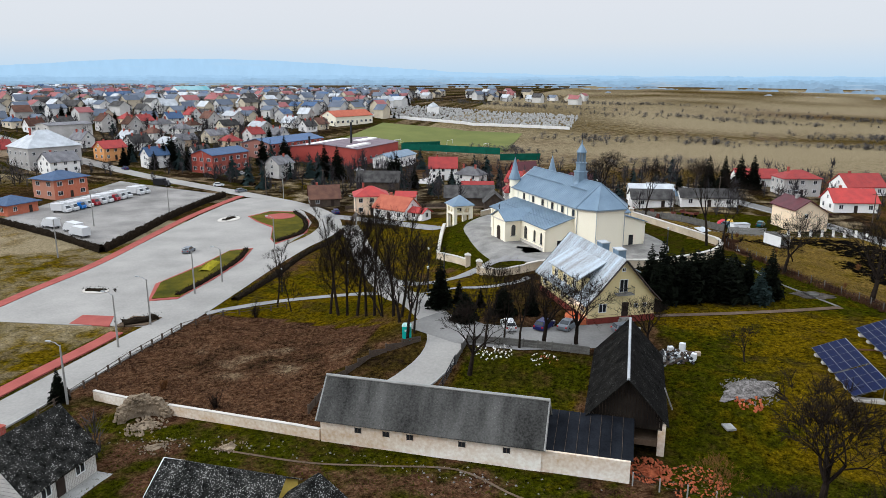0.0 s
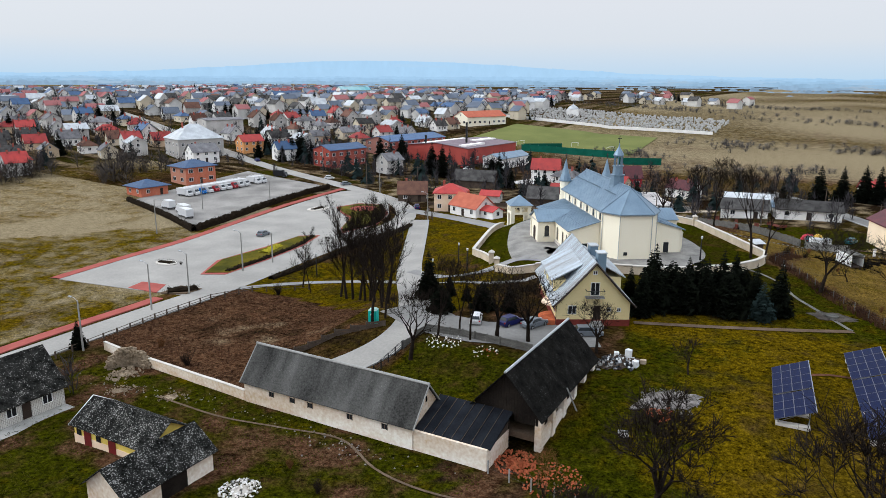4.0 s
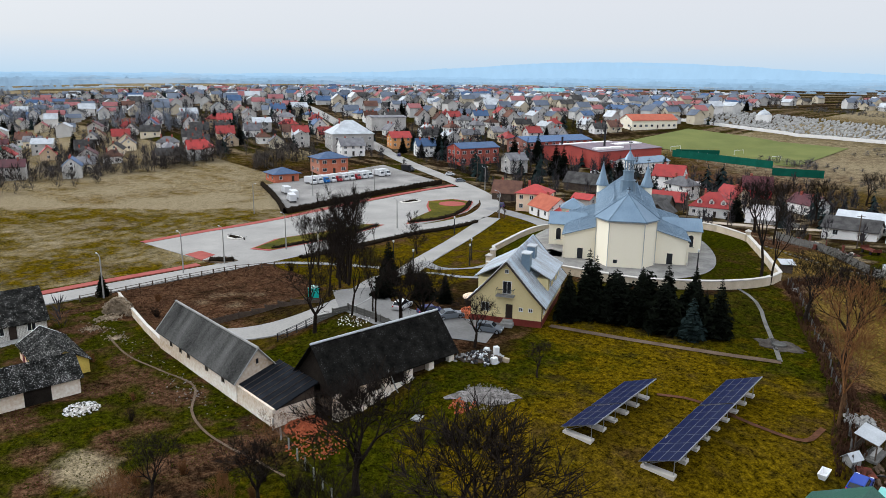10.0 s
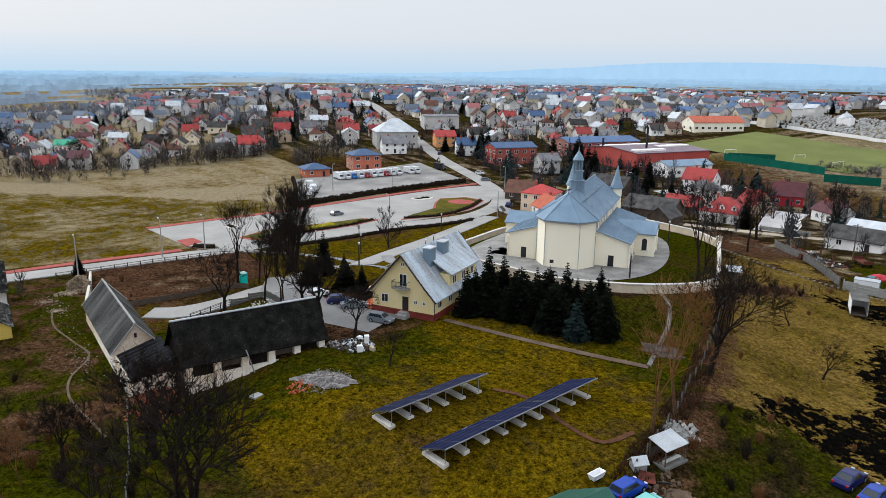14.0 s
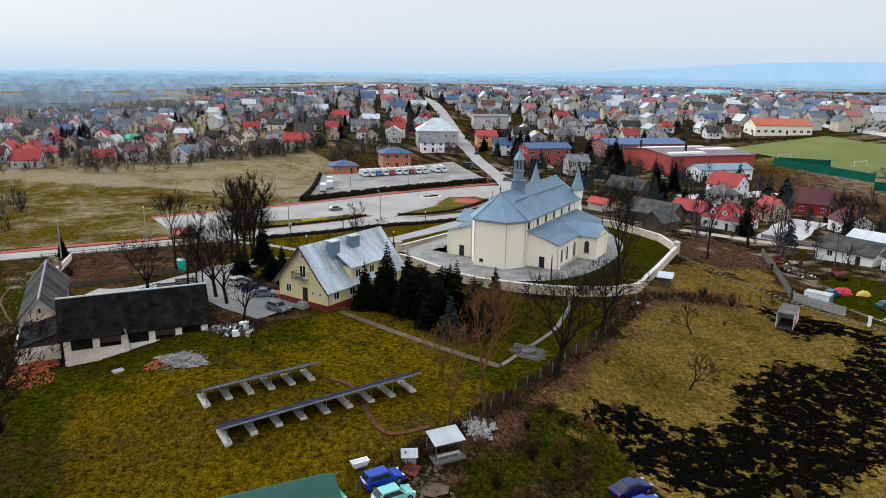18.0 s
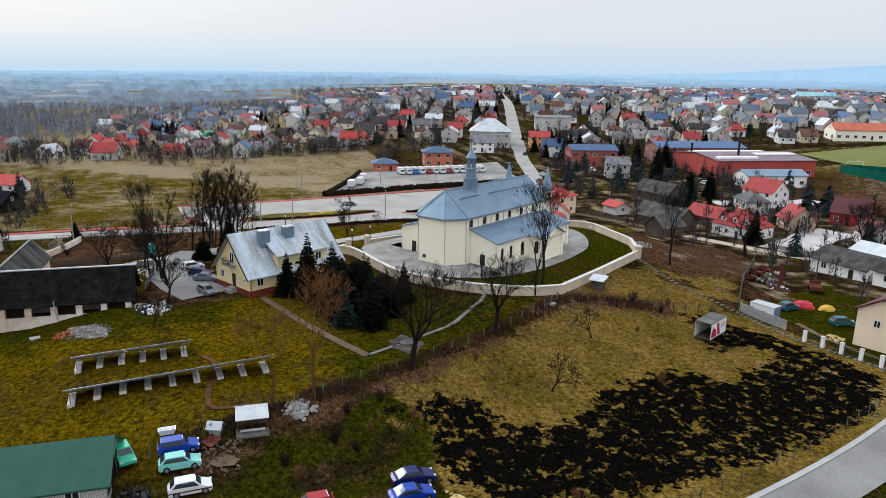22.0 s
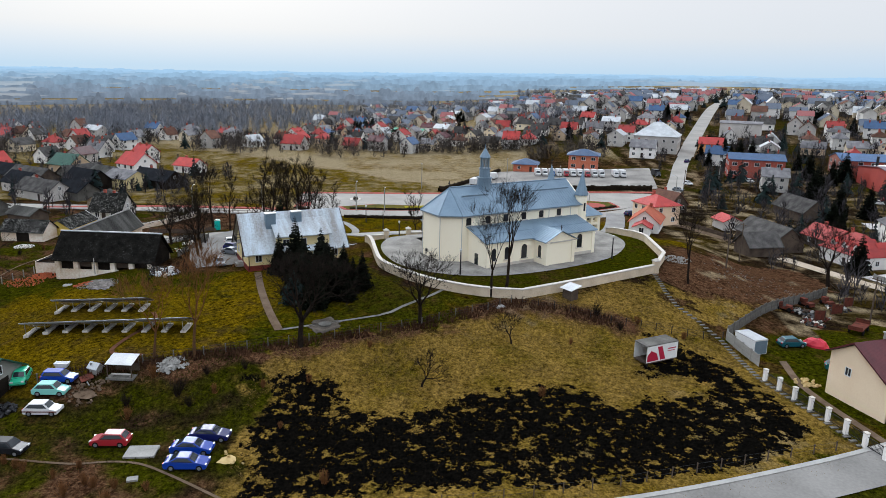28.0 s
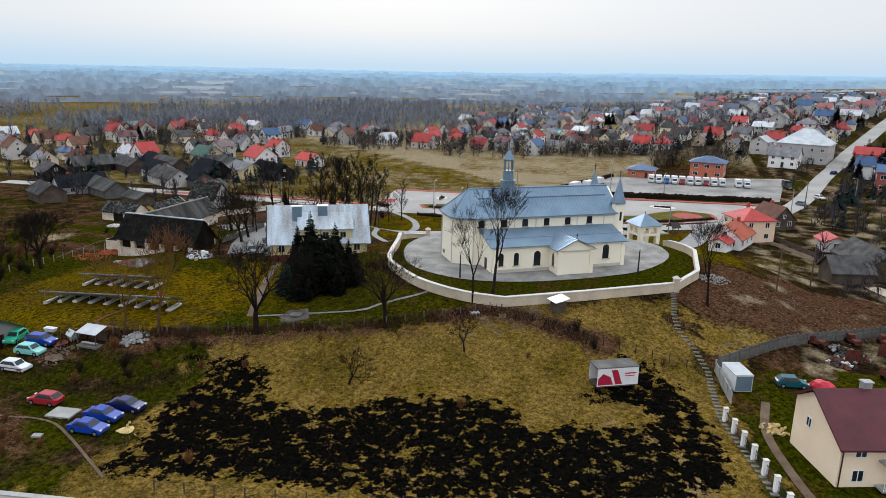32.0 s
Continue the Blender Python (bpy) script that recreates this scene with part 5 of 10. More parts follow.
# ---- rectory ----
def build_rectory():
    r = thing("rectory", -4.5, 106.7, 119.3, "pale yellow rectory with weathered sheet metal bell-cast roof and oxblood plinth", "house", z=2.3)
    L, W = 17.8, 10.3
    prof = [(-W / 2, 3.2), (-3.9, 4.7), (0, 9.0), (3.9, 4.7), (W / 2, 3.2)]
    pts = [(-W / 2, -2.0)] + prof + [(W / 2, -2.0)]
    n = len(pts)
    v = [(x, y, z) for x in (-L / 2, L / 2) for y, z in pts]
    part("wall", quadmesh(v, [tuple(range(n)), tuple(range(2 * n - 1, n - 1, -1))] + [(i, (i + 1) % n, n + (i + 1) % n, n + i) for i in range(n)]), PLASTER_YELLOW, r)
    part("plinth", boxes((-L / 2 - 0.06, -W / 2 - 0.06, -2.0, L / 2 + 0.06, W / 2 + 0.06, 0.75)), PLINTH_RED, r)
    outer = [(-5.85, 2.75), (-3.9, 4.75), (0, 9.1), (3.9, 4.75), (5.85, 2.75)]
    bm = bmesh.new()
    rows = []
    for x in (-L / 2 - 0.7, L / 2 + 0.7):
        rows.append([bm.verts.new((x, y, z + 0.12)) for y, z in outer] + [bm.verts.new((x, y, z - 0.06)) for y, z in outer[::-1]])
    k = len(rows[0])
    for i in range(k):
        bm.faces.new((rows[0][i], rows[0][(i + 1) % k], rows[1][(i + 1) % k], rows[1][i]))
    for i in range(4):
        bm.faces.new((rows[0][i], rows[0][i + 1], rows[0][k - 2 - i], rows[0][k - 1 - i]))
        bm.faces.new((rows[1][i], rows[1][k - 1 - i], rows[1][k - 2 - i], rows[1][i + 1]))
    bmesh.ops.recalc_face_normals(bm, faces=bm.faces)
    roof = part("roof", bm, TIN_OLD, r)
    bm = bmesh.new()
    for i in range(30):
        x = -L / 2 - 0.5 + i * (L + 1.0) / 29
        for sg in (-1, 1):
            tube(bm, [(x, sg * 5.83, 2.9), (x, sg * 3.9, 4.9), (x, 0, 9.25)], [0.03] * 3, 4)
    part("roof_seam", bm, TIN_OLD, roof)
    for x in (-L / 2 - 0.72, L / 2 + 0.72):
        for sg in (-1, 1):
            bm = bmesh.new()
            tube(bm, [(x, sg * 5.85, 2.75), (x, sg * 3.9, 4.72), (x, 0, 9.08)], [0.14] * 3, 4)
            part("bargeboard", bm, TRIM_BROWN, roof)
    # long shed dormers
    for sg, x0, x1 in ((-1, -3.6, 6.0), (1, -5.5, 4.5)):
        dw = part("dormer_wall", boxes((x0, min(sg * 2.0, sg * 5.05), 3.0, x1, max(sg * 2.0, sg * 5.05), 5.5)), PLASTER_YELLOW, r)
        part("dormer_roof", quadmesh([(x0 - 0.4, sg * 5.6, 5.45), (x1 + 0.4, sg * 5.6, 5.45), (x1 + 0.4, sg * 1.2, 7.85), (x0 - 0.4, sg * 1.2, 7.85), (x0 - 0.4, sg * 5.6, 5.62), (x1 + 0.4, sg * 5.6, 5.62), (x1 + 0.4, sg * 1.2, 8.02), (x0 - 0.4, sg * 1.2, 8.02)],
                                     [(0, 1, 2, 3), (4, 5, 6, 7), (0, 1, 5, 4), (1, 2, 6, 5), (2, 3, 7, 6), (3, 0, 4, 7)]), TIN_OLD, dw)
        for i in range(3):
            piece("window", WIN[(1.2, 1.3)], dw, pose(x0 + (x1 - x0) * (i + 0.5) / 3, sg * 5.05, 3.75, 0, 0, 0 if sg < 0 else 180))
    for i in range(5):
        for sg in (-1, 1):
            piece("window", WIN[(1.2, 1.3)], r, pose(-7 + i * 3.5, sg * W / 2, 1.3, 0, 0, 0 if sg < 0 else 180))
    # gable facing the yard
    g = -L / 2
    piece("window", WIN[(1.3, 1.9)], r, pose(g, -0.1, 4.3, 0, 0, -90))
    piece("window", WIN[(0.6, 0.6)], r, pose(g, 0.0, 7.3, 0, 0, -90))
    for y in (-3.6, -2.2):
        piece("window", WIN[(0.6, 0.6)], r, pose(g, y, 1.9, 0, 0, -90))
    piece("window", WIN[(1.2, 1.3)], r, pose(g, 3.0, 1.5, 0, 0, -90))
    piece("door", DOOR, r, pose(g, -0.5, 0.75, 0, 0, -90))
    bal = part("balcony", boxes((g - 1.1, -1.3, 4.1, g + 0.05, 1.3, 4.25)), CONCRETE, r)
    bm = boxes((g - 1.08, -1.28, 5.15, g - 1.02, 1.28, 5.22), (g - 1.08, -1.28, 5.15, g, -1.22, 5.22), (g - 1.08, 1.22, 5.15, g, 1.28, 5.22))
    for i in range(19):
        y = -1.25 + i * 2.5 / 18
        box(bm, g - 1.07, y - 0.015, 4.25, g - 1.04, y + 0.015, 5.15)
    part("railing", bm, DARK_STEEL, bal)
    part("step", boxes((g - 1.4, -1.3, -0.9, g - 0.061, 0.5, 0.3), (g - 0.9, -1.1, 0.3, g - 0.061, 0.3, 0.6)), CONCRETE, r)
    for x, y in ((-4.0, -1.8), (0.8, -1.6)):
        c = part("chimney", boxes((x - 0.9, y - 0.6, 6.0, x + 0.9, y + 0.6, 9.3)), TIN_BLUE, r, "chimney clad in blue sheet metal")
        part("chimney_cap", boxes((x - 1.0, y - 0.7, 9.3, x + 1.0, y + 0.7, 9.45)), TIN_GREY, c)
    part("porch_canopy", prism([(-6.5 + 1.9 * math.cos(a * math.pi / 8), 5.15 + 1.9 * math.sin(a * math.pi / 8)) for a in range(9)], 2.5, 2.75), PLASTER_PEACH, r)
    part("porch_step", prism([(-6.5 + 2.2 * math.cos(a * math.pi / 8), 5.2 + 2.2 * math.sin(a * math.pi / 8)) for a in range(9)], -2.0, 0.5), BRICK_BITS, r)
    for y in (-5.2, 5.2):
        for x in (g + 0.2, -g - 0.2):
            bm = bmesh.new()
            tube(bm, [(x, y, 0), (x, y, 3.0)], [0.06, 0.06], 5)
            part("downpipe", bm, DARK_STEEL, r)


build_rectory()


# ---- farm buildings ----
def build_white_barn():
    b = thing("white_barn", -17.9, 63.4, 0.3, "long limewashed barn with a mossy grey corrugated roof", "barn")
    L, W, h, rh = 22.6, 5.6, 2.75, 3.25
    part("wall", gable_walls(L, W, h, rh), LIMEWASH, b)
    roof = part("roof", gable_roof(L, W, h, rh, 0.35, 0.1), ETERNIT, b)
    bm = bmesh.new()
    tube(bm, [(-L / 2 - 0.4, 0, h + rh + 0.12), (L / 2 + 0.4, 0, h + rh + 0.12)], [0.16, 0.16], 6)
    part("ridge_cap", bm, CONCRETE, roof)
    for x in (-L / 2 - 0.36, L / 2 + 0.36):
        bm = bmesh.new()
        for sg in (-1, 1):
            tube(bm, [(x, sg * (W / 2 + 0.38), h - 0.35), (x, 0, h + rh + 0.06)], [0.09, 0.09], 4)
        part("verge_board", bm, CONCRETE, roof)
    for x in (-7.2, -4.2, -1.7, 3.6, 8.0):
        w = part("window", boxes((x - 0.3, -W / 2 - 0.02, 1.45, x + 0.3, -W / 2 + 0.05, 2.0)), PANE, b)
        part("window_frame", boxes((x - 0.36, -W / 2 - 0.05, 1.39, x - 0.3, -W / 2 + 0.04, 2.06), (x + 0.3, -W / 2 - 0.05, 1.39, x + 0.36, -W / 2 + 0.04, 2.06), (x - 0.03, -W / 2 - 0.04, 1.45, x + 0.03, -W / 2, 2.0)), OLD_WOOD, w)
    part("window", boxes((L / 2 - 0.05, -0.15, 4.1, L / 2 + 0.03, 0.15, 4.7)), PANE, b)


def build_lean_to():
    s = thing("lean_to_shed", -2.5, 63.5, 0.3, "low shed with black roofing felt strips behind a white wall", "shed")
    part("front_wall", boxes((-4.1, -2.75, -1, 4.1, -2.45, 2.15)), LIMEWASH, s)
    part("side_wall", quadmesh([(3.9, -2.45, -1), (4.1, -2.45, -1), (4.1, 2.6, -1), (3.9, 2.6, -1), (3.9, -2.45, 2.0), (4.1, -2.45, 2.0), (4.1, 2.6, 2.0), (3.9, 2.6, 2.0)],
                               [(3, 2, 1, 0), (4, 5, 6, 7), (0, 1, 5, 4), (1, 2, 6, 5), (2, 3, 7, 6), (3, 0, 4, 7)]), LIMEWASH, s)
    bm = bmesh.new()
    for k in range(16):
        y = -2.35 + k * 0.31
        box(bm, 3.95, y, 2.0, 4.05, y + 0.29, 2.1 + 1.5 * (y + 2.5) / 5.3)
    part("board_wall", bm, OLD_WOOD, s)
    part("back_wall", boxes((-4.0, 2.45, -1, 4.1, 2.6, 3.4)), BLACK_WOOD, s)
    roof = part("roof", quadmesh([(-4.1, -2.44, 2.15), (4.35, -2.44, 2.15), (4.35, 2.9, 3.75), (-4.1, 2.9, 3.75), (-4.1, -2.44, 2.05), (4.35, -2.44, 2.05), (4.35, 2.9, 3.65), (-4.1, 2.9, 3.65)],
                                 [(0, 1, 2, 3), (7, 6, 5, 4), (0, 4, 5, 1), (1, 5, 6, 2), (2, 6, 7, 3), (3, 7, 4, 0)]), FELT, s)
    for k in range(8):
        x = -4.05 + k * 1.05
        bm = bmesh.new()
        v = [(x, -2.43, 2.16), (x + 1.02, -2.43, 2.16), (x + 1.02, 2.9, 3.77), (x, 2.9, 3.77), (x, -2.43, 2.19), (x + 1.02, -2.43, 2.19), (x + 1.02, 2.9, 3.79), (x, 2.9, 3.79)]
        part("felt_strip", quadmesh(v, [(3, 2, 1, 0), (4, 5, 6, 7), (0, 1, 5, 4), (1, 2, 6, 5), (2, 3, 7, 6), (3, 0, 4, 7)]), FELT, roof)
        part("batten", quadmesh([(x - 0.03, -2.45, 2.18), (x + 0.0, -2.45, 2.18), (x + 0.0, 2.92, 3.78), (x - 0.03, 2.92, 3.78), (x - 0.03, -2.45, 2.26), (x, -2.45, 2.26), (x, 2.92, 3.86), (x - 0.03, 2.92, 3.86)],
                                [(3, 2, 1, 0), (4, 5, 6, 7), (0, 1, 5, 4), (1, 2, 6, 5), (2, 3, 7, 6), (3, 0, 4, 7)]), OLD_WOOD, roof)


def build_black_barn():
    b = thing("black_barn", 1.0, 75.4, 90, "tarred timber barn with white pillars and a blackened steep roof", "barn", z=1.05)
    L, W, h, rh = 17.6, 7.0, 2.6, 3.85
    roof = part("roof", gable_roof(L, W, h, rh, 0.6, 0.12), BLACK_ROOF, b)
    bm = bmesh.new()
    tube(bm, [(-L / 2 - 0.6, 0, h + rh + 0.13), (L / 2 + 0.6, 0, h + rh + 0.13)], [0.15, 0.15], 6)
    part("ridge_cap", bm, TIN_GREY, roof)
    for x in (-L / 2, L / 2):
        k = 24
        for i in range(k):
            bm = bmesh.new()
            y0, y1 = -W / 2 + W * i / k, -W / 2 + W * (i + 0.94) / k
            zt = lambda y: h + rh * (1 - abs(y) / (W / 2)) - 0.1
            if x < 0 and 8 < i < 15:
                base = 2.0
            else:
                base = 0.3 if x > 0 else 1.3
            v = [(x - 0.03, y0, base), (x + 0.03, y0, base), (x + 0.03, y1, base), (x - 0.03, y1, base), (x - 0.03, y0, zt(y0)), (x + 0.03, y0, zt(y0)), (x + 0.03, y1, zt(y1)), (x - 0.03, y1, zt(y1))]
            vs = [bm.verts.new(p) for p in v]
            for f in ((3, 2, 1, 0), (4, 5, 6, 7), (0, 1, 5, 4), (1, 2, 6, 5), (2, 3, 7, 6), (3, 0, 4, 7)):
                bm.faces.new([vs[j] for j in f])
            bmesh.ops.recalc_face_normals(bm, faces=bm.faces)
            part("gable_board", bm, BLACK_WOOD, b)
    for sg in (-1, 1):
        for i in range(6):
            x = -L / 2 + 0.4 + i * (L - 0.8) / 5
            part("pillar", boxes((x - 0.42, sg * W / 2 - 0.35, -1.6, x + 0.42, sg * W / 2 + 0.35, 2.05), (x - 0.2, sg * W / 2 - 0.2, 2.05, x + 0.2, sg * W / 2 + 0.12, h - 0.22)), LIMEWASH, b)
        for i in range(5):
            x0 = -L / 2 + 0.85 + i * (L - 0.8) / 5
            x1 = x0 + (L - 0.8) / 5 - 0.9
            for k in range(12):
                bm = bmesh.new()
                xa = x0 + (x1 - x0) * k / 12
                box(bm, xa, sg * (W / 2 - 0.25) - 0.02, 0.9 if i % 2 else 0.2, xa + (x1 - x0) / 12 * 0.9, sg * (W / 2 - 0.25) + 0.02, 2.3 if i % 3 else 1.9)
                part("wall_board", bm, (BLACK_WOOD, OLD_WOOD)[i % 2], b)
    part("low_wall", boxes((-L / 2, -W / 2 - 0.15, -1.6, L / 2, -W / 2 + 0.15, 0.4), (-L / 2, W / 2 - 0.15, -1.6, L / 2, W / 2 + 0.15, 0.45)), LIMEWASH, b)
    part("tie_beam", boxes((-L / 2, -W / 2 - 0.12, 2.32, L / 2, -W / 2 + 0.12, 2.58), (-L / 2, W / 2 - 0.12, 2.32, L / 2, W / 2 + 0.12, 2.58)), BLACK_WOOD, b)
    part("barn_floor", boxes((-L / 2, -W / 2 + 0.2, -0.5, L / 2, W / 2 - 0.2, 0.12)), DIRT, b)
    bm = bmesh.new()
    tube(bm, [(-1.0, -W / 2 - 1.4, 0), (-1.6, -W / 2 - 0.4, 2.7)], [0.09, 0.08], 5)
    part("leaning_pole", bm, CONCRETE, b)


build_white_barn()
build_lean_to()
build_black_barn()

# cottage of lime blocks
cot = house("block_cottage", "small white block cottage with a blackened half-hipped roof", -52.6, 47.1, 90, 8.2, 7.6, 2.5, 3.9, wall=BLOCKS, top=ETERNIT_Y, nl=2, nw=0, over=0.4, door=False, z=-1.55)
piece("door", DOOR, cot, pose(-0.4, -3.8, 0.1, 0, 0, 0))
part("terrace", boxes((-5.0, -6.2, -0.6, 4.0, -3.85, 0.06)), CONCRETE, cot)
house("cottage_wing", "grey roofed wing of the cottage", -57.5, 44.0, 0, 7, 6, 2.4, 2.8, wall=BLOCKS, top=TILE_GREY, nl=1, nw=1, door=False, z=-1.6)
ys = thing("yellow_shed", -32.5, 48.1, 0, "low yellow shed with red doors and a mossy patched roof", "shed", z=-1.0)
part("wall", gable_walls(11.2, 5.4, 2.35, 1.75), mat("bright yellow limewash", (0.80, 0.62, 0.14), (0.62, 0.45, 0.10), 0.5, 5, 0.9, bump=0.2), ys)
yr = part("roof", gable_roof(11.2, 5.4, 2.35, 1.75, 0.35, 0.1), FLECKED, ys)
bm = bmesh.new()
for sg in (-1, 1):
    tube(bm, [(-5.98, sg * 3.05, 2.12), (-5.98, 0, 4.18)], [0.09, 0.09], 4)
part("verge_board", bm, WHITE_PAINT, yr)
part("wall_base", boxes((-5.65, -2.75, -1, 5.65, -2.7, 1.2)), PLASTER_PEACH, ys, "pink lower wall")
for x in (-3.4, 0.4):
    part("door", boxes((x - 0.55, -2.8, 0, x + 0.55, -2.75, 1.95)), DOOR_RED, ys, "dark red plank door")
for x in (-4.8, -1.7):
    part("window", boxes((x - 0.35, -2.78, 1.2, x + 0.35, -2.74, 1.85)), PANE, ys)
lb = thing("low_barn", -23.7, 43.4, 90, "low weathered barn with a dark mossy roof and open bay", "barn", z=-0.6)
part("wall", gable_walls(9.4, 5.2, 2.4, 2.0), LIMEWASH, lb)
part("roof", gable_roof(9.4, 5.2, 2.4, 2.0, 0.4, 0.1), FLECKED, lb)
# The bay's inner shade is a flat black panel on the solid wall.
part("open_bay", boxes((-1.2, -2.66, 0, 1.6, -2.6, 2.2)), BLACK_WOOD, lb, "black panel for the shade in the open bay")
part("lintel", boxes((-1.4, -2.7, 2.2, 1.8, -2.6, 2.4)), OLD_WOOD, lb)

# ---- boundary walls ----
w1 = structure(part("wall_farm", wallrun(fill([(-61.5, 65.6), (-48, 63.5), (-38, 61.8), (-29.4, 60.8)], 2.5), 0.35, 1.15), LIMEWASH), "stained white farm boundary wall", "wall")
part("wall_coping", wallrun(fill([(-61.5, 65.6), (-48, 63.5), (-38, 61.8), (-29.4, 60.8)], 2.5), 0.42, 1.22, -1.14), CAP, w1)
CH_E = bent([(-17, 119), (-10, 121.3), (-2, 123.2), (4.6, 125.2), (9.8, 129.2), (14.6, 134.4), (17.2, 140), (17.9, 145), (17.5, 148.9)], 2.0)[:-1] + fill([(17.5, 148.9), (10.0, 160.0), (0.5, 173.3)], 2.5)
w2 = structure(part("wall_churchyard", wallrun(CH_E, 0.5, 1.35, 1.5), WALL_STONE), "cream rendered churchyard wall", "wall")
part("wall_coping", wallrun(CH_E, 0.68, 1.5, -1.34), CAP, w2)
CH_N = fill([(0.5, 173.3), (-8, 176.8), (-22.5, 176.6), (-36, 171)], 2.5)
w3 = structure(part("wall_churchyard_north", wallrun(CH_N, 0.5, 1.3, 1.5), WALL_STONE), "cream rendered churchyard wall", "wall")
part("wall_coping", wallrun(CH_N, 0.68, 1.45, -1.29), CAP, w3)
CH_W = fill([(-43.5, 164), (-41.5, 155), (-39, 143), (-37.4, 135.5), (-33, 131), (-29, 126.5)], 2.0)
w4 = structure(part("wall_churchyard_west", wallrun(CH_W, 0.5, 1.2, 1.2), WALL_STONE), "cream rendered churchyard wall beside the lane", "wall")
part("wall_coping", wallrun(CH_W, 0.68, 1.34, -1.19), CAP, w4)
CH_S = fill([(-25.5, 121.3), (-21.5, 118.5), (-17, 119)], 1.5)
w5 = structure(part("wall_churchyard_gate", wallrun(CH_S, 0.5, 1.2, 1.2), WALL_STONE), "cream rendered wall beside the gate", "wall")
part("wall_coping", wallrun(CH_S, 0.68, 1.34, -1.19), CAP, w5)
for x, y in ((-29, 126.5), (-25.8, 122.0), (0.5, 173.3)):
    g = thing("gate_pillar", x, y, 20, "cream gate pillar with a pyramid cap", "gate pillar", "gate pillars")
    part("shaft", boxes((-0.45, -0.45, -1, 0.45, 0.45, 2.1)), WALL_STONE, g)
    part("cap", quadmesh([(-0.6, -0.6, 2.1), (0.6, -0.6, 2.1), (0.6, 0.6, 2.1), (-0.6, 0.6, 2.1), (-0.6, -0.6, 2.2), (0.6, -0.6, 2.2), (0.6, 0.6, 2.2), (-0.6, 0.6, 2.2), (0, 0, 2.65)],
                         [(3, 2, 1, 0), (0, 1, 5, 4), (1, 2, 6, 5), (2, 3, 7, 6), (3, 0, 4, 7), (4, 5, 8), (5, 6, 8), (6, 7, 8), (7, 4, 8)]), CAP, g)


# ---- trees ----
def grow(bm, rs, p, d, length, r, level, kind):
    """One limb as a tapered, crooked tube; returns points along it."""
    segs = 4 if level < 2 else (3 if level == 2 else 2)
    pts, v = [p.copy()], d.normalized()
    for i in range(segs):
        wob = Vector((rs.uniform(-1, 1), rs.uniform(-1, 1), rs.uniform(-0.6, 1))) * (0.10 if level == 0 else 0.24)
        v = (v + wob + Vector((0, 0, kind["lift"] * (0.0 if level == 0 else 0.16)))).normalized()
        pts.append(pts[-1] + v * (length / segs))
    rad = [max(0.009, r * (1 - 0.8 * i / segs)) for i in range(segs + 1)]
    tube(bm, pts, rad, (8, 6, 4, 3)[min(level, 3)], cap=False)
    return pts


def bare_tree(name, seed, height, kind, label, bark=BARK, twig=TWIGS):
    """A leafless tree: trunk, limbs, branches and fine twigs."""
    rs = random.Random(seed)
    ob = new(name)
    tagged(ob, label, "tree")
    bt, bc = bmesh.new(), bmesh.new()
    r0 = height * kind["girth"]
    stems = kind.get("stems", 1)
    for s in range(stems):
        lean = Vector((rs.uniform(-0.12, 0.12) * stems, rs.uniform(-0.12, 0.12) * stems, 1))
        top = height * (0.95 if s == 0 else rs.uniform(0.75, 0.95))
        pts = grow(bt, rs, Vector((rs.uniform(-0.2, 0.2) * (stems - 1), rs.uniform(-0.2, 0.2) * (stems - 1), -0.3)), lean, top, r0 * (1 if stems == 1 else 0.75), 0, kind)
        for i in range(kind["limbs"]):
            f = kind["clear"] + (1 - kind["clear"]) * (i + rs.random()) / kind["limbs"]
            k = min(3, int(f * 4))
            base = pts[k].lerp(pts[k + 1], f * 4 - k)
            a = i * 2.4 + rs.uniform(-0.5, 0.5)
            up = kind["up"] + rs.uniform(-0.2, 0.25)
            d = Vector((math.cos(a), math.sin(a), up))
            ln = height * kind["spread"] * (1.15 - 0.75 * f) * rs.uniform(0.7, 1.15)
            limb = grow(bc, rs, base, d, ln, r0 * 0.27 * (1.1 - 0.8 * f), 1, kind)
            for j in range(kind["branches"]):
                g = 0.25 + 0.75 * (j + rs.random()) / kind["branches"]
                k2 = min(3, int(g * 4))
                b2 = limb[k2].lerp(limb[k2 + 1], g * 4 - k2)
                d2 = (limb[k2 + 1] - limb[k2]).normalized() + Vector((rs.uniform(-1, 1), rs.uniform(-1, 1), rs.uniform(-0.3, 0.9))) * 0.75
                l2 = ln * rs.uniform(0.3, 0.55)
                br = grow(bc, rs, b2, d2, l2, max(0.022, r0 * 0.065), 2, kind)
                for q in range(kind["twigs"]):
                    k3 = rs.randrange(3)
                    b3 = br[k3].lerp(br[k3 + 1], rs.random())
                    d3 = (br[k3 + 1] - br[k3]).normalized() + Vector((rs.uniform(-1, 1), rs.uniform(-1, 1), rs.uniform(-0.5, 0.9))) * 0.8
                    grow(bc, rs, b3, d3, l2 * rs.uniform(0.5, 1.0), 0.013, 3, kind)
    part("trunk", bt, bark, ob)
    part("crown", bc, twig, ob)
    return ob


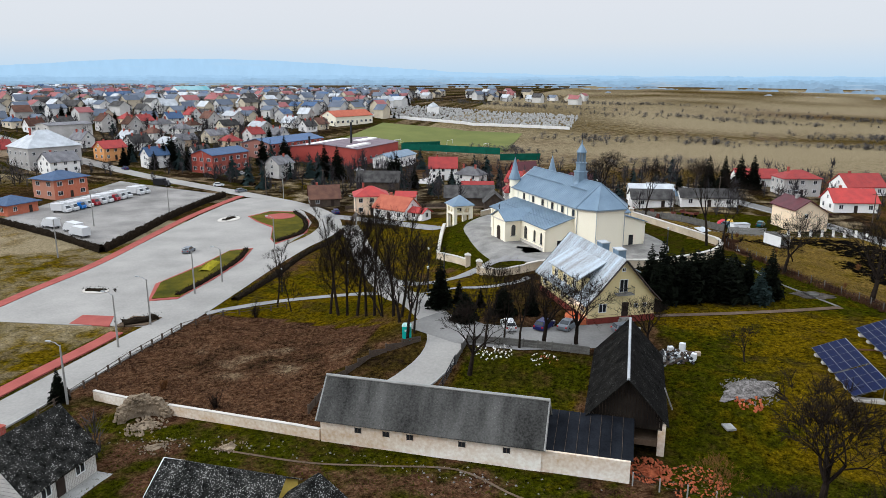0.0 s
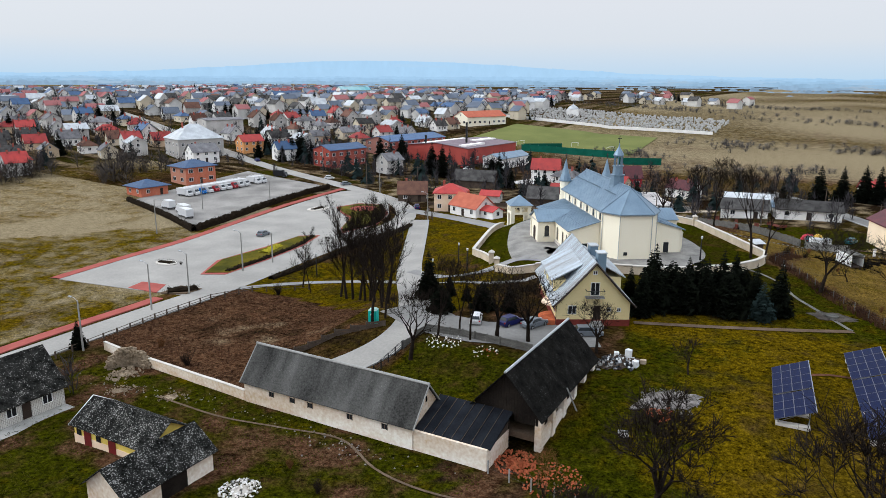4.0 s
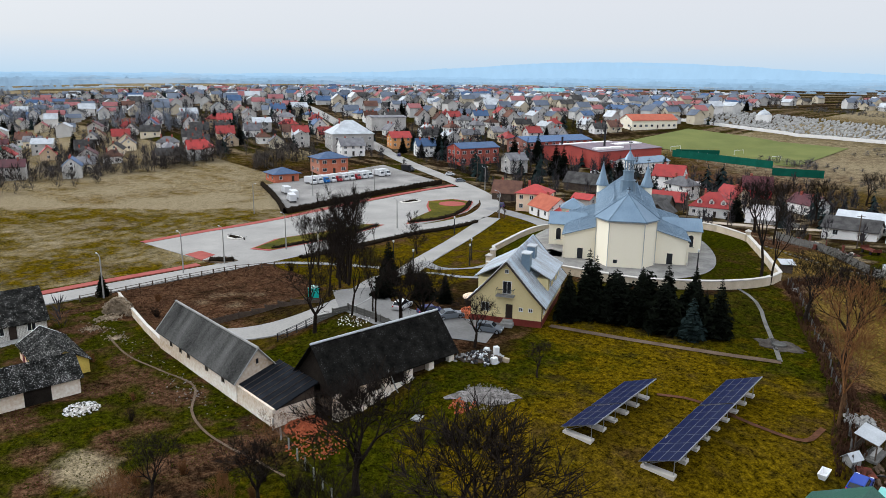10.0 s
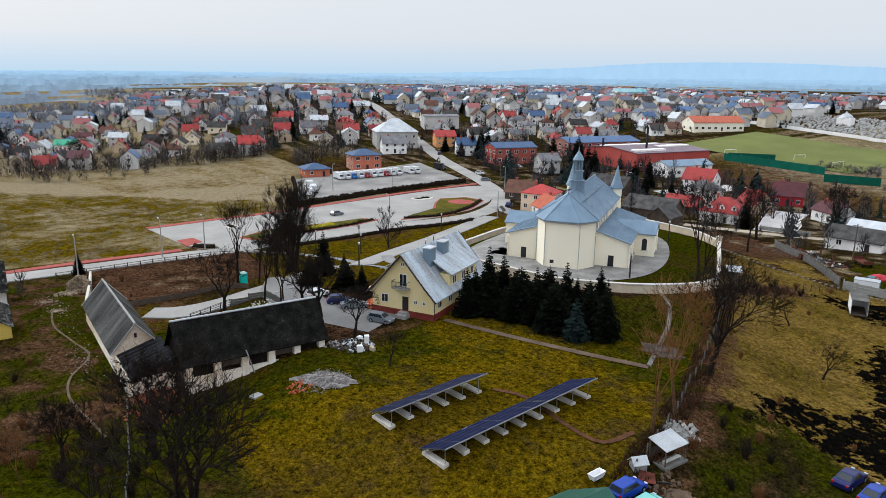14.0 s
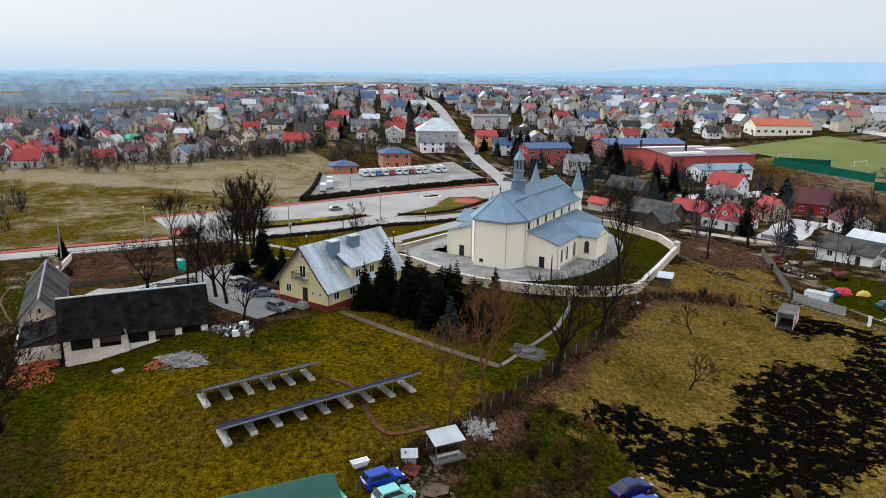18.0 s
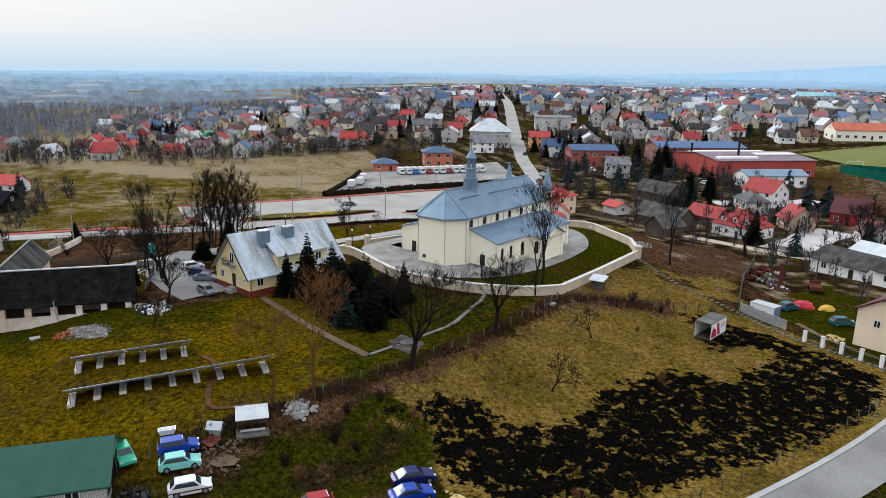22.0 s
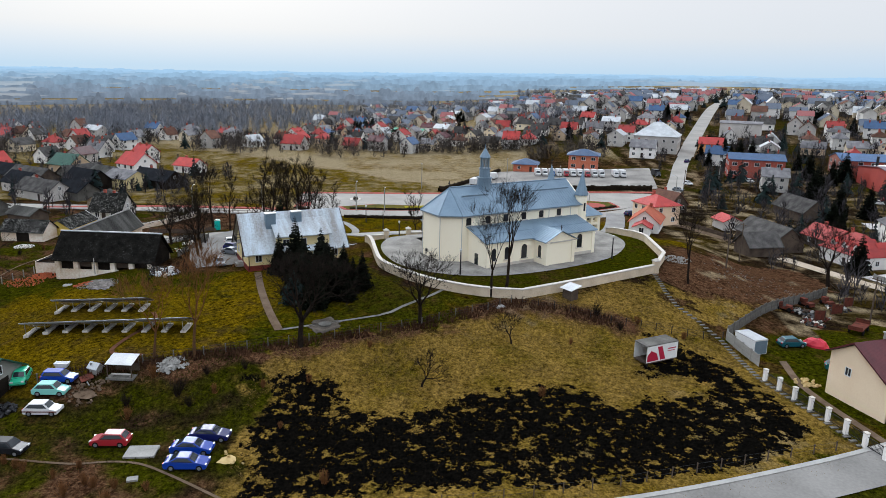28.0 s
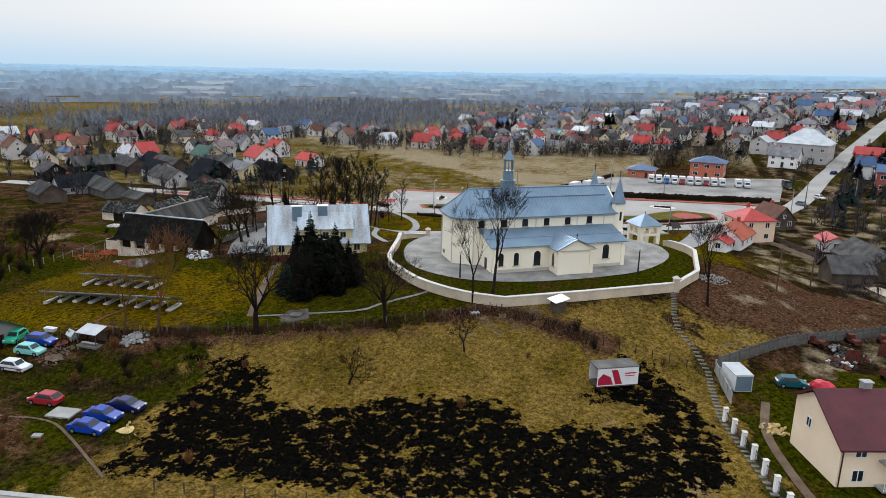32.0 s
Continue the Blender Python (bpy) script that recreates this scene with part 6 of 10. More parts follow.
def spreading_tree(name, seed, height, kind, label, bark=BARK, twig=TWIGS):
    """A leafless tree whose trunk parts into rising limbs that fork again and again into fine twigs."""
    rs = random.Random(seed)
    ob = new(name)
    tagged(ob, label, "tree")
    bt, bc = bmesh.new(), bmesh.new()
    depth = kind["depth"]

    def limb(bm, p, d, length, r, level):
        segs = 3 if level < 4 else 2
        pts, v = [p.copy()], d.normalized()
        for i in range(segs):
            v = (v + Vector((rs.uniform(-1, 1), rs.uniform(-1, 1), rs.uniform(-0.5, 0.8))) * kind["bend"]).normalized()
            pts.append(pts[-1] + v * (length / segs))
        end = r * 0.7
        tube(bm, pts, [max(0.011, r + (end - r) * i / segs) for i in range(segs + 1)], (8, 7, 6, 5, 4, 3)[min(level, 5)], cap=False)
        if level >= depth:
            for _ in range(kind["twigs"]):
                k = rs.randrange(segs)
                b = pts[k].lerp(pts[k + 1], rs.random())
                e = v + Vector((rs.uniform(-1, 1), rs.uniform(-1, 1), rs.uniform(-0.5, 0.8))) * 0.9
                tube(bm, [b, b + e.normalized() * length * rs.uniform(0.5, 1.1)], [0.018, 0.01], 3, cap=False)
            return
        n = rs.choice(kind["forks"][min(level, len(kind["forks"]) - 1)])
        turn = rs.uniform(0, math.tau)
        side = v.orthogonal().normalized()
        for i in range(n):
            a = turn + i * math.tau / n + rs.uniform(-0.4, 0.4)
            out = (Matrix.Rotation(a, 3, v) @ side) * math.tan(radians(kind["angle"] * rs.uniform(0.55, 1.35)))
            base = pts[-1] if i < 2 or level == 0 else pts[-2].lerp(pts[-1], rs.random())
            limb(bc, base, v + out + Vector((0, 0, kind["lift"])), length * rs.uniform(0.66, 0.9) * (kind["first"] if level == 0 else 1.0), end * (0.78 if n < 3 else 0.66), level + 1)

    for q in range(kind.get("stems", 1)):
        lean = Vector((rs.uniform(-0.1, 0.1), rs.uniform(-0.1, 0.1), 1)) if q == 0 else Vector((rs.uniform(-0.4, 0.4), rs.uniform(-0.4, 0.4), 1))
        limb(bt, Vector((0.25 * q, 0.1 * q, -0.3)), lean, height * kind["clear"], height * kind["girth"], 0)
    top = max(v.co.z for v in bc.verts)
    for b in (bt, bc):
        for v in b.verts:
            v.co *= height / top
    part("trunk", bt, bark, ob)
    part("crown", bc, twig, ob)
    return ob


def conifer(name, seed, height, width, label, needles=NEEDLES, droop=0.35, taper=0.85):
    """A spruce: layers of drooping boughs with side sprays."""
    rs = random.Random(seed)
    ob = new(name)
    tagged(ob, label, "conifer")
    bm = bmesh.new()
    tube(bm, [(0, 0, -0.3), (0, 0, height * 0.5), (0, 0, height)], [height * 0.018 + 0.05, height * 0.012, 0.02], 6)
    part("trunk", bm, BARK, ob)
    bm = bmesh.new()
    layers = int(height * 2.6)
    for i in range(layers):
        f = i / layers
        z = height * (0.06 + 0.94 * f)
        rad = width / 2 * (1 - f) ** taper * rs.uniform(0.8, 1.12) + 0.1
        n = max(5, int(13 * (1 - f) + 4))
        for k in range(n):
            a = k * math.tau / n + rs.uniform(-0.25, 0.25) + i
            ln = rad * rs.uniform(0.75, 1.15)
            d = Vector((math.cos(a), math.sin(a), 0))
            s = Vector((-d.y, d.x, 0))
            zz = z + rs.uniform(-0.15, 0.15)
            tip = d * ln + Vector((0, 0, zz - droop * ln + 0.12 * ln))
            mid = d * ln * 0.55 + Vector((0, 0, zz - droop * ln * 0.75))
            root = Vector((0, 0, zz))
            w = ln * 0.30 + 0.06
            vs = [bm.verts.new(p) for p in (root, mid + s * w + Vector((0, 0, -0.12 * ln)), tip, mid - s * w + Vector((0, 0, -0.12 * ln)), mid + Vector((0, 0, 0.05 * ln)))]
            for q in ((0, 1, 4), (1, 2, 4), (2, 3, 4), (3, 0, 4)):
                bm.faces.new([vs[j] for j in q])
            for m in range(4):
                g = rs.uniform(0.25, 1.0)
                sg = rs.choice((-1, 1))
                b0 = root.lerp(tip, g) + Vector((0, 0, -0.05))
                e0 = b0 + s * sg * w * rs.uniform(0.7, 1.3) + d * 0.18 * ln + Vector((0, 0, -rs.uniform(0.05, 0.25) * ln))
                up = Vector((0, 0, 0.1 * ln + 0.05))
                vs = [bm.verts.new(p) for p in (b0 - d * 0.12 * ln, e0, b0 + d * 0.12 * ln + up)]
                bm.faces.new(vs)
    part("crown", bm, needles, ob)
    return ob


def shrub(name, seed, height, label, twig=TWIGS, n=26):
    rs = random.Random(seed)
    ob = new(name)
    tagged(ob, label, "shrub")
    bm = bmesh.new()
    kind = {"lift": 0.6}
    for i in range(n):
        a = rs.uniform(0, math.tau)
        d = Vector((math.cos(a) * rs.uniform(0.1, 0.8), math.sin(a) * rs.uniform(0.1, 0.8), 1))
        br = grow(bm, rs, Vector((rs.uniform(-0.25, 0.25), rs.uniform(-0.25, 0.25), -0.1)), d, height * rs.uniform(0.6, 1.0), 0.03, 2, kind)
        for q in range(7):
            k3 = rs.randrange(3)
            grow(bm, rs, br[k3].lerp(br[k3 + 1], rs.random()), d + Vector((rs.uniform(-1, 1), rs.uniform(-1, 1), rs.uniform(-0.2, 0.6))), height * 0.4, 0.014, 3, kind)
    part("crown", bm, twig, ob)
    return ob


SLIM = {"girth": 0.015, "limbs": 16, "branches": 9, "twigs": 9, "clear": 0.2, "up": 0.8, "spread": 0.30, "lift": 0.5}
CLUMP = {"girth": 0.013, "limbs": 8, "branches": 9, "twigs": 9, "clear": 0.15, "up": 0.8, "spread": 0.3, "lift": 0.5, "stems": 3}
OAK = {"girth": 0.026, "clear": 0.24, "angle": 33, "lift": 0.14, "bend": 0.16, "forks": ((4, 5), (3,), (2, 3), (2, 3), (2, 3)), "depth": 5, "twigs": 7, "first": 0.95}
UPRIGHT = {"girth": 0.017, "clear": 0.34, "angle": 21, "lift": 0.22, "bend": 0.12, "forks": ((3, 4), (3,), (2, 3), (2, 3), (2,)), "depth": 5, "twigs": 6, "first": 0.8}
DENSE = {"girth": 0.024, "clear": 0.2, "angle": 36, "lift": 0.16, "bend": 0.17, "forks": ((5,), (3,), (3,), (2, 3), (2, 3)), "depth": 5, "twigs": 9, "first": 1.0}
SMALL = {"girth": 0.03, "clear": 0.3, "angle": 36, "lift": 0.1, "bend": 0.2, "forks": ((4,), (3,), (2, 3)), "depth": 4, "twigs": 5, "first": 0.95}
PROTO = {}
for i in range(3):
    PROTO["wide", i] = spreading_tree("broad_tree", 10 + i, 14, OAK, "leafless dark broad-crowned tree")
    PROTO["slim", i] = bare_tree("tall_tree", 20 + i, 16, SLIM, "tall slender leafless tree")
    PROTO["clump", i] = bare_tree("clump_tree", 30 + i, 13, CLUMP, "leafless tree with several stems")
    PROTO["spruce", i] = conifer("spruce", 40 + i, 10, 5.0, "dense dark green spruce tree")
for i in range(2):
    PROTO["ash", i] = spreading_tree("ash_tree", 90 + i, 16, UPRIGHT, "tall leafless tree with upright limbs")
    PROTO["low", i] = spreading_tree("orchard_tree", 50 + i, 5, SMALL, "small leafless orchard tree")
PROTO["bushy", 0] = spreading_tree("bushy_tree", 15, 12, DENSE, "leafless dark tree with a dense wide crown")
PROTO["rust", 0] = spreading_tree("russet_tree", 60, 14, UPRIGHT, "leafless tree with russet bark", BARK_ROAN, TWIGS_RUST)
PROTO["rust", 1] = spreading_tree("russet_tree", 61, 14, dict(UPRIGHT, angle=26), "leafless tree with russet bark", BARK_ROAN, TWIGS_RUST)
PROTO["silver", 0] = conifer("silver_spruce", 70, 6, 4.0, "grey-green young spruce tree on lawn", NEEDLES_GREY)
PROTO["yew", 0] = conifer("yew", 75, 7, 6.2, "broad dark evergreen beside the rectory", NEEDLES, 0.15, 0.62)
PROTO["shrub", 0] = shrub("shrub", 80, 2.2, "leafless brown shrub in rough grass")
PROTO["shrub", 1] = shrub("shrub", 81, 1.4, "leafless russet shrub in rough grass", TWIGS_RUST)
USED = set()
BASE_H = {"ash": 16, "bushy": 12, "wide": 14, "slim": 16, "clump": 13, "spruce": 10, "low": 5, "rust": 14, "silver": 6, "yew": 7, "shrub": 2.2}
tr = random.Random(5)


def tree(kind, x, y, h, i=None, group=""):
    """A tree of that kind and height, standing at x, y."""
    pick = [k for k in PROTO if k[0] == kind]
    key = pick[tr.randrange(len(pick))] if i is None else (kind, i)
    m = place(x, y, tr.uniform(0, 360), h / BASE_H[kind])
    if key not in USED:
        USED.add(key)
        ob = PROTO[key]
        ob.matrix_basis = m
    else:
        src = PROTO[key]
        ob = copy_thing(src, m @ Matrix.Diagonal((*[1 / s for s in src.scale], 1)))
    if group:
        tagged(ob, group=group)
    return ob


for x, y, h, k in ((-57.2, 103.8, 11, "slim"), (-46, 100.8, 15, "slim"), (-44.3, 100.2, 17, "slim"), (-42.6, 99.8, 16, "slim"), (-40.5, 98.8, 17, "slim"), (-38.5, 97.6, 16, "slim"), (-36.8, 96.7, 17, "slim"), (-35.2, 95.6, 15, "clump"),
                   (-33, 94.6, 17, "ash"), (-31.4, 93.6, 16, "slim"), (-51.8, 126.3, 10, "clump"), (-53.4, 101.6, 8, "slim"), (-70, 128, 4, "low"), (-64, 136, 4, "low")):
    tree(k, x, y, h, group="park trees")
for x, y, h, k in ((-27.2, 83.5, 16, "ash"), (-27.4, 87, 12, "slim"), (-14.8, 86.3, 11, "ash"), (-9.7, 87.5, 11, "wide"), (-5.6, 88.5, 10.5, "wide"), (3.4, 89.3, 7, "wide"), (-31, 91.5, 9, "wide"), (-12.6, 85.2, 12, "ash"), (-17.5, 78, 11, "wide"), (-17, 84.1, 12, "ash")):
    tree(k, x, y, h, group="trees by the rectory")
for x, y, h, k, i in ((43.2, 102.3, 12, "rust", 1), (42.3, 107, 15, "rust", 0), (37.6, 119.1, 13.6, "wide", 1), (27.6, 134, 12, "wide", 0), (17.9, 144.1, 15.5, "ash", 0), (15.4, 146.4, 18.5, "ash", 1),
                      (17.4, 60.4, 12.6, "bushy", 0), (33.8, 60.0, 16.0, "bushy", 0), (27.0, 53.5, 8.5, "wide", 2), (13.5, 52.5, 7, "bushy", 0), (9.0, 57.0, 6, "rust", 1), (10.9, 42.6, 7, "rust", 0), (6.5, 46, 6, "wide", 1), (16, 49, 6, "rust", 0), (21, 54, 9, "clump", 0),
                      (4.0, 178.2, 15, "ash", 1), (-14.5, 211, 14, "wide", 2), (15.0, 88.1, 4.5, "low", 1), (31.6, 146.8, 4.5, "low", 0), (-10, 240, 13, "wide", 1), (-9.4, 280, 12, "wide", 0), (-25, 222, 9, "spruce", 0), (43, 135.4, 5, "low", 0)):
    tree(k, x, y, h, i, group="trees by the fence")
for x, y, h, k in ((4.6, 107.2, 7.5, "spruce"), (5.6, 110.4, 10.5, "spruce"), (4.0, 114.5, 8.5, "spruce"), (9.4, 112.6, 7, "yew"), (12.6, 113.6, 8.5, "spruce"), (15.8, 114.2, 7, "yew"), (20.4, 113.8, 6, "silver"), (22.4, 117.4, 8.5, "spruce"), (19.0, 117.6, 7.5, "spruce"), (2.0, 110.6, 6.5, "spruce"),
                   (7.2, 115.2, 7, "yew"), (17.0, 119.6, 6.5, "yew"), (11.2, 117.0, 7.5, "yew"), (14.2, 117.8, 9, "spruce"), (9.0, 119.4, 6, "spruce"), (15.4, 123.6, 6.5, "spruce"), (18.2, 121.8, 5, "spruce"), (12.6, 121.6, 4.5, "spruce")):
    tree(k, x, y, h, group="evergreens by the rectory")
for x, y, h, k in ((-26.8, 98.6, 8, "spruce"), (-21.8, 93.8, 4.5, "yew"), (-24.6, 101.5, 4, "spruce"), (-13, 99, 5, "spruce"), (-21, 100.5, 3.2, "spruce"), (-65.2, 64, 4.5, "spruce"), (-17, 98, 4.5, "yew")):
    tree(k, x, y, h, group="garden conifers")
for x, y, h in ((14.8, 233, 8), (24, 240, 13), (30, 250, 12), (36, 258, 12), (40, 257, 12), (-187, 258, 11), (-184, 252, 12), (-116, 254, 13), (-109, 250, 13), (-87, 256, 11), (-86, 247, 11), (-145, 277, 12), (-149.5, 266, 12), (-178, 246, 10), (-140, 270, 10), (-60, 235, 8), (-75, 240, 8)):
    tree("spruce", x, y, h, group="conifers among the houses")
for x, y, h in ((45, 122, 1.6), (50, 108, 2.2), (47, 104, 2.4), (54, 104, 2.2), (36, 128, 1.5), (20.5, 160, 2.2), (21.5, 166, 2.0), (24.5, 172, 1.8), (44, 150, 2.0), (30, 155, 1.4), (-55, 70, 2.2), (-45, 66, 2.0), (-30, 52, 1.8), (-15, 52, 1.5), (4, 50, 2.2), (8, 52, 2.4), (12, 53, 2.0), (14, 56, 2.4), (18, 55, 2.2), (11, 48, 2.0), (20, 58, 2.3), (15, 45, 2.2), (6, 55, 1.8), (23, 57, 2.0), (3, 46, 2.4), (9, 46, 2.6), (13, 50, 2.6), (17, 52, 2.4), (19, 47, 2.4), (10, 55, 2.2), (21, 61, 2.2), (26, 60, 2.4), (-22, 44, 1.6), (-10, 50, 1.4), (-90, 104, 0.9), (-95, 103, 0.8), (64, 128, 2.0), (-58, 98, 2.4), (24, 163, 1.6), (66.5, 107, 1.8), (69, 109.5, 2.2), (71, 108, 2.0), (63.5, 104, 1.4), (68, 105, 2.2), (72.5, 112, 2.0), (64, 98, 1.6), (52, 103, 1.6), (49, 112, 1.8), (51.5, 110, 1.5), (47, 117, 1.6), (46, 110, 1.4), (54, 121, 1.2), (44.2, 114, 1.2)):
    tree("shrub", x, y, h, group="shrubs")


# ---- town ----
LANDMARKS = []


def spot(x, y, r):
    LANDMARKS.append((x, y, r))


def lm(*a, clear=14, **k):
    ob = house(*a, **k)
    spot(a[2], a[3], clear)
    return ob


lm("peach_house", "two-storey peach house with a red hip roof", -73, 191, 25, 9.5, 8.5, 5.4, 2.4, roof="hip", wall=PLASTER_PEACH, top=TILE_RED, storeys=2, nl=3, nw=2)
lm("white_house", "white house with an orange tiled gable roof", -63.5, 186.5, -20, 11, 7.5, 2.8, 3.0, wall=PLASTER_WHITE, top=TILE_ORANGE, nl=3, nw=2)
lm("annex", "low annex with an orange-red lean roof", -56.5, 184, -20, 6, 4, 2.3, 1.0, wall=PLASTER_WHITE, top=TILE_RED, nl=1, nw=1, chimneys=0, door=False)
lm("brown_cottage", "old cottage with a patched orange-brown roof", -91.5, 199, 30, 9, 7, 2.6, 3.4, wall=OLD_WOOD, top=TILE_BROWN, nl=2, nw=2)
lm("grey_barn", "weathered plank barn with a grey roof", -87, 236, 10, 15, 7, 2.8, 3.2, wall=OLD_WOOD, top=SLATE_DARK, nl=0, nw=0, chimneys=0)
lm("plank_barn", "dark plank barn with grey sheet roof", -48.5, 212.5, 14, 15, 8, 2.8, 3.0, wall=OLD_WOOD, top=SLATE_DARK, nl=0, nw=0, chimneys=0)
lm("plank_shed", "small dark plank shed", -39.5, 206.5, 104, 8, 6, 2.5, 2.6, wall=OLD_WOOD, top=SLATE_DARK, nl=0, nw=0, chimneys=0)
lm("tin_garage", "small garage with a bright red roof", -68, 209, 10, 6, 5, 2.4, 1.2, wall=PLASTER_GREY, top=TILE_RED, nl=0, nw=1, chimneys=0)
lm("maroon_barn", "low house with a crimson sheet roof", -49, 227, 15, 10, 7, 2.6, 2.4, wall=OLD_WOOD, top=TILE_RED, nl=2, nw=0)
lm("fire_station", "two-storey red brick building with a low blue-grey roof", -158.6, 249, 78, 20, 11, 6.8, 1.9, wall=RED_BRICK, top=TILE_NAVY, storeys=2, nl=5, nw=3, size=(1.8, 1.4), chimneys=0, clear=20)
wh = lm("warehouse", "large red clad warehouse with a wide grey low roof", -127, 301, 84, 42, 34, 6.2, 1.6, wall=RED_CLAD, top=mat("purple-grey sheet roof", (0.20, 0.15, 0.17), (0.12, 0.085, 0.10), 0.3, 4, 0.6), nl=8, nw=0, size=(1.8, 1.4), chimneys=0, clear=42)
part("roof_light", boxes((-19, -14, 6.2, -2, -11, 7.4), (2, -7, 6.8, 19, -3, 7.9), (-19, 6, 6.8, 14, 9, 7.6)), PLASTER_WHITE, wh)
lm("red_school", "red brick hall with blue sheet roofs", -157, 300, 80, 40, 16, 5.6, 2.0, wall=RED_BRICK, top=TILE_NAVY, storeys=2, nl=9, nw=3, size=(1.8, 1.4), chimneys=0, clear=24)
lm("white_shop", "white shop with a blue sheet roof", -100, 292, 82, 24, 9, 4.2, 1.8, wall=PLASTER_WHITE, top=TIN_BLUE, nl=6, nw=2, size=(1.8, 1.4), chimneys=0)
lm("garden_house", "white two-storey house with a red gable roof", -71, 265, 15, 10.5, 9, 4.8, 3.6, wall=PLASTER_WHITE, top=TILE_RED, storeys=2, nl=3, nw=2)
rd = lm("villa", "white villa with a large scarlet hip roof and dormers", -34, 226, 16, 15, 11, 3.3, 4.6, roof="hip", wall=PLASTER_WHITE, top=TILE_RED, nl=4, nw=3, chimneys=1)
for x in (-4, 0.3, 4.5):
    for sg in (-1, 1):
        dm = part("dormer", quadmesh([(x - 0.9, sg * 4.6, 4.2), (x + 0.9, sg * 4.6, 4.2), (x + 0.9, sg * 4.6, 5.3), (x, sg * 4.6, 6.2), (x - 0.9, sg * 4.6, 5.3), (x - 0.9, sg * 1.6, 4.2), (x + 0.9, sg * 1.6, 4.2), (x + 0.9, sg * 1.6, 5.3), (x, sg * 1.6, 6.2), (x - 0.9, sg * 1.6, 5.3)],
                                 [(0, 1, 2, 3, 4), (9, 8, 7, 6, 5), (0, 5, 6, 1), (1, 6, 7, 2), (4, 9, 5, 0)]), PLASTER_WHITE, rd)
        part("dormer_roof", quadmesh([(x - 1.2, sg * 4.9, 5.1), (x, sg * 4.9, 6.35), (x + 1.2, sg * 4.9, 5.1), (x - 1.2, sg * 1.2, 5.1), (x, sg * 1.2, 6.35), (x + 1.2, sg * 1.2, 5.1), (x, sg * 4.9, 6.2), (x, sg * 1.2, 6.2)],
                                     [(0, 1, 4, 3), (1, 2, 5, 4), (0, 6, 1), (1, 6, 2), (0, 3, 7, 6), (6, 7, 5, 2)]), TILE_RED, dm)
        piece("window", WIN[(0.9, 1.1)], dm, pose(x, sg * 4.6, 4.3, 0, 0, 0 if sg < 0 else 180))
rd.matrix_world = rd.matrix_world @ Matrix.Diagonal((0.78, 0.82, 0.86, 1))
lm("red_house", "crimson wooden house with a maroon roof", -40, 268, 30, 9, 7.5, 3.4, 3.8, wall=mat("crimson boards", (0.42, 0.02, 0.03), (0.32, 0.015, 0.022), 0.3, 5, 0.7), top=TILE_MAROON, nl=3, nw=2)
lm("machine_shed", "low white shed with a grey roof", 6, 220, 8, 12, 9, 2.6, 2.2, wall=PLASTER_WHITE, top=SLATE_DARK, nl=2, nw=1, chimneys=0)
lm("farm_shed", "low white farm shed with a dark grey roof", 22, 221, 8, 16, 8, 2.7, 2.0, wall=PLASTER_WHITE, top=SLATE_DARK, nl=3, nw=1, chimneys=0)
lm("white_shed", "shed with a patched white sheet roof", 6, 230, 8, 13, 9, 3.0, 2.0, wall=PLASTER_WHITE, top=TIN_GREY, nl=3, nw=1, chimneys=0)
lm("blue_shed", "small shed with a bright blue roof", 17, 224, 8, 8, 6, 2.5, 1.2, wall=PLASTER_WHITE, top=TIN_BLUE, nl=1, nw=1, chimneys=0)
lm("grey_villa", "grey two-storey house with a crimson hip roof", 52, 251, 15, 12, 9, 5.6, 2.4, roof="hip", wall=PLASTER_GREY, top=TILE_RED, storeys=2, nl=3, nw=3)
lm("white_villa", "white house with a red gable roof", 61, 224, 10, 12, 9, 3.0, 3.2, wall=PLASTER_WHITE, top=TILE_RED, nl=3, nw=2)
lm("red_roof_house", "house with a wide crimson roof", 72, 258, 20, 13, 10, 3.0, 3.6, wall=PLASTER_WHITE, top=TILE_RED, nl=3, nw=2)
lm("long_house", "low long house with a crimson roof", 42, 268, 10, 14, 8, 3.0, 2.6, wall=PLASTER_WHITE, top=TILE_RED, nl=4, nw=2)
lm("pavilion", "small brick pavilion with a navy hip roof", -171.5, 161, 82, 9.5, 9, 3.0, 2.0, roof="hip", wall=HOLLOW_BRICK, top=TILE_NAVY, nl=2, nw=2, over=0.9, chimneys=0)
lm("brick_house", "unfinished orange brick house with a navy hip roof", -177, 185.5, 80, 12, 10, 6.0, 2.2, roof="hip", wall=HOLLOW_BRICK, top=TILE_NAVY, storeys=2, nl=3, nw=2, over=0.9, chimneys=0, size=(1.8, 1.4))
lm("corner_house", "orange plastered street house with a red roof", -209, 247.5, 70, 10, 8, 5.0, 2.6, wall=mat("orange plaster", (0.72, 0.36, 0.14), (0.60, 0.28, 0.11), 0.3, 5, 0.9), top=TILE_RED, storeys=2, nl=3, nw=2)
lm("pale_block", "large pale rendered hall with a low grey roof", -259, 278, 68, 20, 13, 6.5, 0.9, wall=PLASTER_GREY, top=TILE_GREY, storeys=2, nl=0, nw=2, chimneys=0, clear=16)
lm("grey_manor", "large grey building with a pale hipped sheet roof", -221, 226, 70, 20, 16, 7.5, 6.0, roof="hip", wall=PLASTER_GREY, top=TIN_GREY, storeys=2, nl=5, nw=4, clear=20)
lm("small_white_house", "plain white house with a grey roof", -206, 216.5, 70, 11, 9, 4.6, 3.0, wall=PLASTER_WHITE, top=TILE_GREY, storeys=2, nl=3, nw=2)
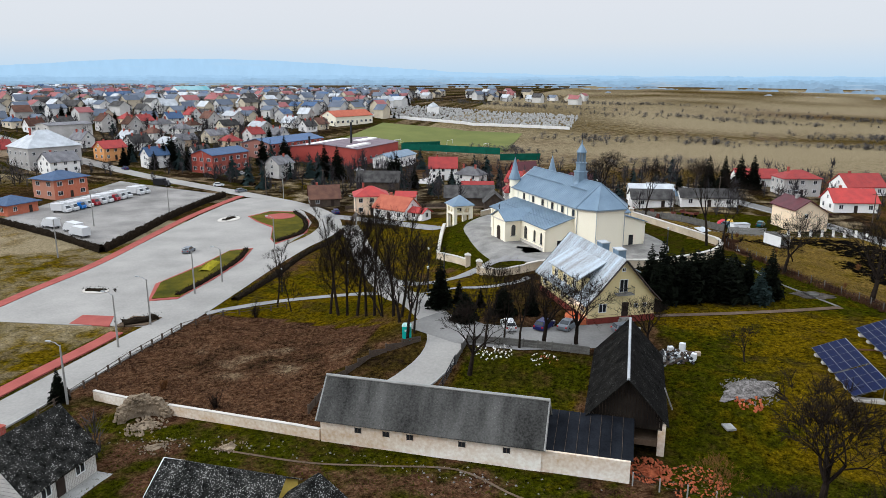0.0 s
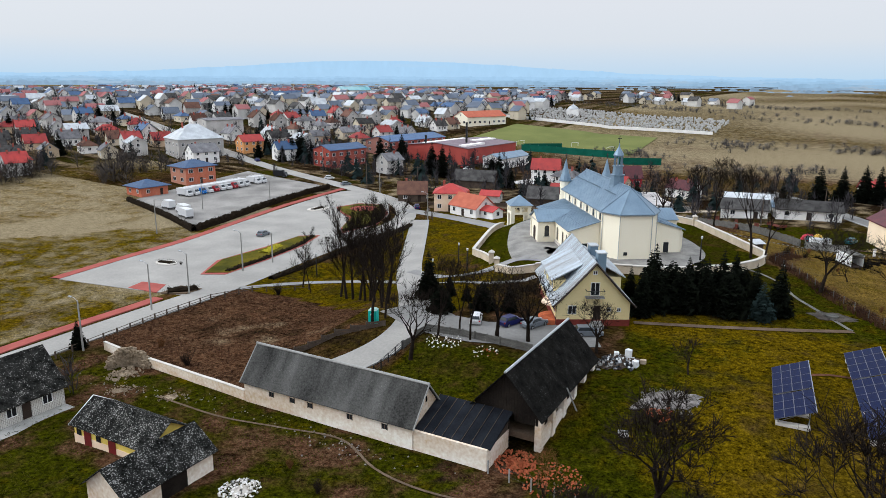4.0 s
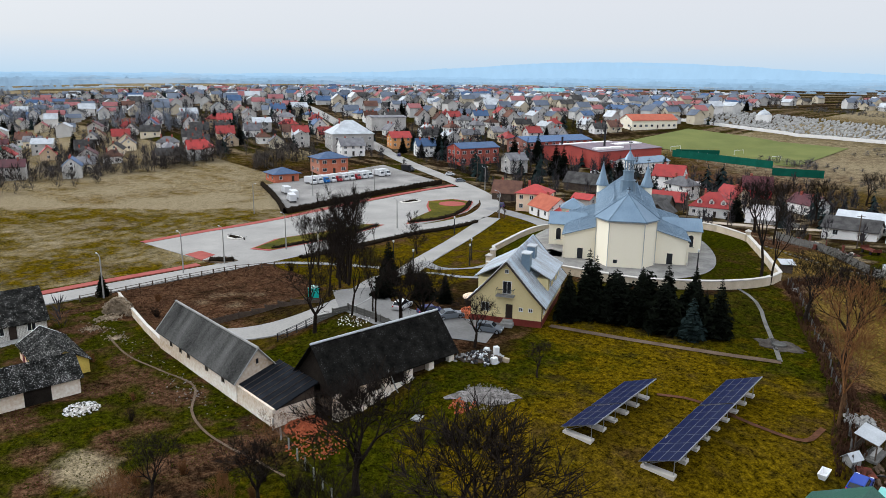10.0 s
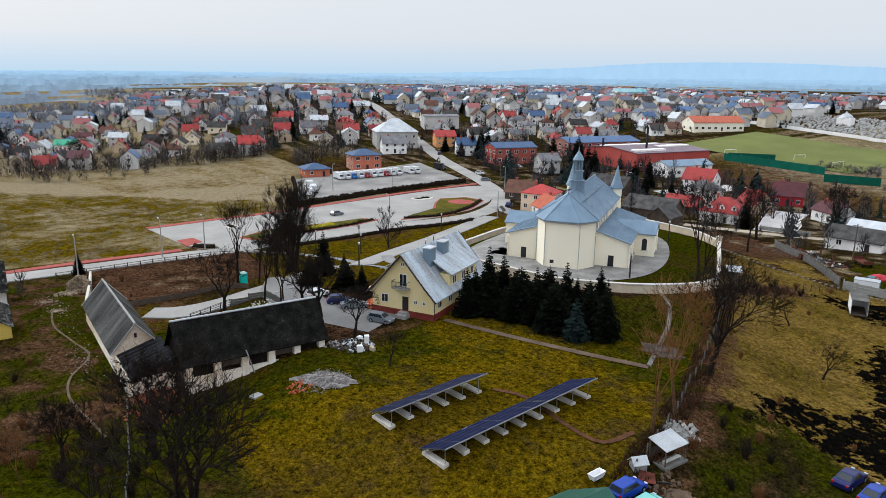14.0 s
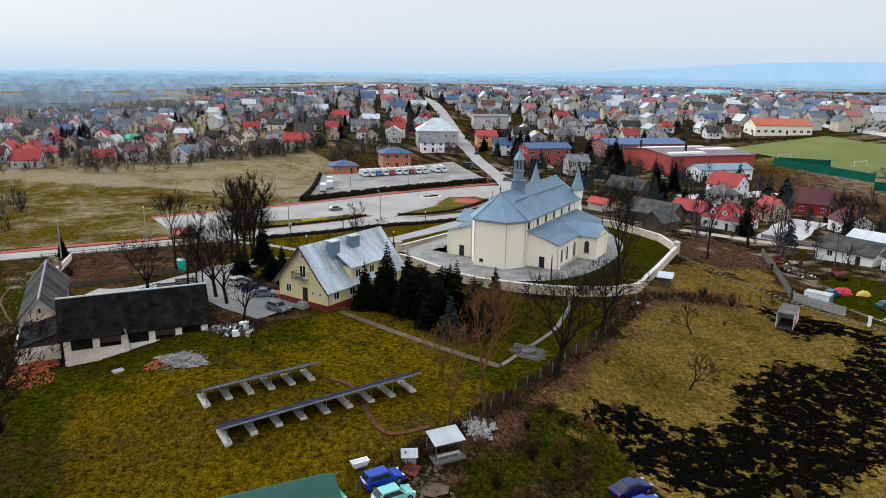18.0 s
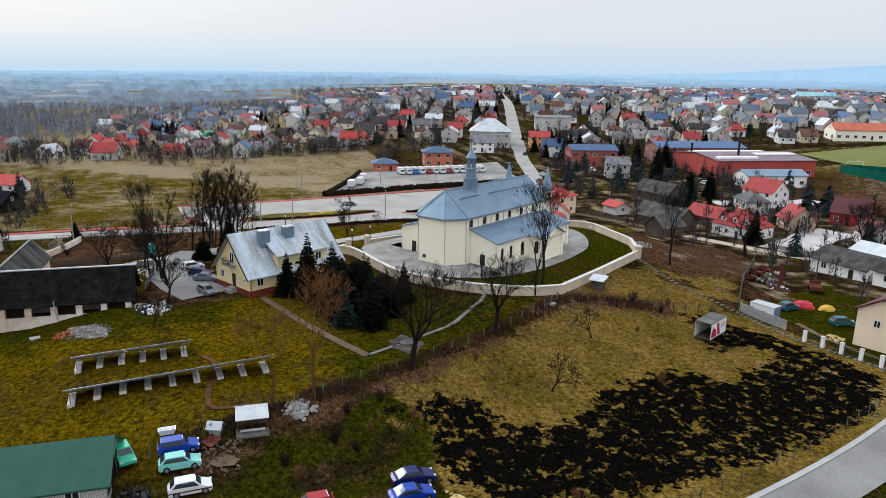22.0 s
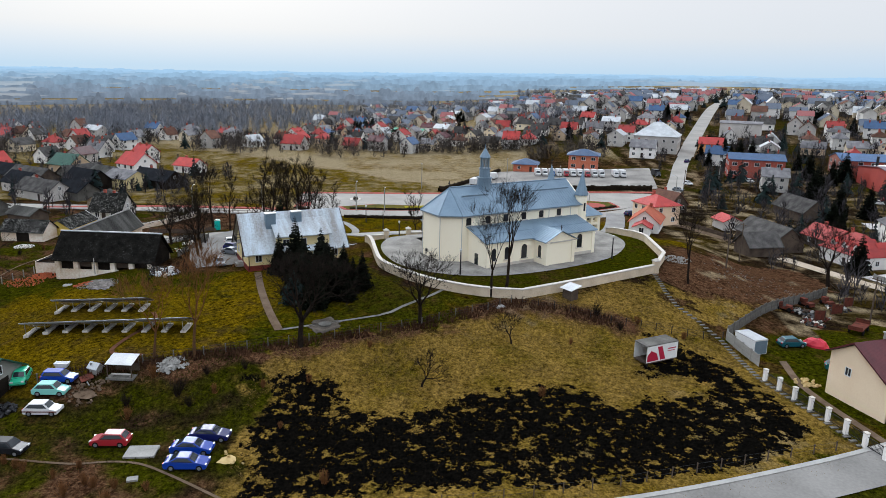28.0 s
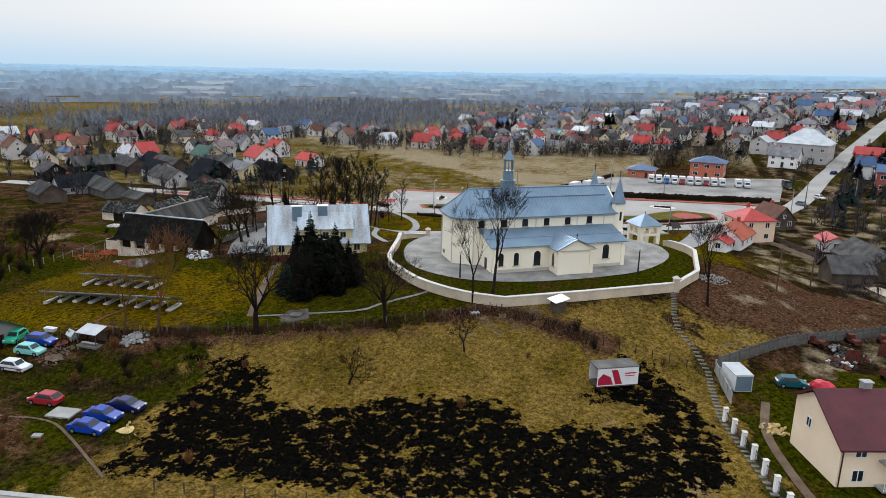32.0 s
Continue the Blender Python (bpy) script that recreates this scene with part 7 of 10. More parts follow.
lm("yellow_hall", "long cream hall with an orange-brown roof", -171, 409.5, 68, 32, 13, 4.8, 3.2, wall=PLASTER_CREAM, top=TILE_ORANGE, nl=8, nw=2, size=(1.8, 1.4), chimneys=0, clear=28)
lm("sports_hall", "large white sports hall with teal ribbed roof", -424, 622, 55, 32, 20, 7.5, 3.5, wall=PLASTER_WHITE, top=mat("teal ribbed roof", (0.05, 0.26, 0.30), (0.35, 0.5, 0.52), 0.4, 3, 0.5, streak=(0.3, 0.02, 0.02)), nl=10, nw=2, size=(1.8, 1.4), chimneys=0, clear=45)
lm("green_roof_barn", "barn with a bright green sheet roof", -327, 97, 70, 20, 10, 3.5, 2.2, wall=PLASTER_WHITE, top=mat("bright green sheet", (0.03, 0.32, 0.17), (0.02, 0.25, 0.13), 0.5, 5, 0.5), nl=3, nw=1, chimneys=0)
lm("meadow_house", "house with a pinkish red roof at the meadow's edge", -241, 46, 75, 11, 9, 3.6, 4.0, wall=PLASTER_GREY, top=TILE_RED, nl=3, nw=2)
lm("white_gable_house", "white two-storey house with a red gable roof", -126, 18, 60, 10.5, 9, 5.2, 3.6, wall=PLASTER_WHITE, top=TILE_RED, storeys=2, nl=3, nw=2)
lm("low_red_house", "low white house with a bright red roof", -142, 31, 65, 10, 7, 2.8, 2.4, wall=PLASTER_WHITE, top=TILE_RED, nl=3, nw=1)
lm("green_house", "house with a dark green roof", -131, -10, 70, 11, 9, 3.6, 3.4, wall=PLASTER_TAN, top=TILE_GREEN, nl=3, nw=2)
lm("tarred_barn", "tarred barn with a dark roof", -100, 14, 62, 14, 8, 2.8, 3.4, wall=BLACK_WOOD, top=FELT, nl=0, nw=0, chimneys=0)
lm("yellow_end_barn", "barn with a pale yellow end wall", -106, 24, 62, 12, 9, 3.2, 2.2, wall=PLASTER_YELLOW, top=TILE_GREY, nl=0, nw=0, chimneys=0)
lm("long_dark_barn", "long dark barn with a dark grey roof", -103, -6, 62, 18, 8, 3.0, 3.0, wall=OLD_WOOD, top=SLATE_DARK, nl=0, nw=0, chimneys=0)
lm("black_roof_house", "grey house with a black sheet roof", -92, -2, 62, 12, 8, 3.0, 3.0, wall=PLASTER_GREY, top=FELT, nl=3, nw=1)
lm("old_stone_shed", "old stone outhouse with a mossy roof", -71, 35, 5, 8, 6, 2.4, 1.8, wall=STONE, top=ETERNIT, nl=0, nw=1, chimneys=0)
lm("grey_outhouse", "small grey plank outhouse with mossy roof", -44, 30, 70, 8, 5, 2.2, 1.4, wall=OLD_WOOD, top=ETERNIT, nl=0, nw=0, chimneys=0, clear=8)
spot(-155, 180, 62), spot(-95, 130, 55), spot(-110, 190, 45), spot(-110, 385, 55), spot(-105, 470, 60), spot(-120, 345, 40)

FARM = [(-36, 6), (-56, -2), (-55, 9), (-74, -32), (-84, 0), (-81, 11), (-82, 21), (-94, -34), (-100, -22), (-112, -20), (-118, 2), (-108, 34), (-116, 12)]
for i, (x, y) in enumerate(FARM):
    if all(math.hypot(x - a, y - b) > 9 for a, b, r in LANDMARKS) and polyd(x, y, ROAD[::3]) > 8:
        wn_, wall = (("plank", OLD_WOOD), ("grey", PLASTER_GREY), ("concrete", DARK_CONCRETE), ("tarred", BLACK_WOOD))[i % 4]
        rn, top = (("dark grey", SLATE_DARK), ("black", FELT), ("mossy", ETERNIT), ("dark grey", SLATE_DARK), ("black", FELT))[i % 5]
        lm("farm_barn", "low %s farm building with a %s roof" % (wn_, rn), x, y, 62 + 90 * (i % 3 == 1), 11 + 3 * (i % 3), 7 + i % 2, 2.7, 2.4 + 0.5 * (i % 2), wall=wall, top=top, nl=2 * (i % 2), nw=0, chimneys=i % 2, group="farm buildings", clear=9)

k = 0
PLASTER_DULL = mat("dull white render", (0.80, 0.78, 0.745), (0.62, 0.60, 0.565), 0.2, 4, 0.9, rnd=0.2)
PLASTER_SAND = mat("dull cream render", (0.78, 0.69, 0.52), (0.64, 0.55, 0.41), 0.2, 4, 0.9, rnd=0.2)
WALLS = [("white", PLASTER_DULL), ("cream", PLASTER_SAND), ("white", PLASTER_WHITE), ("grey", PLASTER_GREY), ("white", PLASTER_DULL), ("tan", PLASTER_TAN)]
TOPS = [("red tile", TILE_RED), ("grey sheet", TILE_GREY), ("brown tile", TILE_BROWN), ("maroon", TILE_MAROON), ("pale tin", TIN_GREY), ("dark grey", SLATE_DARK), ("red tile", TILE_RED), ("navy", TILE_NAVY), ("dark grey", SLATE_DARK), ("brown tile", TILE_BROWN), ("grey sheet", TILE_GREY)]
hr = random.Random(11)


def in_town(x, y):
    """How thickly built the town is there."""
    if any(math.hypot(x - a, y - b) < r for a, b, r in LANDMARKS):
        return 0.0
    if polyd(x, y, TOWN_ROAD[::4]) < 10 or polyd(x, y, ROAD[::3]) < 9:
        return 0.0
    if y > 205 and x < -125 - max(0, (y - 380)) * 0.32 and x > -900:
        return 0.92 if math.hypot(x, y) < 800 else 0.75
    if -720 < x < -238 and 165 <= y <= 205 + 0.1 * (-x - 238):
        return 0.8
    if -640 < x < -236 and 20 < y < 165:
        return 0.8 if x > -420 else 0.6
    if -300 < x < -88 and -170 < y < 8 - max(0, (x + 130)) * 0.3:
        return 0.5
    if -110 < x < -48 and 222 < y < 282:
        return 0.6
    if -60 < x < 20 and 236 < y < 262:
        return 0.45
    if 50 < x < 130 and 205 < y < 275:
        return 0.6
    if -330 < x < -40 and 640 < y < 900:
        return 0.3
    return 0.0


PLACES = []
ca, sa = math.cos(radians(159.6)), math.sin(radians(159.6))
for i in range(-11, 62):
    for j in range(-31, 40):
        u, v = i * 17.5 + hr.uniform(-4.2, 4.2), j * 16.6 + hr.uniform(-4.2, 4.2)
        x, y = -170 + u * ca - v * sa, 240 + u * sa + v * ca
        if hr.random() < in_town(x, y):
            PLACES.append((math.hypot(x + 20, y - 60), x, y))
PLACES.sort()
NEAR_N = 188


def town_proto(i):
    wn_, wall = WALLS[i % 6]
    rn, top = TOPS[i % 11]
    st = 2 if i % 3 == 0 else 1
    L, W = hr.uniform(7.4, 10), hr.uniform(6.2, 7.8)
    h = hr.uniform(4.8, 5.4) if st == 2 else hr.uniform(2.8, 3.4)
    kind = "hip" if i % 5 == 2 else "gable"
    return house("town_house", "%s town house with a %s %s roof" % (wn_, rn, kind), 0, -300, 0, L, W, h, hr.uniform(2.2, 3.6), roof=kind, wall=wall, top=top, storeys=st, nl=2, nw=1, group="houses of the town", chimneys=1 if i % 2 else 2)


protos = [town_proto(i) for i in range(24)]
for n, (d, x, y) in enumerate(PLACES[:NEAR_N]):
    rot = 159.6 + (90 if hr.random() < 0.45 else 0) + hr.uniform(-7, 7)
    m = pose(x, y, hgt(x, y), 0, 0, rot)
    if n < 24:
        protos[n].matrix_basis = m
    else:
        copy_thing(protos[hr.randrange(24)], m)


def far_houses():
    """The rest of the town, further off than anyone could count."""
    walls, roofs = [], []
    vw, fw, vr, fr = [], [], [], []
    # Two roof colours with distance haze mixed in: paler rose, cooler slate.
    hazed = mat("faded rose roof tiles", (0.36, 0.15, 0.145), (0.25, 0.10, 0.10), 0.05, 3, 0.8, worldpos=True)
    slate = mat("blue-grey slate roofs", (0.19, 0.215, 0.26), (0.09, 0.105, 0.135), 0.05, 3, 0.8, worldpos=True)
    mats_r = [hazed, slate, TILE_BROWN, TIN_GREY, TILE_ORANGE, TILE_NAVY, SLATE_DARK]
    mats_w = [PLASTER_DULL, PLASTER_SAND, PLASTER_GREY, PLASTER_WHITE]
    wm = []
    fm = []
    for d, x, y in PLACES[NEAR_N:]:
        a = radians(159.6 + (90 if hr.random() < 0.45 else 0) + hr.uniform(-8, 8))
        L, W, h, rh = hr.uniform(7.2, 11), hr.uniform(6.2, 8.2), hr.choice((3.2, 3.4, 5.2, 5.8)), hr.uniform(2.0, 3.4)
        z = hgt(x, y)
        tf = lambda p: (x + p[0] * math.cos(a) - p[1] * math.sin(a), y + p[0] * math.sin(a) + p[1] * math.cos(a), z + p[2])
        b = len(vw)
        vw += [tf((sx * L / 2, sy * W / 2, zz)) for zz in (-1, h) for sx, sy in ((-1, -1), (1, -1), (1, 1), (-1, 1))] + [tf((-L / 2, 0, h + rh - 0.1)), tf((L / 2, 0, h + rh - 0.1))]
        fw += [(b, b + 1, b + 5, b + 4), (b + 2, b + 3, b + 7, b + 6), (b + 1, b + 2, b + 6, b + 9, b + 5), (b + 3, b, b + 4, b + 8, b + 7)]
        o, s = 0.5, rh / (W / 2)
        b = len(vr)
        vr += [tf(p) for p in ((-L / 2 - o, -W / 2 - o, h - o * s), (L / 2 + o, -W / 2 - o, h - o * s), (L / 2 + o, 0, h + rh), (-L / 2 - o, 0, h + rh), (-L / 2 - o, W / 2 + o, h - o * s), (L / 2 + o, W / 2 + o, h - o * s))]
        fr += [(b, b + 1, b + 2, b + 3), (b + 3, b + 2, b + 5, b + 4)]
        q = hr.choice((0, 0, 0, 1, 1, 1, 1, 1, 2, 3, 3, 5, 6, 6))
        wm += [hr.choice((0, 0, 0, 0, 1, 1, 2, 3))] * 4
        fm += [q, q]
    for name, v, f, ms in (("distant_house_walls", vw, fw, mats_w), ("distant_house_roofs", vr, fr, mats_r)):
        me = bpy.data.meshes.new(name)
        me.from_pydata(v, [], f)
        for m in ms:
            me.materials.append(m)
        me.polygons.foreach_set("material_index", wm if ms is mats_w else fm)
        tagged(new(name, me), "pale walls of the far town" if ms is mats_w else "red, brown and grey roofs of the far town", "houses", kind="stuff")


far_houses()


def scatter_woods(name, spots, label, colour, seed, hmin, hmax, per=14, needle=0.0, broad=1.0):
    """Bare woods and thickets: for each tree a stem and many thin upright twigs within a rounded crown; needle: drooping boughs instead."""
    rs = random.Random(seed)
    v, f = [], []
    for x, y in spots:
        z = hgt(x, y) - 0.2
        h = rs.uniform(hmin, hmax)
        w = h * rs.uniform(0.3, 0.5) * broad
        thin = (0.011 * h + 0.02) * broad ** 0.5
        b = len(v)
        v += [(x - thin * 1.6, y, z), (x + thin * 1.6, y, z), (x, y + 0.1, z + h * 0.9)]
        f.append((b, b + 1, b + 2))
        for k in range(per):
            a, g = rs.uniform(0, math.tau), rs.uniform(0.05, 0.7)
            if needle:
                bz = z + h * (0.1 + 0.9 * rs.random() ** 1.4)
                rr = w * 0.8 * (1.02 - (bz - z) / h)
                tx, ty, tz, bx, by, s = x + rr * math.cos(a), y + rr * math.sin(a), bz - 0.35 * rr, x, y, needle * rr + 0.1
            else:
                q = w * rs.uniform(0.0, 0.6)
                bx, by, bz = x + q * math.cos(a) * 0.7, y + q * math.sin(a) * 0.7, z + h * g
                top = rs.uniform(0.1, 0.3)
                rr = w * rs.uniform(0.3, 1.05) * math.sin(math.pi * min(0.96, 0.2 + (g + top) * 0.66))
                tx, ty, tz, s = x + rr * math.cos(a), y + rr * math.sin(a), bz + h * top, thin * rs.uniform(0.6, 1.5)
            b = len(v)
            c_, s_ = s * math.cos(a + 1.3), s * math.sin(a + 1.3)
            v += [(bx - c_, by - s_, bz), (bx + c_, by + s_, bz), (tx, ty, tz)] if not needle else [(bx, by, bz + s), (tx - c_, ty - s_, tz), (tx + c_, ty + s_, tz)]
            f.append((b, b + 1, b + 2))
    me = bpy.data.meshes.new(name)
    me.from_pydata(v, [], f)
    me.materials.append(colour)
    return tagged(new(name, me), label, "trees", kind="stuff")


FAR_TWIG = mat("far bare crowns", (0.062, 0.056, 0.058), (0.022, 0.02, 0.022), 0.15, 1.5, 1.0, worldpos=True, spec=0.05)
FAR_PINE = mat("far dark pines", (0.02, 0.032, 0.03), (0.01, 0.016, 0.016), 0.2, 1.5, 1.0, worldpos=True, spec=0.05)
ws = random.Random(21)
woods = []
for cx, cy, rx, ry, n in ((-330, -60, 90, 60, 260), (-420, 20, 80, 60, 160), (-520, -60, 160, 110, 420), (-300, -150, 120, 50, 260), (-620, 100, 120, 60, 200), (-800, 60, 200, 120, 380), (-255, 105, 12, 30, 50), (-240, 150, 12, 18, 40), (-215, 190, 15, 12, 26), (-200, 170, 8, 8, 14),
                          (-20, 420, 30, 20, 60), (40, 420, 20, 15, 40), (120, 420, 60, 12, 80), (60, 560, 90, 15, 120), (150, 480, 60, 20, 110), (-60, 360, 25, 12, 40), (0, 330, 40, 10, 40), (240, 300, 60, 40, 120), (110, 290, 25, 12, 40), (150, 250, 20, 30, 50), (-240, 470, 60, 40, 90), (-100, 600, 100, 20, 120), (180, 620, 120, 20, 150), (-20, 690, 140, 14, 130), (-210, 30, 10, 25, 16), (-205, 85, 8, 30, 14), (-236, 75, 8, 60, 44), (-232, 130, 8, 36, 40), (-420, -180, 150, 40, 260), (-700, -160, 200, 60, 320), (-950, 20, 200, 60, 300), (-560, 150, 90, 30, 120), (-190, -90, 50, 40, 90), (-260, 10, 30, 16, 60), (-380, 190, 60, 20, 60), (-1000, 180, 160, 50, 200)):
    for _ in range(n):
        woods.append((cx + rx * ws.gauss(0, 0.5), cy + ry * ws.gauss(0, 0.5)))
for _ in range(80):
    a, r = radians(ws.uniform(72, 142)), ws.uniform(380, 1300)
    cx, cy = 90 - r * math.sin(a), 140 + r * math.cos(a)
    if in_town(cx, cy) < 0.5:
        lx, ly = ws.uniform(20, 90), ws.uniform(6, 22)
        for q in range(44):
            woods.append((cx + lx * ws.gauss(0, 0.5), cy + 1.6 * ly * ws.gauss(0, 0.5)))
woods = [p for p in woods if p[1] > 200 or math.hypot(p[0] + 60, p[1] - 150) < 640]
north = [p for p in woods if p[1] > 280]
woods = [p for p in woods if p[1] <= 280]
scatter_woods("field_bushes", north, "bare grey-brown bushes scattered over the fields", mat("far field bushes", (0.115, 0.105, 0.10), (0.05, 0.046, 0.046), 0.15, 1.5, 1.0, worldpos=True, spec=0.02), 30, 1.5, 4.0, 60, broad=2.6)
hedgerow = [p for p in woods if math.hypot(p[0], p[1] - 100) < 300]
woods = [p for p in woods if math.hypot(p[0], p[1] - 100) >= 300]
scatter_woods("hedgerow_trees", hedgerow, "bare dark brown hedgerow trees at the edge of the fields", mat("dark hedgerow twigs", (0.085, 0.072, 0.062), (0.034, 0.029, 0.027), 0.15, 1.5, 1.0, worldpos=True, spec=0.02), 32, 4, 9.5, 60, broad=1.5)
# Woods past 300 m have haze painted into their pale blue-grey twigs.
scatter_woods("bare_woods", woods, "bare woods and thickets tinted pale blue-grey as haze", mat("far bare woods with painted haze", (0.235, 0.25, 0.28), (0.125, 0.135, 0.16), 0.15, 1.5, 1.0, worldpos=True, spec=0.02), 31, 6, 13, 60)
bushes = [(x + ws.uniform(-11, 11), y + ws.uniform(-11, 11)) for d, x, y in PLACES for q in range(5 if d < 420 else 4)]


def free_spot(x0, y0, x1, y1):
    while True:
        x, y = ws.uniform(x0, x1), ws.uniform(y0, y1)
        if polyd(x, y, ROAD[::3]) > 7 and not any(math.hypot(x - a, y - b) < r * 0.55 for a, b, r in LANDMARKS):
            return x, y


bushes += [free_spot(-128, 203, 25, 292) for _ in range(210)] + [free_spot(-235, 214, -128, 292) for _ in range(110)] + [free_spot(25, 205, 120, 300) for _ in range(70)]
bushes += [free_spot(-135, -45, -45, 55) for _ in range(130)] + [free_spot(-300, 0, -225, 60) for _ in range(60)]
scatter_woods("town_bushes", bushes, "bare brown garden trees and bushes between the houses", FAR_TWIG, 33, 3, 9.5, 62)
firs = [free_spot(-150, -30, -80, 40) for _ in range(16)] + [(x + ws.uniform(-11, 11), y + ws.uniform(-11, 11)) for d, x, y in PLACES[1::3]] + [free_spot(-128, 212, 20, 290) for _ in range(34)] + [free_spot(-235, 220, -130, 290) for _ in range(22)]
scatter_woods("town_evergreens", firs, "dark evergreens between the houses", FAR_PINE, 35, 3.5, 10.5, 70, 0.36)
pines = [(x + ws.uniform(-12, 12), y + ws.uniform(-12, 12)) for d, x, y in PLACES[40::16]]
for cx, cy, n in ((-205, 248, 5), (-178, 240, 4), (-370, 60, 8), (-450, 120, 8), (-300, 330, 8), (-330, 260, 6)):
    pines += [(cx + ws.uniform(-9, 9), cy + ws.uniform(-9, 9)) for _ in range(n)]
for n, (x, y) in enumerate(pines):
    tree("spruce", x, y, ws.uniform(6, 11), group="conifers of the town")
for _ in range(16):
    x, y = ws.uniform(-330, -190), ws.uniform(60, 280)
    if in_town(x, y) > 0:
        tree("wide", x, y, ws.uniform(7, 11), group="bare trees of the town")

# ---- cemetery, chapel, playing field ----
cr_ = random.Random(4)
v, f = [], []
for _ in range(1500):
    x, y = cr_.uniform(-178, -40), cr_.uniform(462, 540)
    z, w, h = hgt(x, y), cr_.uniform(0.5, 1.1), cr_.uniform(0.6, 1.5)
    b = len(v)
    v += [(x - w / 2, y - 0.9, z - 0.2), (x + w / 2, y - 0.9, z - 0.2), (x + w / 2, y + 0.9, z - 0.2), (x - w / 2, y + 0.9, z - 0.2), (x - w / 2, y - 0.9, z + h * 0.4), (x + w / 2, y - 0.9, z + h * 0.4), (x + w / 2, y + 0.9, z + h), (x - w / 2, y + 0.9, z + h)]
    f += [(b, b + 1, b + 5, b + 4), (b + 1, b + 2, b + 6, b + 5), (b + 2, b + 3, b + 7, b + 6), (b + 3, b, b + 4, b + 7), (b + 4, b + 5, b + 6, b + 7)]
me = bpy.data.meshes.new("gravestones")
me.from_pydata(v, [], f)
me.materials.append(CONCRETE)
tagged(new("gravestones", me), "grey gravestones of the cemetery", "gravestones", kind="stuff")
cp = thing("cemetery_chapel", -141.6, 500, 10, "small white chapel with a rounded grey dome", "chapel")
part("wall", boxes((-4, -4, -1, 4, 4, 4.2)), PLASTER_WHITE, cp)
bm = bmesh.new()
tube(bm, [(0, 0, 4.2), (0, 0, 4.6), (0, 0, 5.6), (0, 0, 6.6), (0, 0, 7.2), (0, 0, 8.2)], [4.3, 4.1, 3.4, 2.0, 0.7, 0.1], 14)
part("dome", bm, TIN_GREY, cp)
structure(part("wall_cemetery", wallrun(fill([(-185, 452), (-110, 455), (-40, 462)], 8), 0.4, 1.8), PLASTER_WHITE), "white cemetery wall", "wall")
PITCH = mat("playing field grass", (0.16, 0.17, 0.05), (0.11, 0.125, 0.035), 0.06, 2, 1.0, worldpos=True, spec=0.1)
structure(part("lawn_pitch", ribbon(fill([(-150, 348), (-62, 352)], 6), 3, 78, 0.25, 12), PITCH), "mown playing field", "lawn")
GREEN_NET = mat("green screen netting", (0.015, 0.11, 0.075), (0.01, 0.075, 0.05), 0.3, 3, 0.9)
for a, b in (((-112, 337), (-60, 327)), ((-60, 327), (-42, 334)), ((-112, 340), (-96, 352))):
    fn = thing("screen_fence", a[0], a[1], math.degrees(math.atan2(b[1] - a[1], b[0] - a[0])), "green netting fence round the pitch", "fence", "pitch fence")
    ln = math.dist(a, b)
    part("netting", boxes((0, -0.03, 0, ln, 0.03, 3.2)), GREEN_NET, fn)
    for q in range(int(ln / 5) + 1):
        bm = bmesh.new()
        tube(bm, [(q * 5, 0.08, -1), (q * 5, 0.08, 3.6)], [0.06, 0.06], 5)
        part("post", bm, GALV, fn)
for x, y, r in ((-119, 352, 80), (-96, 372, 80), (-75, 366, 80)):
    g = thing("football_goal", x, y, r, "white football goal frame", "goal", "football goals")
    bm = bmesh.new()
    tube(bm, [(-3.6, 0, 0), (-3.6, 0, 2.44), (3.6, 0, 2.44), (3.6, 0, 0)], [0.1] * 4, 5)
    part("goal_frame", bm, WHITE_PAINT, g)
for x, y, h in ((-121, 294, 17), (-136, 283, 11)):
    c = thing("factory_chimney", x, y, 0, "slim dark steel factory chimney", "chimney")
    bm = bmesh.new()
    tube(bm, [(0, 0, 0), (0, 0, h - 0.5), (0, 0, h)], [0.55, 0.45, 0.6], 10)
    part("flue", bm, DARK_STEEL, c)


# ---- solar arrays ----
def cell_glass():
    m = bpy.data.materials.new("blue solar cells")
    m.use_nodes = True
    n, l = m.node_tree.nodes, m.node_tree.links
    b = n["Principled BSDF"]
    br = n.new("ShaderNodeTexBrick")
    br.offset = 0.0
    br.inputs["Scale"].default_value = 1.0
    br.inputs["Brick Width"].default_value, br.inputs["Row Height"].default_value = 0.165, 0.165
    br.inputs["Mortar Size"].default_value = 0.006
    br.inputs["Color1"].default_value, br.inputs["Color2"].default_value = (0.003, 0.006, 0.032, 1), (0.004, 0.009, 0.045, 1)
    br.inputs["Mortar"].default_value = (0.016, 0.02, 0.045, 1)
    co = n.new("ShaderNodeTexCoord")
    l.new(co.outputs["Object"], br.inputs["Vector"])
    l.new(br.outputs["Color"], b.inputs["Base Color"])
    b.inputs["Roughness"].default_value, b.inputs["Specular IOR Level"].default_value = 0.3, 0.035
    return m


CELLS = cell_glass()
pw, pl, slope = 1.0, 1.98, 22.5
bm = boxes((-pl / 2 + 0.03, -pw / 2 + 0.03, 0.0, pl / 2 - 0.03, pw / 2 - 0.03, 0.03))
kf = len(bm.faces)
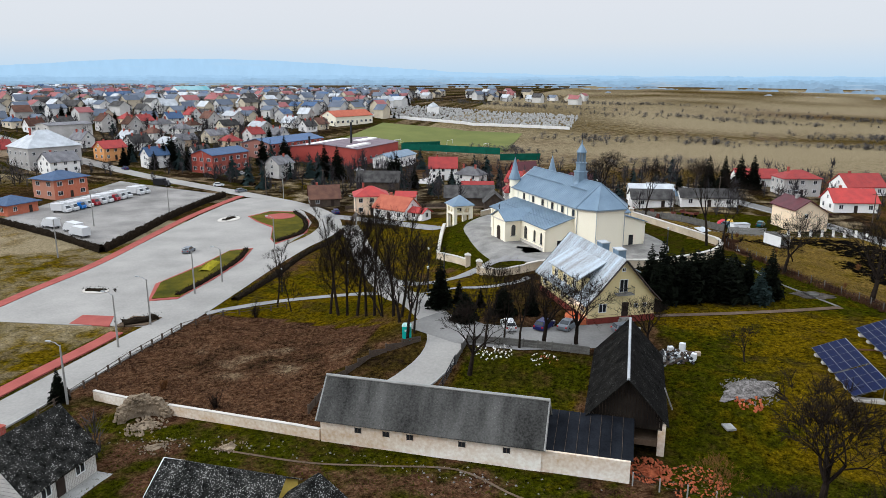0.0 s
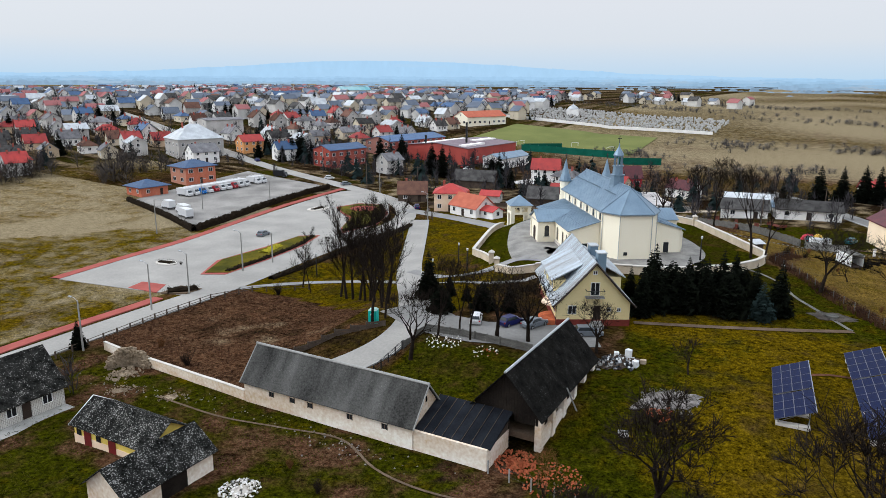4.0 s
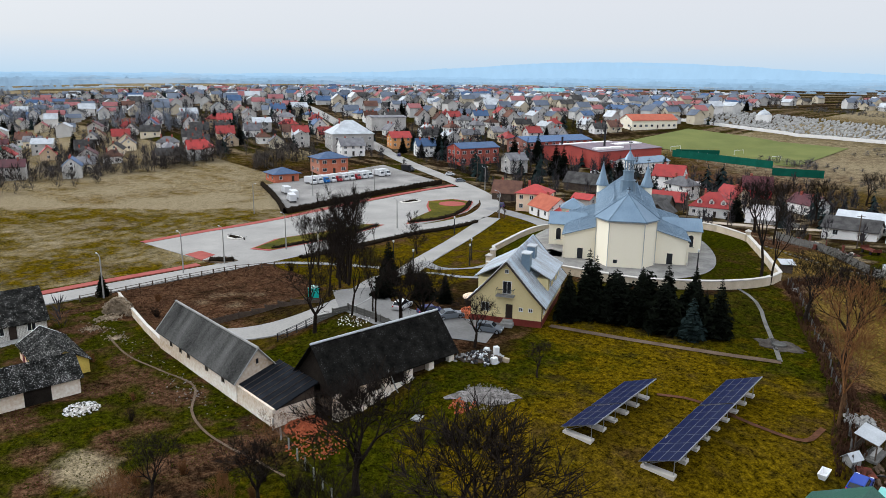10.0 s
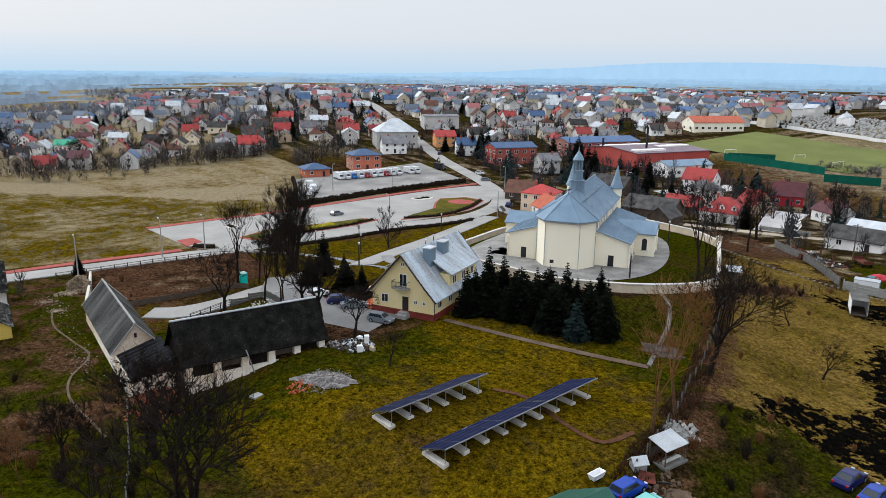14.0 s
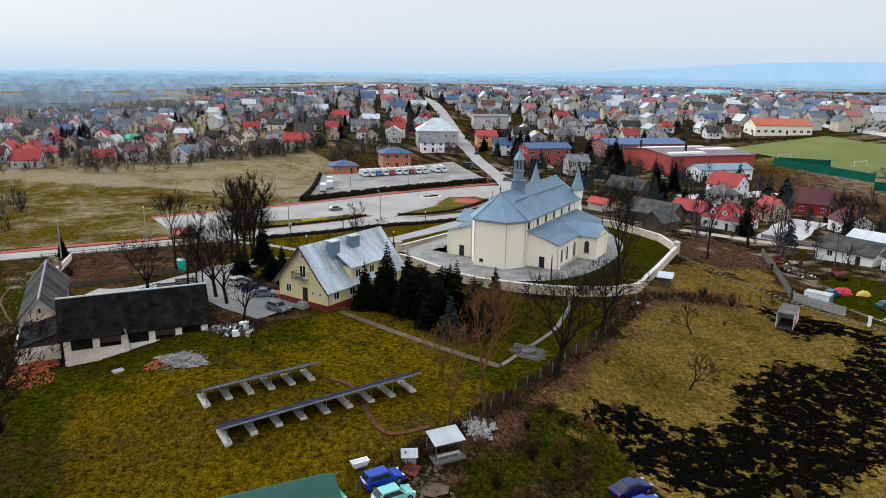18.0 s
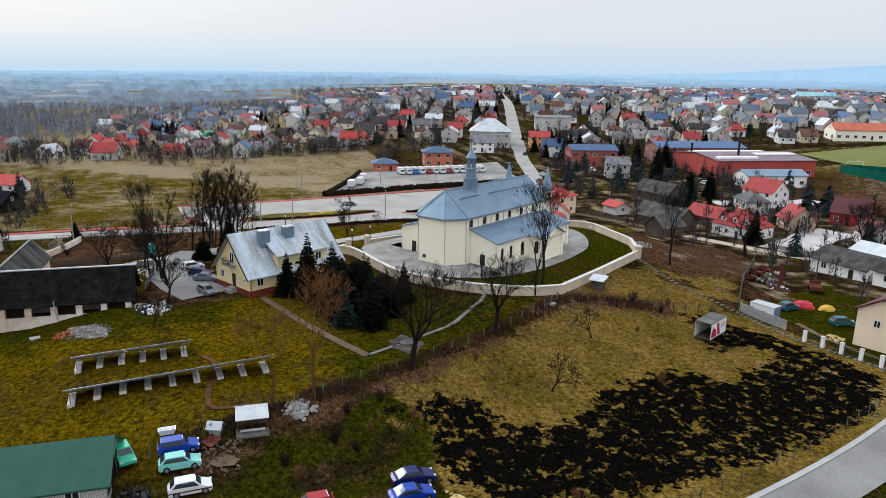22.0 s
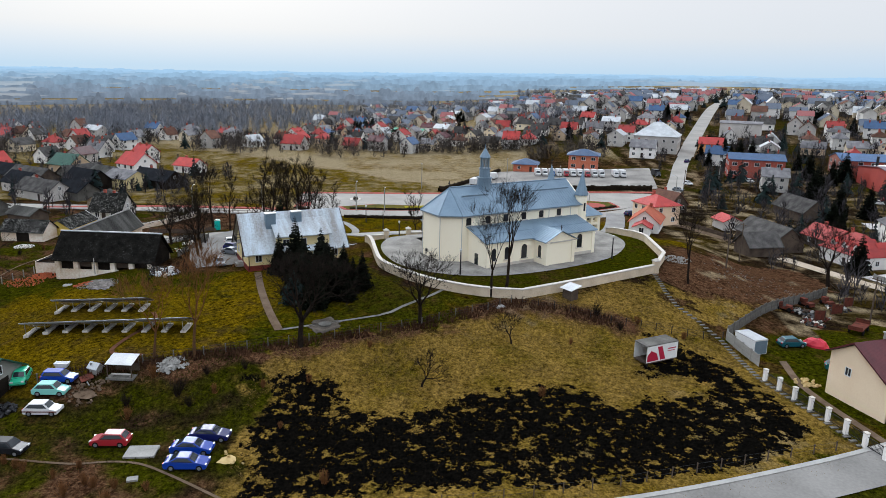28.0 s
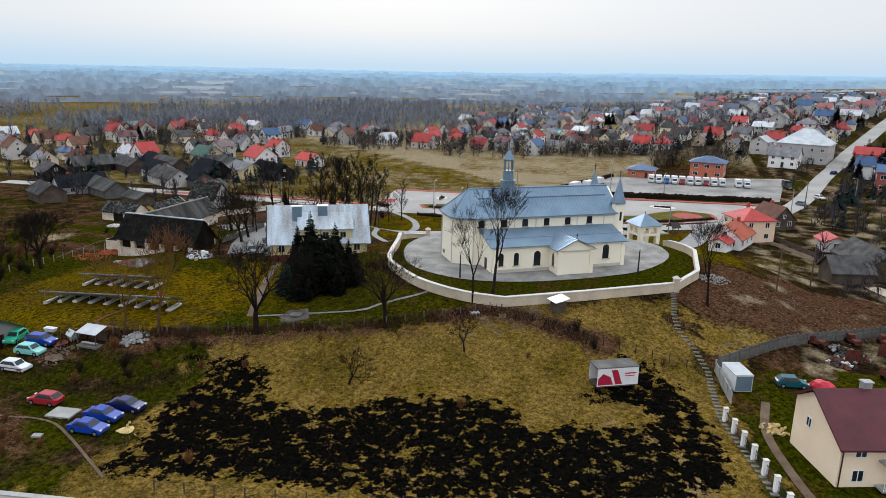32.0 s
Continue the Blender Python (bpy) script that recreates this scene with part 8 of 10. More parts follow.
for a in ((-pl / 2, -pw / 2, -0.02, pl / 2, -pw / 2 + 0.03, 0.04), (-pl / 2, pw / 2 - 0.03, -0.02, pl / 2, pw / 2, 0.04), (-pl / 2, -pw / 2 + 0.03, -0.02, -pl / 2 + 0.03, pw / 2 - 0.03, 0.04), (pl / 2 - 0.03, -pw / 2 + 0.03, -0.02, pl / 2, pw / 2 - 0.03, 0.04)):
    box(bm, *a)
bm.faces.ensure_lookup_table()
for i in range(kf, len(bm.faces)):
    bm.faces[i].material_index = 1
PANEL = bpy.data.meshes.new("solar_panel")
bm.to_mesh(PANEL)
bm.free()
PANEL.materials.append(CELLS)
PANEL.materials.append(mat("grey anodised frame", (0.13, 0.135, 0.15), (0.09, 0.095, 0.11), 1, 8, 0.5, metal=0.4))


def solar_array(x, y, rot, cols, gap_after, pads, pitch, label):
    """Rows of panels tilted to the west on steel struts and concrete pads; local x along the row, the high edge at y = 0 side."""
    s = thing("solar_array", x, y, rot, label, "solar panels", "solar arrays")
    length = cols * pitch + 0.32
    far = (x + length * math.cos(radians(rot)), y + length * math.sin(radians(rot)))
    s.matrix_world = pose(x, y, hgt(x, y), 0, 0, rot) @ pose(0, 0, 0, 0, -math.degrees(math.atan2(hgt(*far) - hgt(x, y), length)), 0)
    c, sn = math.cos(radians(slope)), math.sin(radians(slope))
    top = 2.3
    for i in range(cols):
        xx = (i + 0.5) * pitch + (0.32 if i >= gap_after else 0)
        for j in range(4):
            d = (j + 0.5) * (pw + 0.01)
            piece("solar_panel", PANEL, s, pose(xx, d * c, top - d * sn, -slope, 0, 0) @ Matrix.Diagonal((pitch / pl, 1, 1, 1)))
    part("rail", boxes((0, 0.25, top - 0.30, length, 0.33, top - 0.22), (0, 3.3, top - 1.6, length, 3.38, top - 1.52)), GALV, s)
    part("edge_rail", boxes((0, -0.05, top - 0.09, length, 0.03, top + 0.03)), GALV, s, "pale steel rail along the high edge")
    for k in range(pads):
        xx = 0.45 + (length - 1.4) * k / (pads - 1)
        w = s.matrix_world @ Vector((xx, 2.0, 0))
        lift = hgt(w.x, w.y) - w.z
        p = part("concrete_pad", boxes((xx - 0.36, 0.35, lift - 0.4, xx + 0.36, 3.55, lift + 0.22)), CAP, s, "pale concrete ballast slab")
        for yy, hi in ((0.5, top - 0.32), (3.34, top - 1.6)):
            bm = bmesh.new()
            tube(bm, [(xx, yy, lift + 0.1), (xx, yy, hi)], [0.05, 0.05], 5)
            part("strut", bm, GALV, p)
        bm = bmesh.new()
        tube(bm, [(xx, 3.3, lift + 0.25), (xx, 1.1, top - 0.62)], [0.035, 0.035], 4)
        part("brace", bm, GALV, p)


solar_array(28.6, 80.5, 96.0, 7, 3, 6, 1.86, "row of tilted blue solar panels on concrete pads")
solar_array(37.1, 81.3, 96.3, 11, 7, 9, 1.98, "long row of tilted blue solar panels on concrete pads")

# ---- vehicles ----
def wheel_mesh():
    bm = bmesh.new()
    tube(bm, [(0, -0.1, 0), (0, -0.09, 0), (0, 0.09, 0), (0, 0.1, 0)], [0.26, 0.31, 0.31, 0.26], 14)
    me = bpy.data.meshes.new("tyre")
    bm.to_mesh(me)
    bm.free()
    me.materials.append(RUBBER)
    bm = bmesh.new()
    tube(bm, [(0, -0.11, 0), (0, 0.11, 0)], [0.19, 0.19], 10)
    rim = bpy.data.meshes.new("rim")
    bm.to_mesh(rim)
    bm.free()
    rim.materials.append(GALV)
    return me, rim


TYRE, RIM = wheel_mesh()


def loft(profile, halfw, name, material, parent, label="", top_in=0.0):
    """A hull from a side outline of (x, z), pulled in towards its top by top_in; lightly rounded."""
    zs = [p[1] for p in profile]
    z0, z1 = min(zs), max(zs)
    n = len(profile)
    v = []
    for sg in (-1, 1):
        for x, z in profile:
            v.append((x, sg * (halfw - top_in * (z - z0) / (z1 - z0)), z))
    bm = quadmesh(v, [tuple(range(n)), tuple(range(2 * n - 1, n - 1, -1))] + [(i, (i + 1) % n, n + (i + 1) % n, n + i) for i in range(n)])
    bmesh.ops.bevel(bm, geom=[e for e in bm.edges if abs(e.verts[0].co.y - e.verts[1].co.y) < 0.5], offset=0.05, segments=2, affect="EDGES", profile=0.6)
    return part(name, bm, material, parent, label)


def car(x, y, rot, colour, kind="hatch", label="", group="", z=None, rx=0):
    name = {"hatch": "hatchback", "saloon": "saloon_car", "estate": "estate_car", "van": "van"}[kind]
    c = thing(name, x, y, rot, label, "car", group, z)
    pm = paint("%s car paint" % colour[0], colour[1])
    if kind == "van":
        L, W = 2.5, 0.95
        loft([(-2.5, 0.3), (2.45, 0.3), (2.5, 0.75), (2.35, 1.05), (1.55, 1.2), (1.0, 1.95), (-2.3, 2.0), (-2.5, 1.7)], W, "body", pm, c, top_in=0.08)
        loft([(1.48, 1.22), (1.02, 1.86), (0.2, 1.86), (0.2, 1.22)], W + 0.012, "side_window", CAR_GLASS, c, top_in=0.07)
        part("windscreen", quadmesh([(1.60, -0.78, 1.24), (1.60, 0.78, 1.24), (1.06, 0.74, 1.93), (1.06, -0.74, 1.93), (1.55, -0.78, 1.2), (1.55, 0.78, 1.2), (1.0, 0.74, 1.9), (1.0, -0.74, 1.9)], [(0, 1, 2, 3), (7, 6, 5, 4), (0, 4, 5, 1), (2, 6, 7, 3), (1, 5, 6, 2), (0, 3, 7, 4)]), CAR_GLASS, c)
        ax = (-1.55, 1.6)
    else:
        L, W = (2.08, 0.84) if kind == "saloon" else (1.9, 0.82)
        loft([(-L, 0.35), (-L + 0.1, 0.22), (L - 0.12, 0.22), (L, 0.4), (L - 0.06, 0.66), (L - 0.95, 0.88), (-L + 0.25, 0.92), (-L - 0.02, 0.75)], W, "body", pm, c, top_in=0.06)
        if kind == "saloon":
            cab = [(L - 1.05, 0.86), (L - 1.75, 1.34), (-0.75, 1.38), (-1.6, 0.9)]
        elif kind == "estate":
            cab = [(L - 0.95, 0.86), (L - 1.55, 1.42), (-L + 0.35, 1.40), (-L + 0.08, 0.9)]
        else:
            cab = [(L - 0.9, 0.86), (L - 1.5, 1.42), (-L + 0.65, 1.40), (-L + 0.15, 0.9)]
        loft(cab, W - 0.06, "cabin", pm, c, top_in=0.17)
        mx = (cab[0][0] + cab[3][0]) / 2
        sw = [(mx + (px_ - mx) * 0.86, 0.92 + (pz_ - 0.88) * 0.76) for px_, pz_ in cab]
        loft(sw, W - 0.055, "side_window", CAR_GLASS, c, top_in=0.12)
        for nm, (xa, za), (xb, zb), o in (("windscreen", cab[0], cab[1], 0.03), ("rear_window", cab[3], cab[2], -0.03)):
            k0, k1 = 0.14, 0.88
            p0 = (xa + (xb - xa) * k0, za + (zb - za) * k0)
            p1 = (xa + (xb - xa) * k1, za + (zb - za) * k1)
            part(nm, quadmesh([(p0[0] + o, -W + 0.2, p0[1]), (p0[0] + o, W - 0.2, p0[1]), (p1[0] + o, W - 0.3, p1[1] + 0.02), (p1[0] + o, -W + 0.3, p1[1] + 0.02), (p0[0] - o, -W + 0.2, p0[1]), (p0[0] - o, W - 0.2, p0[1]), (p1[0] - o, W - 0.3, p1[1]), (p1[0] - o, -W + 0.3, p1[1])],
                              [(0, 1, 2, 3), (7, 6, 5, 4), (0, 4, 5, 1), (2, 6, 7, 3), (1, 5, 6, 2), (0, 3, 7, 4)]), CAR_GLASS, c)
        ax = (-L * 0.63, L * 0.66)
    for a in ax:
        for sg in (-1, 1):
            w = piece("tyre", TYRE, c, pose(a, sg * (W - 0.08), 0.31))
            piece("rim", RIM, w, pose(0, 0, 0))
    for sg in (-1, 1):
        part("headlight", boxes((L - 0.16, sg * (W - 0.24) - 0.16, 0.58, L - 0.01, sg * (W - 0.24) + 0.16, 0.72)), LAMP_CLEAR, c)
        part("tail_light", boxes((-L - 0.03, sg * (W - 0.2) - 0.12, 0.62, -L + 0.1, sg * (W - 0.2) + 0.12, 0.82)), LAMP_RED, c)
    return c


BLUE, DKBLUE, RED, MINT, GREEN, SILVER, WHITE, BLACK = ("blue", (0.01, 0.05, 0.36)), ("dark blue", (0.008, 0.012, 0.10)), ("red", (0.36, 0.02, 0.03)), ("mint", (0.25, 0.62, 0.55)), ("green", (0.05, 0.48, 0.27)), ("silver", (0.17, 0.19, 0.215)), ("white", (0.75, 0.75, 0.75)), ("black", (0.012, 0.013, 0.017))
jy = "cars left in the grass"
car(47.8, 88.2, 20, GREEN, "hatch", "bright green hatchback parked in rough grass", jy)
car(48.2, 93.2, 95, BLUE, "estate", "blue car standing in a row on grass", jy)
car(50.3, 93.4, 95, MINT, "hatch", "pale mint hatchback standing in a row on grass", jy)
car(58.9, 104.8, -85, RED, "hatch", "red hatchback parked in rough grass", jy)
car(56.9, 114.4, 93, DKBLUE, "saloon", "dark blue saloon beside burnt grass", jy)
car(59.6, 113.6, 93, BLUE, "saloon", "bright blue saloon beside burnt grass", jy)
car(62.4, 114.2, 95, BLUE, "saloon", "bright blue saloon with an open bonnet", jy)
car(61.3, 95.5, 88, BLACK, "hatch", "black hatchback parked in rough grass", jy)
wreck = car(53.6, 94.4, 95, WHITE, "hatch", "wrecked white car with a red stripe", jy)
part("stripe", boxes((-1.9, -0.862, 0.52, 1.8, -0.85, 0.64), (-1.9, 0.85, 0.52, 1.8, 0.862, 0.64)), RUST, wreck)
rl = "cars by the rectory"
car(-15.2, 92.2, 112, WHITE, "estate", "white estate car parked by the rectory", rl)
car(-10.4, 93.6, 70, DKBLUE, "hatch", "dark blue car parked by the rectory", rl)
car(-7.2, 94.6, 70, SILVER, "saloon", "silver saloon parked by the rectory", rl)
car(0.6, 94.9, 30, SILVER, "estate", "dark silver estate below the gable", rl)
car(-95, 133.8, 100, SILVER, "hatch", "silver hatchback in the empty car park", "cars on the street")
car(-82, 186, 128, DKBLUE, "hatch", "dark car driving on the street", "cars on the street")
car(32.5, 190.5, 70, ("teal", (0.01, 0.10, 0.12)), "hatch", "dark teal car behind the house", "cars on the street")
for x, y, r, c_ in ((-141, 219, 30, WHITE), (-128, 212, 60, SILVER), (-190, 232, 150, DKBLUE), (-150, 241, 20, SILVER), (-146, 243, 20, WHITE), (-112, 275, 80, RED), (-108, 270, 60, WHITE)):
    car(x, y, r, c_, "hatch", "%s car parked near the depot" % c_[0], "cars on the street")


def truck(x, y, rot, cabc, boxc, long=False, label=""):
    t = thing("box_truck", x, y, rot, label, "truck", "vans of the depot")
    B = 4.6 if long else 3.4
    loft([(0.4, 0.4), (2.1, 0.4), (2.15, 1.1), (1.75, 1.35), (1.35, 2.1), (0.4, 2.15)], 0.98, "cab", paint("%s car paint" % cabc[0], cabc[1]), t, top_in=0.1)
    part("windscreen", quadmesh([(1.82, -0.8, 1.38), (1.82, 0.8, 1.38), (1.42, 0.75, 2.05), (1.42, -0.75, 2.05), (1.7, -0.8, 1.3), (1.7, 0.8, 1.3), (1.3, 0.75, 2.0), (1.3, -0.75, 2.0)], [(0, 1, 2, 3), (7, 6, 5, 4), (0, 4, 5, 1), (2, 6, 7, 3), (1, 5, 6, 2), (0, 3, 7, 4)]), CAR_GLASS, t)
    part("cargo_box", boxes((-B, -1.05, 0.7, 0.35, 1.05, 2.7)), paint("%s car paint" % boxc[0], boxc[1]), t)
    part("chassis", boxes((-B + 0.2, -0.7, 0.42, 1.6, 0.7, 0.7)), DARK_STEEL, t)
    for a in (-B + 0.9, 1.25):
        for sg in (-1, 1):
            w = piece("tyre", TYRE, t, pose(a, sg * 0.9, 0.31))
            piece("rim", RIM, w, pose(0, 0, 0))
    for sg in (-1, 1):
        part("headlight", boxes((2.05, sg * 0.75 - 0.15, 0.75, 2.17, sg * 0.75 + 0.15, 0.95)), LAMP_CLEAR, t)


ROWC = [WHITE, WHITE, ("bright blue", (0.01, 0.16, 0.55)), WHITE, RED, WHITE, WHITE, RED, WHITE, WHITE, None, WHITE, WHITE]
for i, c_ in enumerate(ROWC):
    if c_:
        k = i / 12
        truck(-157.5 + 1.5 * k, 165 + 33 * k, 2, c_, WHITE if i % 3 else c_, False, "%s delivery van in the depot row" % c_[0])
truck(-131.5, 141, 160, WHITE, WHITE, True, "white box truck near the depot hedge")
truck(-137, 145, 160, WHITE, WHITE, True, "white box truck near the depot hedge")
truck(-146, 147.5, 165, WHITE, WHITE, False, "white van near the depot shed")
truck(-157.8, 211.5, 10, BLACK, BLACK, False, "dark van at the depot gate")

# ---- fences, posts and lamps ----
def post_rail(name, pts, step, h, label, mp, mr, rails=(0.35, 0.8), r=0.06, rr=0.04, square=True):
    """A fence of posts and rails along a line."""
    p = fill(pts, step)
    f = thing(name, p[0][0], p[0][1], 0, label, "fence")
    ox, oy, oz = p[0][0], p[0][1], hgt(*p[0])
    me = None
    for x, y in p:
        if me is None:
            bm = boxes((-r, -r, -0.4, r, r, h)) if square else tube(bmesh.new(), [(0, 0, -0.4), (0, 0, h)], [r, r], 6)
            me = bpy.data.meshes.new("post")
            bm.to_mesh(me)
            bm.free()
            me.materials.append(mp)
        piece("post", me, f, pose(x - ox, y - oy, hgt(x, y) - oz))
    for z in rails:
        bm = bmesh.new()
        tube(bm, [(x - ox, y - oy, hgt(x, y) - oz + z * h) for x, y in p], [rr] * len(p), 4)
        part("rail", bm, mr, f)
    return f


def panel_fence(name, pts, step, h, label, mat_panel, thick=0.07, mp=None):
    p = fill(pts, step)
    f = thing(name, p[0][0], p[0][1], 0, label, "fence")
    ox, oy, oz = p[0][0], p[0][1], hgt(*p[0])
    for a, b in zip(p, p[1:]):
        za, zb = hgt(*a) - oz, hgt(*b) - oz
        ang = math.degrees(math.atan2(b[1] - a[1], b[0] - a[0]))
        ln = math.dist(a, b)
        for k in range(3):
            part("fence_panel", boxes((0.08, -thick / 2, k * h / 3 + 0.02, ln - 0.08, thick / 2, (k + 1) * h / 3 - 0.02)), mat_panel, f).matrix_basis = pose(a[0] - ox, a[1] - oy, min(za, zb), 0, 0, ang)
        part("post", boxes((-0.09, -0.09, -0.5, 0.09, 0.09, h + 0.1)), mp or mat_panel, f).matrix_basis = pose(a[0] - ox, a[1] - oy, za, 0, 0, ang)
    return f


post_rail("road_fence", [(-64.5, 60), (-65.2, 68), (-66.2, 78), (-66.4, 90), (-63.5, 97.2), (-55, 103)], 2.4, 1.0, "dark timber rail fence beside the street", OLD_WOOD, OLD_WOOD, (0.45, 0.9), 0.09, 0.05)
panel_fence("lot_fence", [(-33.2, 66), (-33.8, 74.5), (-31.2, 80), (-27.6, 82.6), (-25.6, 84.6)], 2.2, 1.0, "dark weathered board fence", OLD_WOOD, 0.04)
panel_fence("garden_fence", [(-19.7, 79.8), (-19.5, 85.2), (-14, 85.7), (-8.4, 85.6), (-3.6, 85.3)], 2.2, 1.1, "grey-brown concrete garden fence", DARK_CONCRETE)
post_rail("garden_gate", [(-20.2, 73.6), (-20, 76.6), (-19.8, 79.6)], 1.7, 1.2, "dark steel gate to the garden", DARK_STEEL, DARK_STEEL, (0.1, 0.35, 0.6, 0.85, 0.98))
post_rail("meadow_fence", [(51, 82), (47.6, 93.5), (44.5, 101.5), (41.8, 108), (38, 115), (36, 119.9), (32.4, 126), (28, 134.2), (22.6, 143.6), (19.6, 147.2)], 2.9, 1.2, "wire fence with grey concrete posts", DARK_CONCRETE, DARK_STEEL, (0.3, 0.6, 0.95), 0.06, 0.012)
post_rail("yard_fence", [(1.9, 60.6), (9, 59.3), (17, 58), (30, 55)], 2.2, 1.3, "wire fence with pale leaning posts", CONCRETE, DARK_STEEL, (0.4, 0.9), 0.06, 0.012)
post_rail("pasture_fence", [(19.4, 148.9), (20.4, 156.1), (22.3, 161.9), (22.9, 168.4), (24.0, 175), (23.4, 178)], 2.6, 1.2, "dark wire fence across the meadow", DARK_STEEL, DARK_STEEL, (0.3, 0.6, 0.95), 0.05, 0.012)
post_rail("roadside_fence", [(69, 128), (66, 142), (62, 156), (56, 172), (53.5, 180)], 3.0, 1.1, "thin wire fence beside the road", OLD_WOOD, DARK_STEEL, (0.4, 0.9), 0.05, 0.012)
panel_fence("concrete_fence", [(22.4, 179), (11.5, 188.6), (-7.5, 207.5)], 2.2, 1.7, "grey concrete panel fence round the scrap yard", DARK_CONCRETE)
panel_fence("pale_fence", [(23.4, 178.6), (32.2, 180.0)], 2.2, 1.6, "pale concrete panel fence", CONCRETE)
panel_fence("villa_wall", [(-21, 223.2), (-9, 226.5)], 2.6, 1.1, "grey wall along the lane", CONCRETE, 0.2)
panel_fence("street_wall", [(-82, 193), (-70, 199), (-54, 205.5)], 2.6, 1.1, "dark plank garden fence along the lane", OLD_WOOD, 0.06)
ef = thing("pillar_fence", 36.8, 179.0, 0, "steel fence with white brick pillars beside the path", "fence")
BAR = bpy.data.meshes.new("bar")
bm = boxes((-0.012, -0.012, 0, 0.012, 0.012, 1.1))
bm.to_mesh(BAR)
bm.free()
BAR.materials.append(DARK_STEEL)
for k in range(8):
    x, y = 36.8 + 2.6 * k, 179.0 + 0.75 * k
    p = part("pillar", boxes((-0.22, -0.22, -0.5, 0.22, 0.22, 1.6)), PLASTER_WHITE, ef)
    p.matrix_basis = pose(x - 36.8, y - 179.0, hgt(x, y) - hgt(36.8, 179.0), 0, 0, 16)
    part("pillar_cap", boxes((-0.27, -0.27, 1.6, 0.27, 0.27, 1.67)), CAP, p)
    if k < 7:
        for z in (0.2, 1.2):
            part("rail", boxes((0.3, -0.03, z, 2.5, 0.03, z + 0.07)), DARK_STEEL, p)
        for q in range(14):
            piece("bar", BAR, p, pose(0.41 + q * 0.15, 0, 0.2))


def street_lamp(x, y, rot, h, label, mp=CONCRETE, arm=1.4, group="street lamps"):
    s = thing("street_lamp", x, y, rot, label, "street lamp", group)
    bm = bmesh.new()
    tube(bm, [(0, 0, -0.5), (0, 0, h)], [0.16, 0.09], 8)
    part("pole", bm, mp, s)
    if arm:
        bm = bmesh.new()
        tube(bm, [(0, 0, h - 0.15), (arm * 0.5, 0, h + 0.3), (arm, 0, h + 0.35)], [0.045, 0.04, 0.04], 5)
        part("arm", bm, GALV, s)
        part("lamp_head", boxes((arm - 0.1, -0.13, h + 0.27, arm + 0.55, 0.13, h + 0.42)), TIN_GREY, s)
    else:
        bm = bmesh.new()
        tube(bm, [(0, 0, h), (0, 0, h + 0.12), (0, 0, h + 0.45), (0, 0, h + 0.55)], [0.1, 0.16, 0.22, 0.03], 8)
        part("lantern", bm, LAMP_CLEAR, s)
    return s


for x, y, r, h in ((-70.6, 80.9, 180, 8.0), (-72.3, 90.4, 180, 7.5), (-75.3, 106.8, 180, 8.0), (-74.8, 115, 180, 6.5), (-63.8, 63.7, 180, 7.5), (-119.5, 122, 0, 8.5), (-136, 152, 0, 9), (-126, 170, 0, 8), (-77.5, 141, 180, 7.5), (-109, 206, 300, 8), (-135, 228, 300, 8), (-160, 239, 300, 8), (40, 199, 0, 8), (-70, 172, 180, 7.5)):
    street_lamp(x, y, r, h, "tall concrete pole with a street lamp")
for x, y in ((-37.4, 128.8), (-60.5, 112), (-50, 118), (-31.5, 108), (-33, 124), (-7, 167), (7.5, 139), (-63, 148)):
    street_lamp(x, y, 0, 4.0, "slim dark park lamp with a lantern", DARK_STEEL, 0, "park lamps")
for x, y, h in ((12, 205, 8), (-12, 190, 8), (-27, 198, 8.5), (26, 226, 8), (38, 202, 8), (-118, 211, 9), (-98, 213, 9), (62, 205, 8)):
    u = thing("utility_pole", x, y, 20, "old wooden power pole with crossarm", "utility pole", "utility poles")
    bm = bmesh.new()
    tube(bm, [(0, 0, -0.5), (0, 0, h)], [0.15, 0.1], 7)
    part("pole", bm, OLD_WOOD, u)
    part("crossarm", boxes((-0.9, -0.06, h - 0.5, 0.9, 0.06, h - 0.38)), OLD_WOOD, u)

# ---- hedges ----
def hedge(pts, w, h, label, seed, m=HEDGE):
    """A clipped hedge: a rough mass with ragged twigs."""
    rs = random.Random(seed)
    p = bent(pts, 0.8)
    bm = bmesh.new()
    rows = []
    for o, z in ((-w / 2, 0.0), (-w / 2, 0.7), (-w * 0.3, 1.0), (w * 0.3, 1.0), (w / 2, 0.7), (w / 2, 0.0)):
        q = sides(p, o)
        rows.append([bm.verts.new((x + rs.uniform(-0.12, 0.12), y + rs.uniform(-0.12, 0.12), hgt(x, y) - 0.15 + h * z * rs.uniform(0.82, 1.18))) for x, y in q])
    for a, b in zip(rows, rows[1:]):
        for i in range(len(a) - 1):
            bm.faces.new((a[i], a[i + 1], b[i + 1], b[i]))
    for x, y in p:
        for _ in range(14):
            bx, by = x + rs.uniform(-w, w) * 0.55, y + rs.uniform(-w, w) * 0.55
            z = hgt(bx, by) + h * rs.uniform(0.5, 1.0)
            t = Vector((rs.uniform(-0.25, 0.25), rs.uniform(-0.25, 0.25), rs.uniform(0.1, 0.45)))
            v = [bm.verts.new(c) for c in ((bx - 0.05, by, z), (bx + 0.05, by, z), (bx + t.x, by + t.y, z + t.z))]
            bm.faces.new(v)
    return tagged(part("hedge", bm, m), label, "hedge", "hedges")


